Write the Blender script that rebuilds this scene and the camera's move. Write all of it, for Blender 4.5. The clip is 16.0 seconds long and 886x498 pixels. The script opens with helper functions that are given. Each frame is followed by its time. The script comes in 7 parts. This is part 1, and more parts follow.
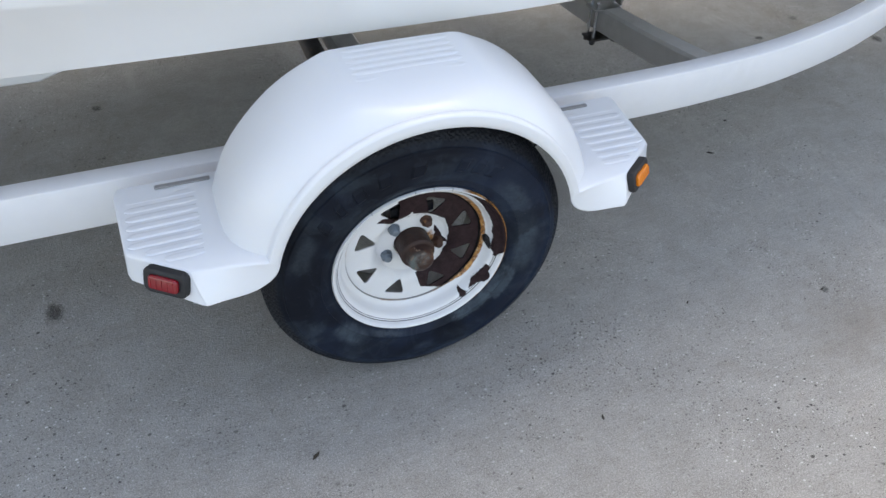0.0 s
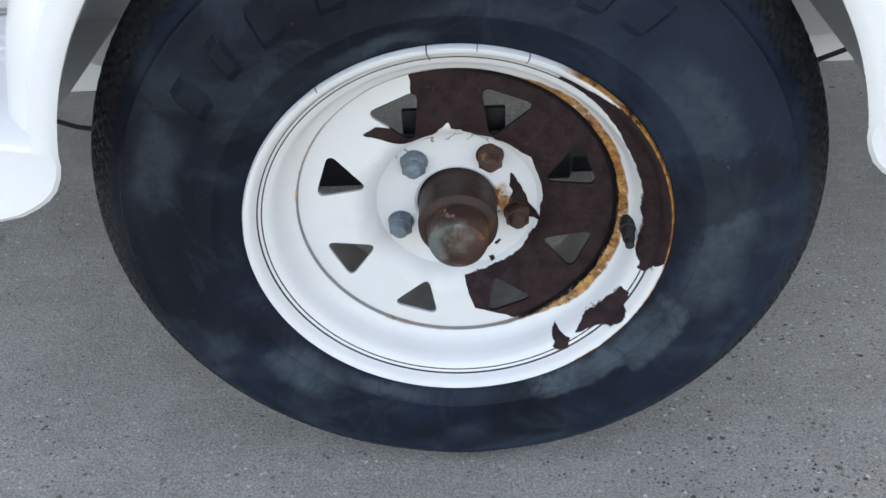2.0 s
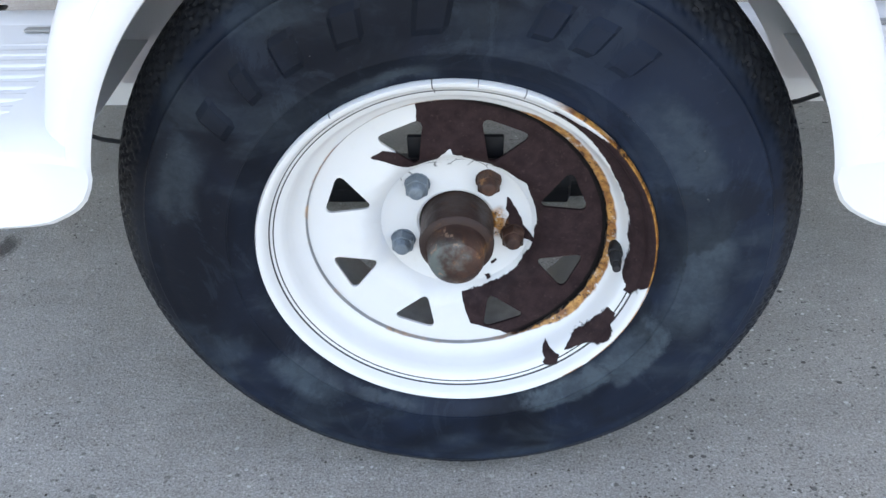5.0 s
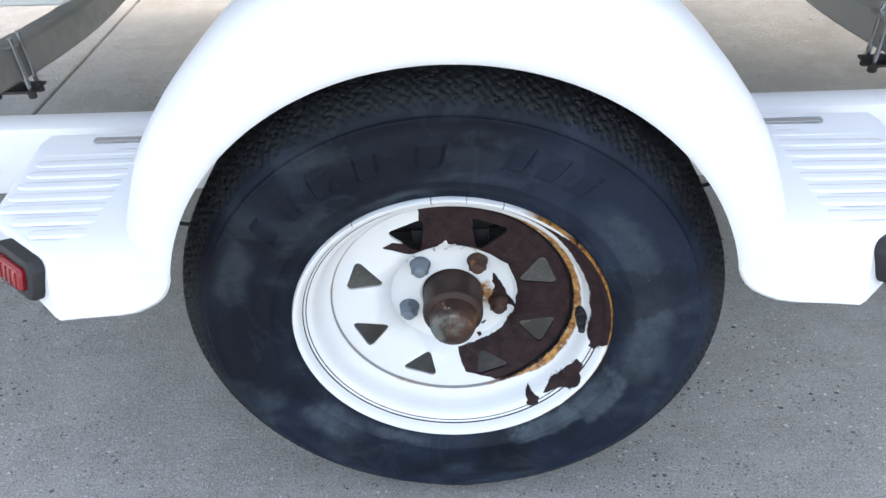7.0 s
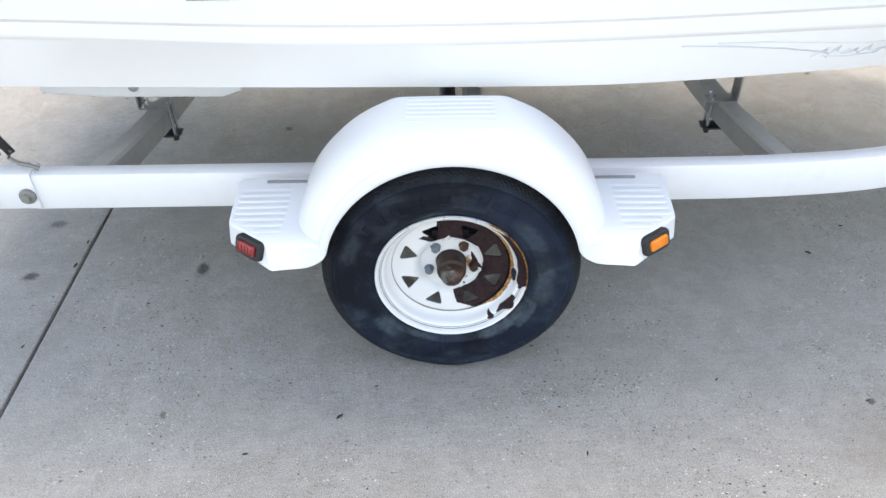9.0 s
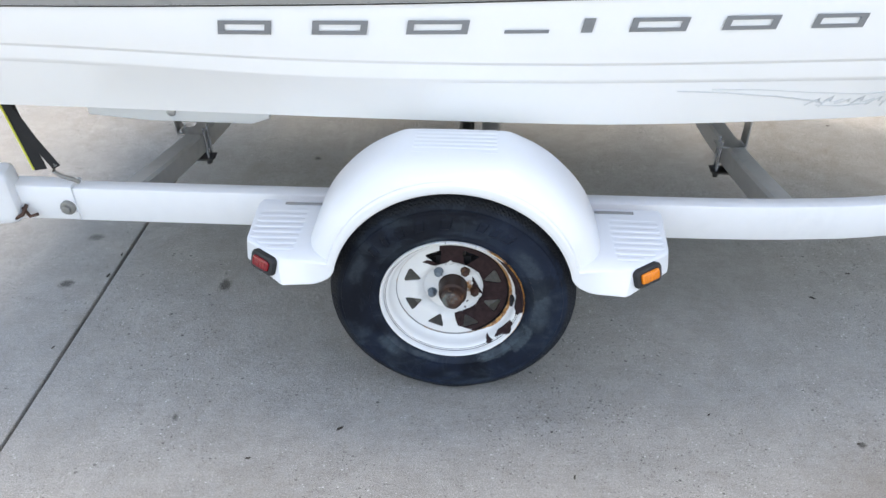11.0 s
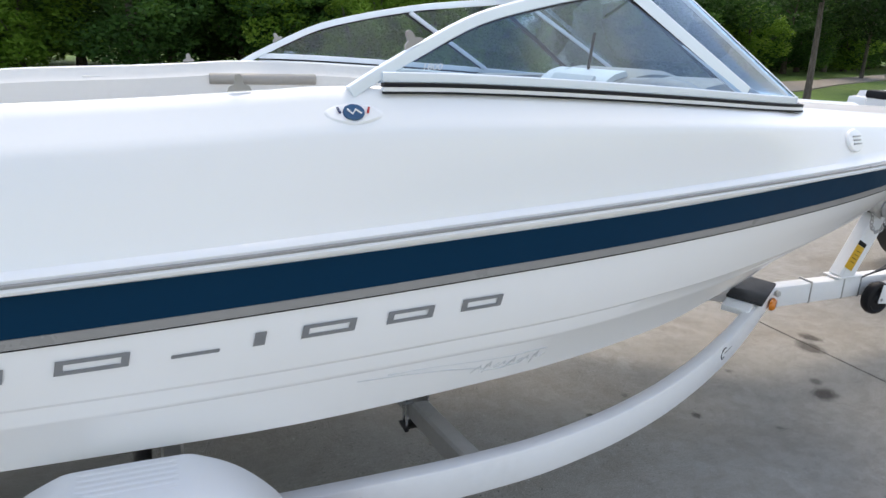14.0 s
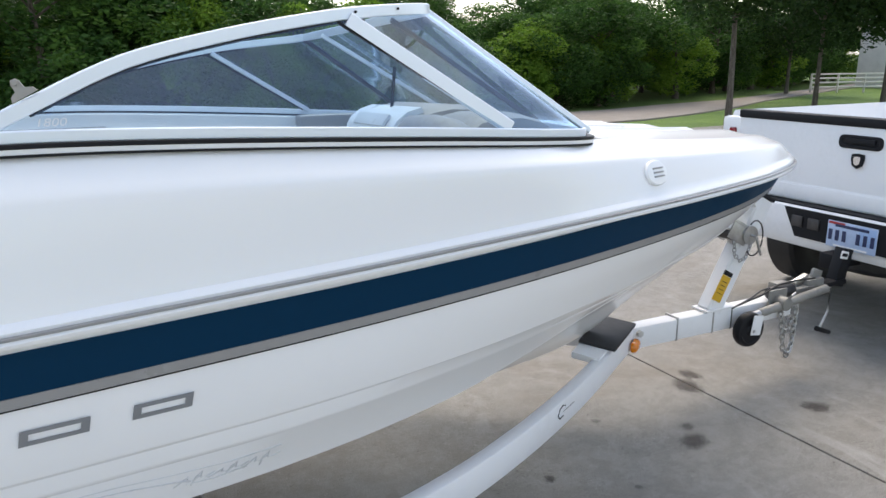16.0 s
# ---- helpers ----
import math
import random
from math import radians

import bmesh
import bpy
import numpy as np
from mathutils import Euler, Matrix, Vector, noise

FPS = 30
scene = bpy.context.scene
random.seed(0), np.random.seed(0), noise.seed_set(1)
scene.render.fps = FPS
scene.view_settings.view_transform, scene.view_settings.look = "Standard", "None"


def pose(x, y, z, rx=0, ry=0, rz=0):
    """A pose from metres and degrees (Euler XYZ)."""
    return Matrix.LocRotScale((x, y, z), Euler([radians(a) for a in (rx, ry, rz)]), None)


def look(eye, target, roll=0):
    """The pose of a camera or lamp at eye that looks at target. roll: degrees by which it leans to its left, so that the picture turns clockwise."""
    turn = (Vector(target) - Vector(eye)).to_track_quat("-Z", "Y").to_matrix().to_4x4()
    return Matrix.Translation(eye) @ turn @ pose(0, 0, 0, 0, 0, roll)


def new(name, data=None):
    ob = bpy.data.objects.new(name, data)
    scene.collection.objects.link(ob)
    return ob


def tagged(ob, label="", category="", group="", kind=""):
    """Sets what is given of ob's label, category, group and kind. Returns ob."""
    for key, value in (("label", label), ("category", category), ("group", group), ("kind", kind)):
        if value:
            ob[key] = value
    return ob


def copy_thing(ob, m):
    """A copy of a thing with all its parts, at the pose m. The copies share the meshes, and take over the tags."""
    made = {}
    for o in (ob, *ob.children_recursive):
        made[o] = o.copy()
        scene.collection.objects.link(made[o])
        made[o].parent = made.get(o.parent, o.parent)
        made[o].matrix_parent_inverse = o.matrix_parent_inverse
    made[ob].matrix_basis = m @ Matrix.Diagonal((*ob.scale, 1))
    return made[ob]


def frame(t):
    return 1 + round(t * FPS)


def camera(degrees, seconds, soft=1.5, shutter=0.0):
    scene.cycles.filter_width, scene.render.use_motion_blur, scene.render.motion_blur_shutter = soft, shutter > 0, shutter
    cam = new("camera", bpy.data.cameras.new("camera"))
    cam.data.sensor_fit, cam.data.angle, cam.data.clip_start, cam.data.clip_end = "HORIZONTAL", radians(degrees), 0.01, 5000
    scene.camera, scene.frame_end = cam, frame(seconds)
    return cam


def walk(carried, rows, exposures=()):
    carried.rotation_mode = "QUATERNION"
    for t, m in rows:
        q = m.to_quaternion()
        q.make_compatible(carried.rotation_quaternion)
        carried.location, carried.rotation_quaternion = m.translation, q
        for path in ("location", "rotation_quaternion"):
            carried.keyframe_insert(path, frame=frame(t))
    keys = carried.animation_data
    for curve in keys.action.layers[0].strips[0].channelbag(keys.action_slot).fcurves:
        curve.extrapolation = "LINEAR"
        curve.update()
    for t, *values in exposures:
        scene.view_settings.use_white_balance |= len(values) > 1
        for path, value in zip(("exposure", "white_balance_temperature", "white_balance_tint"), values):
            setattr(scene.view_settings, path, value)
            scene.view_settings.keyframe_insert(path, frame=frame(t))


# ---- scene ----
cam = camera(62.9, 16.0)
PATH = [
    (0, (-0.08, 0.198, 1.298), (0.479, 1.547, -0.069), 2.3),
    (0.5, (0.136, 0.333, 1.22), (0.361, 1.719, -0.205), 1.4),
    (1, (0.281, 0.534, 0.954), (0.302, 1.993, -0.413), 0.6),
    (1.5, (0.29, 0.657, 0.739), (0.243, 2.187, -0.548), -3.5),
    (2, (0.285, 0.674, 0.695), (0.207, 2.223, -0.567), -3.6),
    (2.5, (0.291, 0.667, 0.696), (0.179, 2.211, -0.57), -4.1),
    (3, (0.291, 0.664, 0.707), (0.186, 2.216, -0.55), -4.2),
    (3.2, (0.302, 0.665, 0.719), (0.166, 2.213, -0.54), -4.5),
    (5.5, (0.287, 0.627, 0.724), (0.205, 2.218, -0.484), -1.1),
    (6, (0.286, 0.614, 0.727), (0.191, 2.214, -0.469), -0.8),
    (6.5, (0.284, 0.61, 0.737), (0.2, 2.211, -0.458), -1.1),
    (7, (0.295, 0.554, 0.879), (0.222, 2.145, -0.33), -2.9),
    (7.5, (0.326, 0.366, 1.115), (0.207, 1.809, -0.265), -5.7),
    (8, (0.24, 0.156, 1.276), (0.166, 1.583, -0.123), -2.2),
    (8.5, (0.184, -0.023, 1.372), (0.132, 1.449, 0.019), -1.1),
    (9, (0.262, -0.151, 1.419), (0.253, 1.423, 0.185), -1.0),
    (9.2, (0.334, -0.214, 1.427), (0.342, 1.37, 0.206), -1.5),
    (11.3, (0.349, -0.248, 1.445), (0.223, 1.39, 0.304), -0.1),
    (11.5, (0.344, -0.244, 1.441), (0.221, 1.389, 0.292), 0.2),
    (12, (0.331, -0.211, 1.446), (0.226, 1.416, 0.287), 0.1),
    (12.5, (0.326, -0.185, 1.529), (0.281, 1.624, 0.677), -1.8),
    (13, (0.311, -0.16, 1.585), (0.379, 1.713, 0.885), 0.2),
    (13.5, (0.321, -0.131, 1.598), (0.739, 1.717, 0.959), 2.2),
    (14, (0.377, -0.134, 1.605), (1.099, 1.633, 1.007), 2.2),
    (14.5, (0.525, -0.167, 1.62), (1.339, 1.584, 1.1), 2.0),
    (15, (0.691, -0.216, 1.639), (1.512, 1.549, 1.179), 1.8),
    (15.5, (0.826, -0.213, 1.632), (1.646, 1.551, 1.165), 0.8),
    (16, (1.033, -0.062, 1.614), (1.866, 1.684, 1.104), -0.5),
]
EXPOSURES = [
    (0.0, 1.82, 7250.0, 10.0), (1.0, 1.92, 7450.0, 10.0), (2.0, 2.20, 7600.0, 10.0), (3.2, 2.32, 7450.0, 10.0), (5.5, 2.50, 7150.0, 10.0), (7.0, 2.51, 7250.0, 10.0), (7.5, 2.46, 7450.0, 10.0), (9.0, 2.36, 7500.0, 10.0),
    (11.5, 2.15, 7350.0, 10.0), (12.0, 2.14, 7350.0, 10.0), (12.5, 1.98, 7350.0, 10.0), (13.0, 1.74, 7350.0, 10.0), (14.0, 1.46, 7350.0, 10.0), (16.0, 1.42, 7250.0, 10.0),
]
walk(cam, [(t, look(eye, target, roll)) for t, eye, target, roll in PATH], EXPOSURES)

# ---- world and sun: bright hazy sky, the lot in soft light ----
SUN_AZIMUTH, SUN_HEIGHT = 66.0, 58.0      # degrees, from +x counter-clockwise; above the horizon
world = bpy.data.worlds.new("sky")
scene.world = world
world.use_nodes = True
_nt = world.node_tree
_sky = _nt.nodes.new("ShaderNodeTexSky")
_sky.sky_type, _sky.sun_disc = "NISHITA", False
_sky.sun_elevation, _sky.sun_rotation = radians(SUN_HEIGHT), radians(90 - SUN_AZIMUTH)
_sky.air_density, _sky.dust_density, _sky.ozone_density = 1.0, 1.6, 1.0
# scattered white cloud over the whole sky
_cc = _nt.nodes.new("ShaderNodeTexCoord")
_cn = _nt.nodes.new("ShaderNodeTexNoise")
_cn.inputs["Scale"].default_value, _cn.inputs["Detail"].default_value, _cn.inputs["Roughness"].default_value = 2.6, 6.0, 0.55
_cr = _nt.nodes.new("ShaderNodeMapRange")
_cr.interpolation_type = "SMOOTHSTEP"
_cr.inputs[1].default_value, _cr.inputs[2].default_value, _cr.inputs[3].default_value, _cr.inputs[4].default_value = 0.49, 0.62, 0.0, 0.85
_cx = _nt.nodes.new("ShaderNodeMix")
_cx.data_type = "RGBA"
_cx.inputs[7].default_value = (3.1, 3.1, 3.15, 1.0)
_nt.links.new(_cc.outputs["Generated"], _cn.inputs["Vector"])
_nt.links.new(_cn.outputs[0], _cr.inputs[0])
_nt.links.new(_cr.outputs[0], _cx.inputs[0])
_nt.links.new(_sky.outputs[0], _cx.inputs[6])
_nt.links.new(_cx.outputs[2], _nt.nodes["Background"].inputs[0])
_nt.nodes["Background"].inputs[1].default_value = 0.15
_sun = bpy.data.lights.new("sun", "SUN")
_sun.energy, _sun.angle, _sun.color = 0.8, radians(45), (1.0, 0.94, 0.84)
_sd = Vector((math.cos(radians(SUN_AZIMUTH)) * math.cos(radians(SUN_HEIGHT)), math.sin(radians(SUN_AZIMUTH)) * math.cos(radians(SUN_HEIGHT)), math.sin(radians(SUN_HEIGHT))))
new("sun", _sun).matrix_world = look(_sd * 60, (0, 0, 0))


# ---- materials ----
class Nodes:
    """A short way to write node materials."""

    def __init__(self, name):
        self.mat = bpy.data.materials.new(name)
        self.mat.use_nodes = True
        self.nt = self.mat.node_tree
        self.bsdf = self.nt.nodes["Principled BSDF"]
        self.out = self.nt.nodes["Material Output"]
        self.coord = self.nt.nodes.new("ShaderNodeTexCoord").outputs["Object"]

    def put(self, socket, value):
        if isinstance(value, bpy.types.NodeSocket):
            self.nt.links.new(value, socket)
        elif isinstance(value, tuple) and len(value) == 3 and socket.type == "RGBA":
            socket.default_value = (*value, 1)
        else:
            socket.default_value = value

    def math(self, op, a, b=0.0, c=0.0, clamp=False):
        n = self.nt.nodes.new("ShaderNodeMath")
        n.operation, n.use_clamp = op, clamp
        for i, v in enumerate((a, b, c)):
            self.put(n.inputs[i], v)
        return n.outputs[0]

    def noise(self, scale, detail=4.0, rough=0.6, vector=None, distortion=0.0):
        n = self.nt.nodes.new("ShaderNodeTexNoise")
        n.inputs["Scale"].default_value, n.inputs["Detail"].default_value = scale, detail
        n.inputs["Roughness"].default_value, n.inputs["Distortion"].default_value = rough, distortion
        self.nt.links.new(vector or self.coord, n.inputs["Vector"])
        return n.outputs[0]

    def voronoi(self, scale, vector=None, feature="F1", out="Distance"):
        n = self.nt.nodes.new("ShaderNodeTexVoronoi")
        n.feature = feature
        n.inputs["Scale"].default_value = scale
        self.nt.links.new(vector or self.coord, n.inputs["Vector"])
        return n.outputs[out]

    def step(self, value, lo, hi, to_lo=0.0, to_hi=1.0):
        n = self.nt.nodes.new("ShaderNodeMapRange")
        n.interpolation_type = "SMOOTHSTEP"
        for i, v in enumerate((value, lo, hi, to_lo, to_hi)):
            self.put(n.inputs[i], v)
        return n.outputs[0]

    def mix(self, f, a, b):
        n = self.nt.nodes.new("ShaderNodeMix")
        n.data_type = "RGBA"
        self.put(n.inputs[0], f)
        self.put(n.inputs[6], a)
        self.put(n.inputs[7], b)
        return n.outputs[2]

    def scaled(self, x, y, z):
        n = self.nt.nodes.new("ShaderNodeMapping")
        n.inputs["Scale"].default_value = (x, y, z)
        self.nt.links.new(self.coord, n.inputs[0])
        return n.outputs[0]

    def xyz(self):
        n = self.nt.nodes.new("ShaderNodeSeparateXYZ")
        self.nt.links.new(self.coord, n.inputs[0])
        return n.outputs

    def random(self):
        return self.nt.nodes.new("ShaderNodeObjectInfo").outputs["Random"]

    def island(self):
        return self.nt.nodes.new("ShaderNodeNewGeometry").outputs["Random Per Island"]

    def bump(self, height, strength=0.3, distance=0.01):
        n = self.nt.nodes.new("ShaderNodeBump")
        n.inputs["Strength"].default_value, n.inputs["Distance"].default_value = strength, distance
        self.nt.links.new(height, n.inputs["Height"])
        self.nt.links.new(n.outputs[0], self.bsdf.inputs["Normal"])

    def done(self, color, rough=0.5, metal=0.0, coat=0.0, **more):
        self.put(self.bsdf.inputs["Base Color"], color)
        self.put(self.bsdf.inputs["Roughness"], rough)
        self.put(self.bsdf.inputs["Metallic"], metal)
        self.put(self.bsdf.inputs["Coat Weight"], coat)
        for k, v in more.items():
            self.put(self.bsdf.inputs[k.replace("_", " ")], v)
        return self.mat


def painted(name, color, rough=0.3, wear=0.08, coat=0.0, grain=40.0, bump=0.02, metal=0.0, gloss=0.5):
    """Paint, gelcoat or plastic with faint dirt at two scales."""
    n = Nodes(name)
    dirt = n.math("MULTIPLY", n.step(n.noise(2.5, 5), 0.35, 0.75), n.step(n.noise(grain, 3), 0.2, 0.8))
    dark = tuple(c * (1 - 2.2 * wear) for c in color)
    col = n.mix(dirt, color, dark)
    r = n.step(n.noise(9.0, 4), 0.2, 0.8, max(rough - 0.05, 0.02), rough + 0.08) if wear > 0.01 else rough
    if bump:
        n.bump(n.noise(grain * 4, 2), bump, 0.002)
    return n.done(col, r, metal, coat, Specular_IOR_Level=gloss)


def metal_mat(name, color, rough=0.35, spots=0.25, rust=(0.12, 0.06, 0.03), rust_at=0.72):
    n = Nodes(name)
    f = n.step(n.noise(35.0, 6, 0.7), rust_at, rust_at + 0.12)
    base = n.mix(n.step(n.noise(14.0, 4), 0.3, 0.7), color, tuple(c * (1 - spots) for c in color))
    n.bump(n.noise(160.0, 3), 0.06, 0.002)
    return n.done(n.mix(f, base, rust), n.step(n.noise(22.0, 3), 0.2, 0.8, rough - 0.08, rough + 0.15), n.math("SUBTRACT", 1.0, f))


def concrete_mat():
    """Broomed concrete: mottled grey, sand grain, pale aggregate, black pits, damp brown stains."""
    n = Nodes("concrete")
    big = n.noise(0.55, 5, 0.6)
    mid = n.noise(5.0, 6, 0.7)
    fine = n.noise(230.0, 4, 0.75)
    grain = n.noise(75.0, 5, 0.75)
    col = n.mix(n.step(big, 0.3, 0.7), (0.238, 0.220, 0.194), (0.309, 0.287, 0.255))
    col = n.mix(n.step(mid, 0.35, 0.75, 0.0, 0.5), col, (0.185, 0.178, 0.165))
    col = n.mix(n.step(grain, 0.45, 0.68, 0.0, 0.45), col, (0.15, 0.145, 0.135))
    col = n.mix(n.step(fine, 0.50, 0.68, 0.0, 0.70), col, (0.54, 0.53, 0.50))
    cloud = n.noise(10.0, 8, 0.74)
    col = n.mix(n.step(cloud, 0.42, 0.60), n.mix(0.20, col, (0.10, 0.094, 0.084)), n.mix(0.10, col, (0.55, 0.54, 0.51)))
    # the broom's strokes and the sand between them
    broom = n.noise(95.0, 5, 0.7, n.scaled(0.14, 1.0, 1.0))
    col = n.mix(n.step(broom, 0.38, 0.62), n.mix(0.06, col, (0.07, 0.066, 0.06)), n.mix(0.06, col, (0.62, 0.605, 0.575)))
    sand = n.noise(400.0, 5, 0.8, n.scaled(0.9, 1.1, 1.0))
    col = n.mix(n.step(sand, 0.38, 0.62), n.mix(0.34, col, (0.055, 0.052, 0.046)), n.mix(0.28, col, (0.64, 0.625, 0.595)))
    # pale aggregate and black pits, each cell with a size of its own; the pits lie in patches
    bare = n.step(n.noise(2.3, 4, 0.6), 0.40, 0.60, 0.25, 1.0)
    warp = n.scaled(1.0, 1.35, 1.0)
    for size, reach, amount, tone in ((95.0, 0.36, 0.75, (0.64, 0.63, 0.60)), (33.0, 0.13, 0.8, (0.70, 0.69, 0.66)), (170.0, 0.46, 0.7, (0.06, 0.055, 0.05)), (120.0, 0.40, 0.8, (0.06, 0.055, 0.05)), (62.0, 0.30, 0.9, (0.035, 0.032, 0.029)), (31.0, 0.20, 0.95, (0.028, 0.025, 0.022))):
        far = n.voronoi(size, warp)
        own = n.math("POWER", n.voronoi(size, warp, "F1", "Color"), 2.4)
        far = n.math("ADD", far, n.math("MULTIPLY", n.math("SUBTRACT", n.noise(size * 3.0, 3, 0.7), 0.5), 0.12))
        spot = n.step(n.math("SUBTRACT", far, n.math("MULTIPLY", own, reach)), -0.03, 0.015, 1.0, 0.0)
        col = n.mix(n.math("MULTIPLY", spot, n.math("MULTIPLY", bare, amount)), col, tone)
    # a worn patch beside the wheel where the surface has popped out in black pits
    px, py = n.xyz()[0], n.xyz()[1]
    dx, dy = n.math("DIVIDE", n.math("SUBTRACT", px, 0.54), 0.34), n.math("DIVIDE", n.math("SUBTRACT", py, 1.04), 0.11)
    worn = n.step(n.math("ADD", n.math("ADD", n.math("MULTIPLY", dx, dx), n.math("MULTIPLY", dy, dy)), n.math("MULTIPLY", n.noise(7.0, 4, 0.7), 1.2)), 0.7, 1.7, 1.0, 0.0)
    own = n.math("POWER", n.voronoi(135.0, warp, "F1", "Color"), 2.2)
    far = n.math("ADD", n.voronoi(135.0, warp), n.math("MULTIPLY", n.math("SUBTRACT", n.noise(380.0, 3, 0.7), 0.5), 0.22))
    pit = n.step(n.math("SUBTRACT", far, n.math("MULTIPLY", own, 0.36)), -0.03, 0.02, 0.9, 0.0)
    col = n.mix(n.math("MULTIPLY", pit, worn), col, (0.028, 0.025, 0.022))
    # concrete turning darker with x ahead of the wheel, with a ragged start
    gx = n.xyz()[0]
    ahead_dark = n.step(n.math("ADD", gx, n.math("MULTIPLY", n.math("SUBTRACT", n.noise(1.1, 5, 0.65), 0.5), 2.2)), 1.3, 3.4, 0.0, 0.34)
    col = n.mix(n.math("MULTIPLY", ahead_dark, n.step(cloud, 0.34, 0.62, 1.0, 0.7)), col, (0.085, 0.078, 0.068))
    # brown damp stains and pale scuffs
    col = n.mix(n.step(n.noise(0.9, 7, 0.65, distortion=0.6), 0.50, 0.68, 0.0, 0.46), col, (0.165, 0.138, 0.11))
    col = n.mix(n.step(n.noise(3.4, 6, 0.7, n.scaled(1.0, 0.35, 1.0), 0.8), 0.58, 0.72, 0.0, 0.3), col, (0.42, 0.41, 0.39))
    n.bump(n.math("ADD", n.math("MULTIPLY", fine, 0.8), n.math("ADD", grain, mid)), 0.8, 0.004)
    return n.done(col, 0.85)


def grass_mat():
    n = Nodes("grass")
    col = n.mix(n.step(n.noise(0.6, 5), 0.3, 0.7), (0.065, 0.14, 0.018), (0.115, 0.20, 0.030))
    col = n.mix(n.step(n.noise(14.0, 4), 0.4, 0.7, 0.0, 0.5), col, (0.06, 0.11, 0.016))
    n.bump(n.noise(40.0, 4), 0.6, 0.03)
    return n.done(col, 0.9)


def leaf_mat(name, a, b, bright):
    n = Nodes(name)
    col = n.mix(n.island(), a, b)
    col = n.mix(n.step(n.noise(0.7, 3), 0.5, 0.68), col, bright)
    n.done(col, 0.6, Specular_IOR_Level=0.15)
    tl = n.nt.nodes.new("ShaderNodeBsdfTranslucent")
    n.put(tl.inputs[0], col)
    mx = n.nt.nodes.new("ShaderNodeMixShader")
    mx.inputs[0].default_value = 0.42
    n.nt.links.new(n.bsdf.outputs[0], mx.inputs[1])
    n.nt.links.new(tl.outputs[0], mx.inputs[2])
    n.nt.links.new(mx.outputs[0], n.out.inputs[0])
    return n.mat


def bark_mat():
    n = Nodes("bark")
    v = n.scaled(1, 1, 0.2)
    h = n.noise(30.0, 5, 0.7, v)
    n.bump(h, 0.8, 0.02)
    return n.done(n.mix(n.step(h, 0.3, 0.7), (0.05, 0.04, 0.03), (0.14, 0.12, 0.10)), 0.9)


def glass_mat(name, tint, gloss=1.0):
    n = Nodes(name)
    tr = n.nt.nodes.new("ShaderNodeBsdfTransparent")
    tr.inputs[0].default_value = (*tint, 1)
    gl = n.nt.nodes.new("ShaderNodeBsdfGlossy")
    gl.inputs["Roughness"].default_value = 0.0
    gl.inputs["Color"].default_value = (0.78, 0.89, 1.0, 1)
    lw = n.nt.nodes.new("ShaderNodeLayerWeight")
    lw.inputs[0].default_value = 0.5
    smear = n.step(n.noise(5.0, 5, 0.7, distortion=1.0), 0.35, 0.85, 0.92, 1.15)
    f = n.math("ADD", 0.085, n.math("MULTIPLY", n.math("POWER", lw.outputs["Facing"], 3.0), 0.75))
    f = n.math("MULTIPLY", n.math("MULTIPLY", f, smear), gloss, clamp=True)
    mx = n.nt.nodes.new("ShaderNodeMixShader")
    n.nt.links.new(f, mx.inputs[0])
    n.nt.links.new(tr.outputs[0], mx.inputs[1])
    n.nt.links.new(gl.outputs[0], mx.inputs[2])
    n.nt.links.new(mx.outputs[0], n.out.inputs[0])
    return n.mat


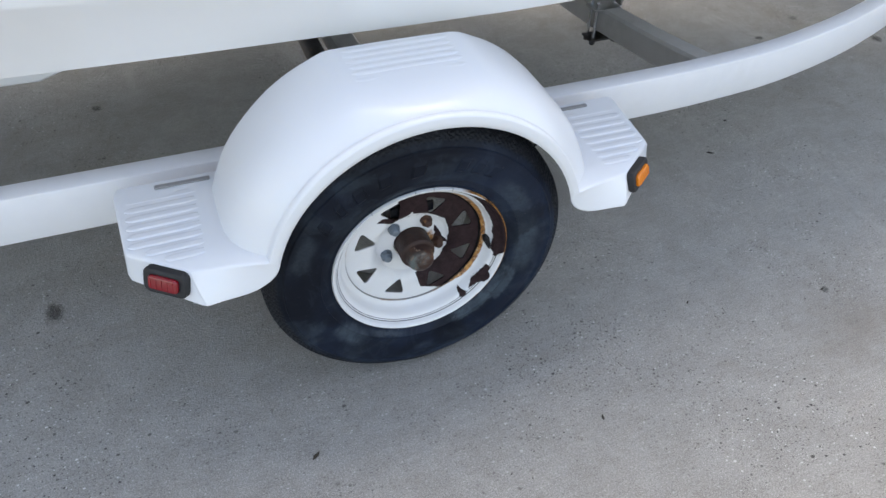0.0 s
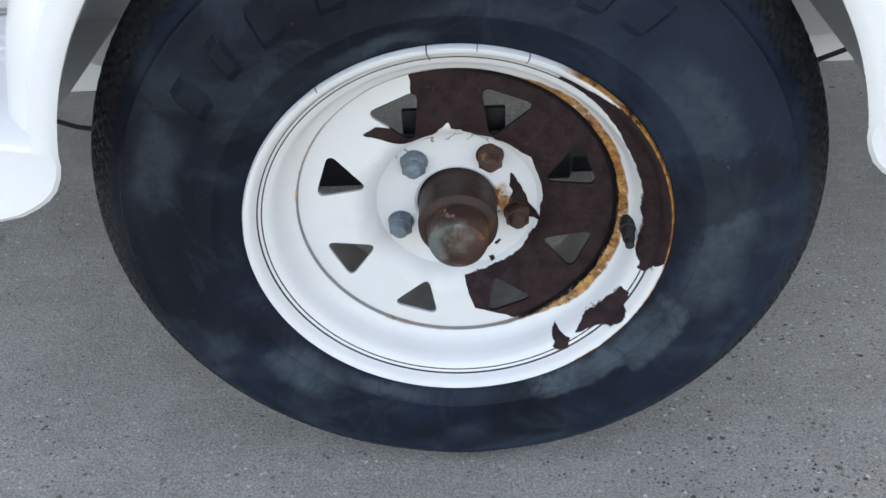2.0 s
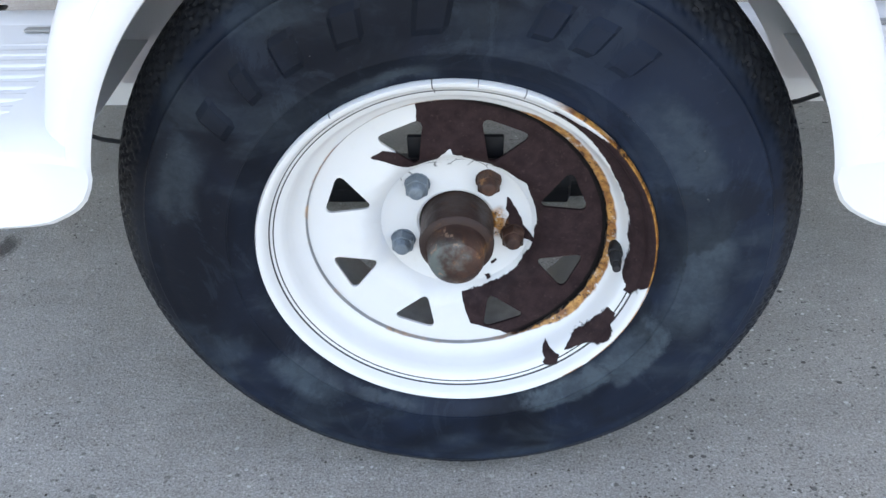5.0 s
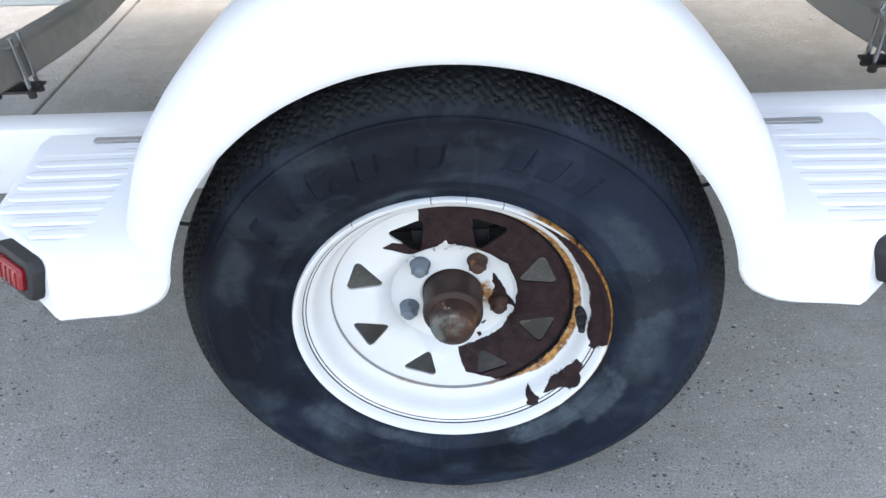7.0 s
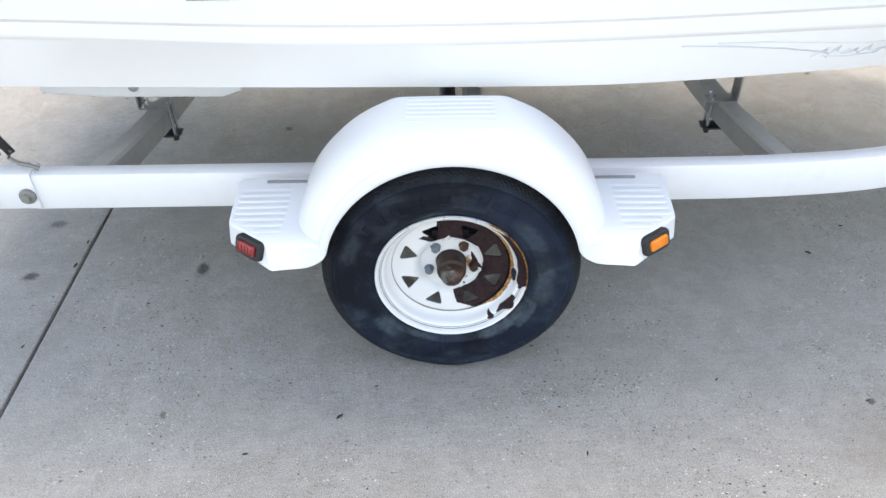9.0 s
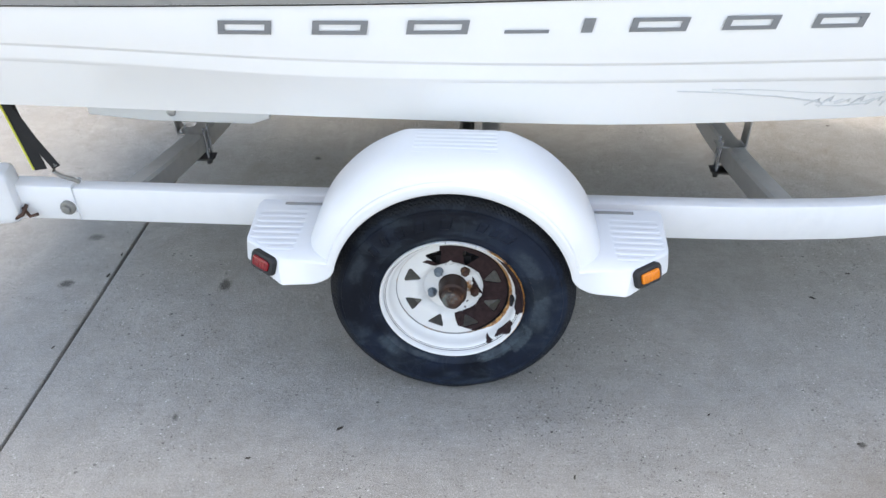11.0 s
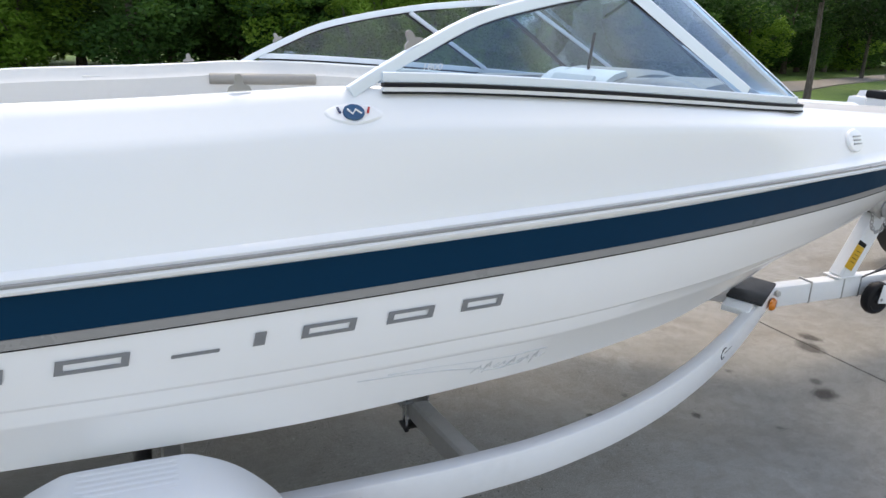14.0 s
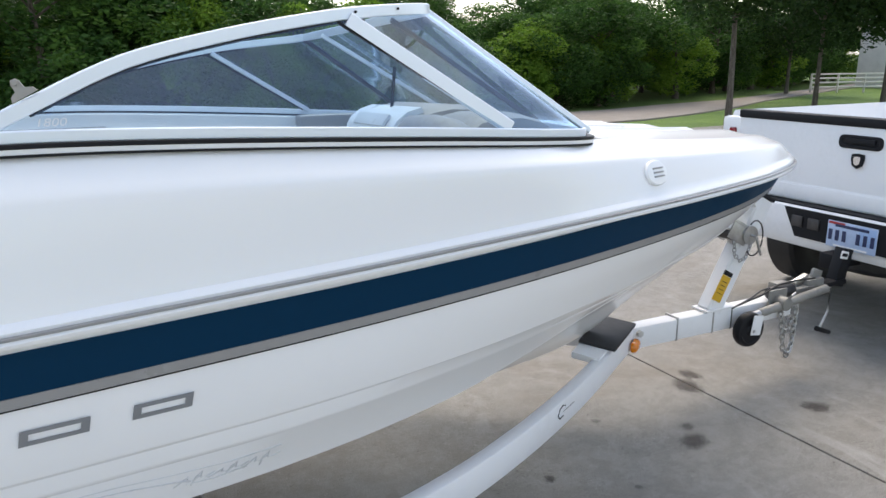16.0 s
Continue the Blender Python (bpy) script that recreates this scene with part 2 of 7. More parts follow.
def rubber_mat(name="tyre_rubber", worn=1.0):
    """Old tyre rubber: bluish black, smeared with grey where it has been wiped and scuffed."""
    n = Nodes(name)
    x, y, z = n.xyz()
    r = n.math("SQRT", n.math("ADD", n.math("MULTIPLY", x, x), n.math("MULTIPLY", z, z)))
    a = n.math("MULTIPLY", n.math("ARCTAN2", z, x), 57.29578)
    cloud = n.noise(5.0, 5, 0.5, distortion=0.7)
    wipe = n.noise(11.0, 6, 0.6, n.scaled(1.0, 1.0, 1.5), 0.5)
    scuff = n.noise(26.0, 6, 0.7, distortion=0.5)
    rag = n.math("SUBTRACT", n.noise(20.0, 8, 0.74), 0.5)
    rw = n.math("ADD", r, n.math("MULTIPLY", rag, 0.030))
    aw = n.math("ADD", a, n.math("MULTIPLY", rag, 22.0))
    col = n.mix(n.step(cloud, 0.34, 0.64), (0.0036, 0.0055, 0.0105), (0.0112, 0.0185, 0.0365))
    smear = n.step(wipe, 0.50, 0.66, 0.0, 0.30)
    # wiped patches: turn, half-width, radius, half-depth, weight
    for at, half, rc, dr, k in ((-137, 12, 0.212, 0.024, 0.80), (-114, 14, 0.195, 0.007, 0.60), (-55, 14, 0.198, 0.013, 1.0), (-30, 14, 0.206, 0.018, 0.85), (0, 22, 0.222, 0.028, 0.75), (32, 20, 0.222, 0.024, 0.60), (106, 15, 0.189, 0.007, 0.70), (157, 12, 0.250, 0.022, 0.42), (84, 12, 0.230, 0.018, 0.22), (-75, 12, 0.268, 0.010, 0.35)):
        m = n.math("MULTIPLY", n.step(n.math("ABSOLUTE", n.math("SUBTRACT", aw, float(at))), half * (0.72 if k > 0.8 else 0.35), half * 1.1, 1.0, 0.0), n.step(n.math("ABSOLUTE", n.math("SUBTRACT", rw, rc)), dr * (0.70 if k > 0.8 else 0.35), dr * 1.15, 1.0, 0.0))
        smear = n.math("MAXIMUM", smear, n.math("MULTIPLY", m, k))
    fine = n.noise(150.0, 4, 0.7, n.scaled(1.0, 1.0, 1.3))
    smear = n.math("MULTIPLY", smear, n.math("MULTIPLY", n.step(scuff, 0.34, 0.60, 0.55, 1.0), n.step(fine, 0.30, 0.66, 0.85, 1.08)))
    col = n.mix(n.math("MULTIPLY", smear, worn, clamp=True), col, (0.050, 0.067, 0.083))
    col = n.mix(n.math("MULTIPLY", n.step(n.noise(15.0, 9, 0.74, n.scaled(1.0, 1.0, 0.55), 1.1), 0.545, 0.575), 0.09 * worn), col, (0.060, 0.085, 0.115))
    # black streaks left where the rag missed
    col = n.mix(n.step(n.noise(7.0, 7, 0.65, n.scaled(1.0, 1.0, 0.8)), 0.55, 0.60, 0.0, 0.5), col, (0.0045, 0.006, 0.009))
    col = n.mix(n.step(n.noise(60.0, 6, 0.75, n.scaled(0.6, 1.0, 1.9), 0.6), 0.64, 0.80, 0.0, 0.16), col, (0.10, 0.11, 0.12))
    col = n.mix(n.math("MULTIPLY", n.step(n.voronoi(120.0), 0.04, 0.09, 1.0, 0.0), n.step(n.noise(9.0, 3), 0.58, 0.64, 0.0, 0.7)), col, (0.13, 0.13, 0.125))
    tread = n.step(r, 0.282, 0.290)
    col = n.mix(n.math("MULTIPLY", tread, 0.75), col, (0.0165, 0.0175, 0.0195))
    n.bump(n.math("ADD", n.noise(70.0, 5), n.math("MULTIPLY", n.noise(16.0, 4), 0.6)), 0.12, 0.003)
    return n.done(col, n.step(wipe, 0.3, 0.7, 0.42, 0.62), Specular_IOR_Level=0.16)


def wheel_mat():
    """White paint peeled from dark primer over part of a steel wheel, with rust along the edges."""
    n = Nodes("peeling_wheel_paint")
    x, y, z = n.xyz()
    wob = n.math("SUBTRACT", n.noise(48.0, 3, 0.5), 0.5)
    wob2 = n.math("SUBTRACT", n.noise(150.0, 5, 0.72), 0.5)
    r0 = n.math("SQRT", n.math("ADD", n.math("MULTIPLY", x, x), n.math("MULTIPLY", z, z)))
    r = n.math("ADD", r0, n.math("ADD", n.math("MULTIPLY", wob, 0.006), n.math("MULTIPLY", wob2, 0.0042)))
    a0 = n.math("MULTIPLY", n.math("ARCTAN2", z, x), 57.29578)
    a = n.math("ADD", a0, n.math("ADD", n.math("MULTIPLY", wob, 4.0), n.math("MULTIPLY", wob2, 1.6)))
    turn = n.math("DIVIDE", n.math("ADD", a, 180.0), 360.0)

    def band(v, lo, hi, soft):
        return n.math("MULTIPLY", n.step(v, lo - soft, lo + soft), n.step(v, hi - soft, hi + soft, 1.0, 0.0))

    def edge(stops, key=None, unit=0.2):
        """A broken line: the edge of a flake, as (turn in degrees, radius)."""
        node = n.nt.nodes.new("ShaderNodeValToRGB")
        el = node.color_ramp.elements
        while len(el) < len(stops):
            el.new(0.5)
        for e, (u, v) in zip(el, stops):
            e.position = (u + 180.0) / 360.0
        for e, (u, v) in zip(el, stops):
            e.color = (v / unit,) * 3 + (1.0,)
        n.nt.links.new(turn, node.inputs[0])
        return n.math("MULTIPLY", node.outputs[0], unit)

    def between(lo, hi, soft=0.0004):
        up = n.step(n.math("SUBTRACT", r, lo), -soft, soft)
        down = n.step(n.math("SUBTRACT", hi, r), -soft, soft)
        return n.math("MULTIPLY", up, down)

    # the disc, bare from the low left round the right to the top, with a tongue under the top left hole
    inner = edge(((-90, 0.080), (-84, 0.081), (-77, 0.0785), (-68, 0.077), (-53, 0.0778), (-41, 0.0772), (-27, 0.0762), (-13, 0.0767), (4, 0.0777), (29, 0.0810), (39, 0.0850), (46, 0.0825), (60, 0.0810), (64, 0.0765), (65.5, 0.0823), (74, 0.0725), (90, 0.0858), (91.2, 0.0930), (96, 0.0885), (103, 0.0788), (117, 0.0808), (122, 0.0873), (126, 0.0968), (131, 0.1110), (133, 0.115)))
    outer = edge(((-100, 0.02), (-88, 0.02), (-86, 0.080), (-83.5, 0.118), (-80, 0.121), (-74, 0.130), (-70, 0.136), (-68, 0.1432), (103.2, 0.1432), (105, 0.126), (106.5, 0.117), (112, 0.096), (116, 0.099), (121, 0.106), (125, 0.1125), (131, 0.113), (132, 0.1), (133, 0.02)))
    dark = between(inner, outer)
    # the outer dish: a long flake along the lip, a chip and a hooked nick below it
    low = edge(((-58, 0.165), (-56.6, 0.1635), (-55.2, 0.1565), (-53.0, 0.1540), (-51.5, 0.163), (-50.5, 0.165), (-48.5, 0.163), (-45, 0.1595), (-40.4, 0.1568), (-33, 0.1575), (-24, 0.1600), (-21, 0.164), (-15.5, 0.170), (-14.5, 0.1643), (-12, 0.1635), (-9.2, 0.160), (-8, 0.1585), (0, 0.158), (11, 0.1596), (19, 0.1598), (30, 0.1608), (41, 0.1634), (48.5, 0.1652), (59, 0.1674), (63, 0.167), (64, 0.168)))
    high = edge(((-59, 0.1), (-58, 0.166), (-56.0, 0.170), (-52.7, 0.171), (-51.5, 0.168), (-50.5, 0.165), (-50, 0.1), (-49, 0.1), (-48.5, 0.163), (-45, 0.1665), (-40.4, 0.1685), (-37, 0.1725), (-31, 0.1765), (-27, 0.1720), (-24, 0.170), (-21, 0.10), (-15.6, 0.10), (-14.5, 0.1705), (-12, 0.1725), (-9.2, 0.1735), (-8, 0.178), (-4, 0.19), (40, 0.19), (46, 0.178), (52, 0.1755), (58, 0.1725), (63, 0.169), (64, 0.1)))
    dark = n.math("MAXIMUM", dark, between(low, high))
    # the flake beside a nut and its two specks
    in2 = edge(((-17, 0.066), (-14, 0.056), (-9, 0.047), (-3, 0.0466), (3, 0.048), (10, 0.052), (18, 0.051), (31, 0.057), (32, 0.058)))
    out2 = edge(((-18, 0.02), (-17, 0.066), (-14, 0.080), (-9, 0.075), (-3, 0.0656), (3, 0.064), (10, 0.062), (18, 0.0604), (31, 0.0585), (32, 0.02)))
    dark = n.math("MAXIMUM", dark, between(in2, out2))
    for at, wide, ra, rb in ((-51.8, 3.6, 0.0605, 0.0640), (-64.3, 2.0, 0.0715, 0.0750)):
        dark = n.math("MAXIMUM", dark, n.math("MULTIPLY", band(a, at - wide, at + wide, 0.4), band(r, ra, rb, 0.0004)))
    # rust
    fade = n.math("MULTIPLY", band(a0, -52.0, 60.0, 14.0), 0.0070)
    rs = n.math("ADD", r0, n.math("MULTIPLY", wob, 0.006))
    ring = n.math("MULTIPLY", n.step(rs, 0.1428, 0.1433), n.step(n.math("SUBTRACT", n.math("ADD", fade, 0.1440), rs), -0.0006, 0.0012))
    ring = n.math("MULTIPLY", ring, band(a0, -66.0, 72.0, 6.0))
    ring = n.math("MULTIPLY", ring, n.step(n.noise(85.0, 5, 0.7), 0.28, 0.44))
    lip = n.math("MULTIPLY", band(r0, 0.1786, 0.1832, 0.0006), n.math("MULTIPLY", band(a0, -56.0, 62.0, 4.0), n.step(n.noise(70.0, 3), 0.34, 0.48)))
    drip = n.math("MULTIPLY", band(r, 0.034, 0.0475, 0.004), band(a, -22.0, 22.0, 6.0))
    drip = n.math("MULTIPLY", drip, n.step(n.noise(70.0, 4, 0.7), 0.36, 0.52))
    seam = n.math("MULTIPLY", band(r0, 0.1422, 0.1446, 0.0006), n.step(n.noise(26.0, 3), 0.50, 0.62, 0.0, 0.55))
    # ragged black line just inside the seam, along the right side
    black_edge = n.math("MULTIPLY", band(n.math("ADD", r0, n.math("MULTIPLY", wob2, 0.004)), 0.1388, 0.1433, 0.0005), n.math("MULTIPLY", band(a0, -64.0, 84.0, 7.0), n.step(n.noise(38.0, 4, 0.6), 0.24, 0.34)))
    rr = n.math("MAXIMUM", n.math("MAXIMUM", ring, lip), n.math("MAXIMUM", drip, seam))
    # pin lines, scratches over the lip, hair cracks above the nuts
    line = n.math("MAXIMUM", band(r0, 0.16675, 0.16790, 0.0001), band(r0, 0.1700, 0.1711, 0.0001))
    line = n.math("MAXIMUM", line, n.math("MULTIPLY", band(r0, 0.1424, 0.1438, 0.0004), 0.75))
    for at, wide, ra in ((94.8, 0.16, 0.165), (71.5, 0.14, 0.170), (122.5, 0.16, 0.1780), (83.5, 0.10, 0.1770)):
        line = n.math("MAXIMUM", line, n.math("MULTIPLY", band(a0, at - wide, at + wide, 0.1), n.step(r0, ra, ra + 0.0005)))
    hair = n.step(n.voronoi(46.0, None, "DISTANCE_TO_EDGE"), 0.0, 0.040, 1.0, 0.0)
    hair = n.math("MULTIPLY", hair, n.math("MULTIPLY", band(r0, 0.0665, 0.0745, 0.001), n.step(n.noise(34.0, 3), 0.46, 0.52)))
    line = n.math("MAXIMUM", line, n.math("MULTIPLY", hair, n.math("MULTIPLY", band(a0, 58.0, 140.0, 4.0), 0.8)))
    grime = n.step(n.noise(8.0, 5), 0.5, 0.8, 0.0, 0.22)
    white = n.mix(grime, (0.68, 0.685, 0.69), (0.55, 0.53, 0.50))
    white = n.mix(n.step(n.noise(30.0, 5, 0.7), 0.60, 0.78, 0.0, 0.25), white, (0.50, 0.47, 0.42))
    white = n.mix(line, white, (0.02, 0.02, 0.022))
    brown = n.mix(n.step(n.noise(60.0, 5, 0.7), 0.3, 0.7), (0.016, 0.0082, 0.0095), (0.033, 0.019, 0.020))
    brown = n.mix(n.step(n.noise(230.0, 3, 0.7), 0.58, 0.72, 0.0, 0.5), brown, (0.060, 0.040, 0.038))
    orange = n.mix(n.step(n.noise(120.0, 4), 0.3, 0.7), (0.17, 0.058, 0.012), (0.50, 0.25, 0.065))
    orange = n.mix(n.step(n.noise(200.0, 4, 0.7), 0.54, 0.62), orange, (0.045, 0.017, 0.009))
    col = n.mix(black_edge, n.mix(rr, n.mix(dark, white, brown), orange), (0.004, 0.003, 0.003))
    n.bump(n.math("SUBTRACT", n.math("MULTIPLY", n.noise(160.0, 3), 0.15), dark), 0.7, 0.0015)
    return n.done(col, n.step(dark, 0.0, 1.0, 0.33, 0.62), Specular_IOR_Level=n.step(dark, 0.0, 1.0, 0.5, 0.14))


def rusty_mat(name, tip=False):
    n = Nodes(name)
    x, y, z = n.xyz()
    c = n.noise(28.0, 6, 0.7)
    col = n.mix(n.step(c, 0.35, 0.65), (0.028, 0.014, 0.011), (0.085, 0.04, 0.026))
    col = n.mix(n.step(n.noise(55.0, 5, 0.7), 0.56, 0.70), col, (0.22, 0.105, 0.04))
    if tip:
        f = n.math("MULTIPLY", n.step(y, -0.014, -0.026), n.step(n.math("ADD", n.noise(34.0, 5, 0.65), n.math("MULTIPLY", x, -8.0)), 0.40, 0.66))
        col = n.mix(n.step(y, -0.012, 0.0, 0.0, 0.72), col, (0.021, 0.0095, 0.0075))
        col = n.mix(n.math("MULTIPLY", f, 0.95), col, (0.11, 0.128, 0.122))
        col = n.mix(n.math("MULTIPLY", n.step(n.noise(75.0, 4, 0.7), 0.60, 0.68), n.step(y, 0.0, -0.010)), col, (0.26, 0.17, 0.12))
    n.bump(n.noise(110.0, 5), 0.5, 0.002)
    return n.done(col, n.step(c, 0.3, 0.7, 0.42, 0.7), 0.25)


def stain_mat():
    """A soakage mark that fades out towards its edge; its mesh is about one unit in radius."""
    n = Nodes("oil_stain")
    x, y, z = n.xyz()
    r = n.math("SQRT", n.math("ADD", n.math("MULTIPLY", x, x), n.math("MULTIPLY", y, y)))
    r = n.math("ADD", r, n.math("MULTIPLY", n.math("SUBTRACT", n.noise(2.6, 6, 0.7), 0.5), 1.1))
    f = n.math("MULTIPLY", n.step(r, 0.85, 0.30), n.step(n.random(), 0.0, 1.0, 0.35, 0.65))
    tr = n.nt.nodes.new("ShaderNodeBsdfTransparent")
    mx = n.nt.nodes.new("ShaderNodeMixShader")
    n.done((0.055, 0.047, 0.042), 0.75)
    n.nt.links.new(f, mx.inputs[0])
    n.nt.links.new(tr.outputs[0], mx.inputs[1])
    n.nt.links.new(n.bsdf.outputs[0], mx.inputs[2])
    n.nt.links.new(mx.outputs[0], n.out.inputs[0])
    return n.mat


M = {
    "concrete": concrete_mat(),
    "grass": grass_mat(),
    "path": painted("path_concrete", (0.25, 0.225, 0.205), 0.85, 0.12, grain=12.0, bump=0.3),
    "joint": painted("joint_filler", (0.035, 0.033, 0.03), 0.9, 0.1),
    "stain": stain_mat(),
    "gelcoat": painted("white_gelcoat", (0.80, 0.80, 0.805), 0.22, 0.008, coat=0.2, grain=15.0, bump=0.004),
    "deck_white": painted("white_deck", (0.80, 0.80, 0.80), 0.3, 0.02, grain=15.0),
    "liner": painted("cream_liner", (0.70, 0.69, 0.67), 0.4, 0.04),
    "vinyl": painted("beige_vinyl", (0.30, 0.285, 0.28), 0.5, 0.1),
    "blue": painted("navy_stripe", (0.0004, 0.027, 0.064), 0.34, 0.06, bump=0.004, gloss=0.08),
    "grey_stripe": painted("grey_stripe", (0.27, 0.265, 0.26), 0.3, 0.08),
    "letter": painted("grey_lettering", (0.20, 0.205, 0.215), 0.35, 0.1),
    "decal": painted("faded_grey_decal", (0.60, 0.61, 0.62), 0.3, 0.1),
    "black": painted("black_plastic", (0.008, 0.0085, 0.011), 0.5, 0.1, gloss=0.2),
    "rubber": painted("black_rubber", (0.014, 0.014, 0.016), 0.6, 0.2),
    "fender": painted("white_fender_plastic", (0.695, 0.705, 0.72), 0.30, 0.004, coat=0.22, grain=20.0, bump=0.0),
    "frame": painted("white_frame_paint", (0.74, 0.745, 0.76), 0.35, 0.03, grain=25.0, bump=0.02),
    "galv": painted("dull_galvanised_steel", (0.47, 0.47, 0.46), 0.5, 0.12, grain=30.0, bump=0.05, metal=0.25),
    "steel": metal_mat("zinc_steel", (0.50, 0.50, 0.50), 0.35, 0.3),
    "dirty_zinc": painted("dirty_zinc", (0.24, 0.235, 0.22), 0.5, 0.2, grain=60.0, bump=0.1, metal=0.3),
    "dark_steel": metal_mat("dark_steel", (0.10, 0.10, 0.105), 0.45, 0.3, rust_at=0.6),
    "chrome": metal_mat("chrome", (0.75, 0.76, 0.78), 0.10, 0.05, rust_at=0.95),
    "aluminium": painted("satin_white_aluminium", (0.72, 0.775, 0.85), 0.30, 0.004, grain=20.0, bump=0.0, metal=0.3),
    "tyre": rubber_mat(),
    "tyre_mark": rubber_mat("tyre_lettering", 0.25),
    "wheel": wheel_mat(),
    "barrel": painted("dusty_barrel", (0.40, 0.39, 0.37), 0.85, 0.2, grain=60.0, bump=0.1),
    "rust": rusty_mat("rusty_iron"),
    "hub": rusty_mat("rusty_hub", True),
    "nut": painted("blue_grey_zinc", (0.17, 0.205, 0.24), 0.48, 0.24, grain=90.0, bump=0.5, metal=0.35),
    "red": painted("red_lens", (0.22, 0.006, 0.012), 0.2, 0.1, coat=0.4),
    "amber": painted("amber_lens", (0.72, 0.20, 0.008), 0.2, 0.1, coat=0.4),
    "yellow": painted("yellow_label", (0.62, 0.36, 0.02), 0.45, 0.1),
    "glass": glass_mat("windscreen_glass", (0.55, 0.68, 0.77), 1.0),
    "truck": painted("white_truck_paint", (0.78, 0.79, 0.81), 0.2, 0.04, coat=0.6, bump=0.003),
    "truck_black": painted("black_truck_trim", (0.010, 0.0105, 0.013), 0.55, 0.1, gloss=0.2),
    "plate": painted("pale_blue_plate", (0.42, 0.52, 0.70), 0.4, 0.1),
    "blue_print": painted("blue_print", (0.30, 0.44, 0.68), 0.4, 0.05),
    "navy_ink": painted("navy_ink", (0.02, 0.03, 0.09), 0.5, 0.1),
    "badge_blue": painted("badge_blue", (0.008, 0.062, 0.15), 0.25, 0.05),
    "badge_red": painted("badge_red", (0.40, 0.03, 0.03), 0.3, 0.05),
    "outboard": painted("black_cowl", (0.013, 0.017, 0.026), 0.25, 0.1, coat=0.6),
    "silver": painted("silver_cowl", (0.42, 0.43, 0.45), 0.3, 0.08, metal=0.5),
    "strap": painted("black_webbing", (0.012, 0.012, 0.013), 0.85, 0.2, grain=90.0, bump=0.3),
    "strap_edge": painted("yellow_thread", (0.55, 0.55, 0.08), 0.8, 0.1),
    "carpet": painted("grey_carpet", (0.10, 0.10, 0.10), 0.95, 0.2, grain=120.0, bump=0.5),
    "taupe": painted("taupe_rail", (0.33, 0.315, 0.29), 0.5, 0.1),
    "bark": bark_mat(),
    "leaf": leaf_mat("woodland_leaves", (0.024, 0.066, 0.017), (0.058, 0.132, 0.028), (0.10, 0.205, 0.038)),
    "leaf_light": leaf_mat("young_leaves", (0.095, 0.19, 0.022), (0.17, 0.30, 0.04), (0.24, 0.37, 0.06)),
    "leaf_oak": leaf_mat("dark_oak_leaves", (0.012, 0.032, 0.009), (0.03, 0.065, 0.016), (0.045, 0.09, 0.02)),
    "wall": painted("pale_render", (0.62, 0.60, 0.57), 0.8, 0.1),
    "litter": painted("dead_leaf", (0.035, 0.028, 0.02), 0.9, 0.2),
}


# ---- mesh helpers ----
def thing(name, label, category, group="", kind="", at=(0, 0, 0)):
    ob = new(name)
    ob.location = at
    ob.empty_display_size = 0.1
    return tagged(ob, label, category, group, kind)


def part(name, bm, material, parent, label="", origin=None, smooth=True, sharp=32.0):
    """Links a bmesh as one mesh object under a thing or a part. origin: the part's own zero point."""
    if smooth:
        for f in bm.faces:
            f.smooth = True
    if origin:
        bmesh.ops.translate(bm, verts=bm.verts, vec=-Vector(origin))
    me = bpy.data.meshes.new(name)
    bm.to_mesh(me)
    bm.free()
    if smooth:
        me.set_sharp_from_angle(angle=radians(sharp))
    me.materials.append(M[material])
    ob = new(name, me)
    if origin:
        ob.location = origin
    if parent:
        ob.parent = parent
        if parent.data and parent.location.length:      # a part with an origin of its own
            ob.location = ob.location - parent.location
    return tagged(ob, label) if label else ob


def mesh_part(name, verts, faces, material, parent, label="", smooth=True, sharp=32.0):
    bm = bmesh.new()
    vs = [bm.verts.new(v) for v in verts]
    for f in faces:
        try:
            bm.faces.new([vs[i] for i in f])
        except ValueError:
            pass
    bmesh.ops.recalc_face_normals(bm, faces=bm.faces)
    return part(name, bm, material, parent, label, None, smooth, sharp)


def box(centre, size, bevel=0.0, turn=None, bm=None, segments=2):
    bm2 = bmesh.new()
    bmesh.ops.create_cube(bm2, size=1.0)
    bmesh.ops.scale(bm2, verts=bm2.verts, vec=size)
    if bevel:
        bmesh.ops.bevel(bm2, geom=bm2.edges[:], offset=bevel, segments=segments, profile=0.6, affect="EDGES")
    if turn:
        bmesh.ops.transform(bm2, verts=bm2.verts, matrix=turn)
    bmesh.ops.translate(bm2, verts=bm2.verts, vec=centre)
    return join(bm, bm2)


def join(bm, other):
    if bm is None:
        return other
    me = bpy.data.meshes.new("joined")
    other.to_mesh(me)
    other.free()
    bm.from_mesh(me)
    bpy.data.meshes.remove(me)
    return bm


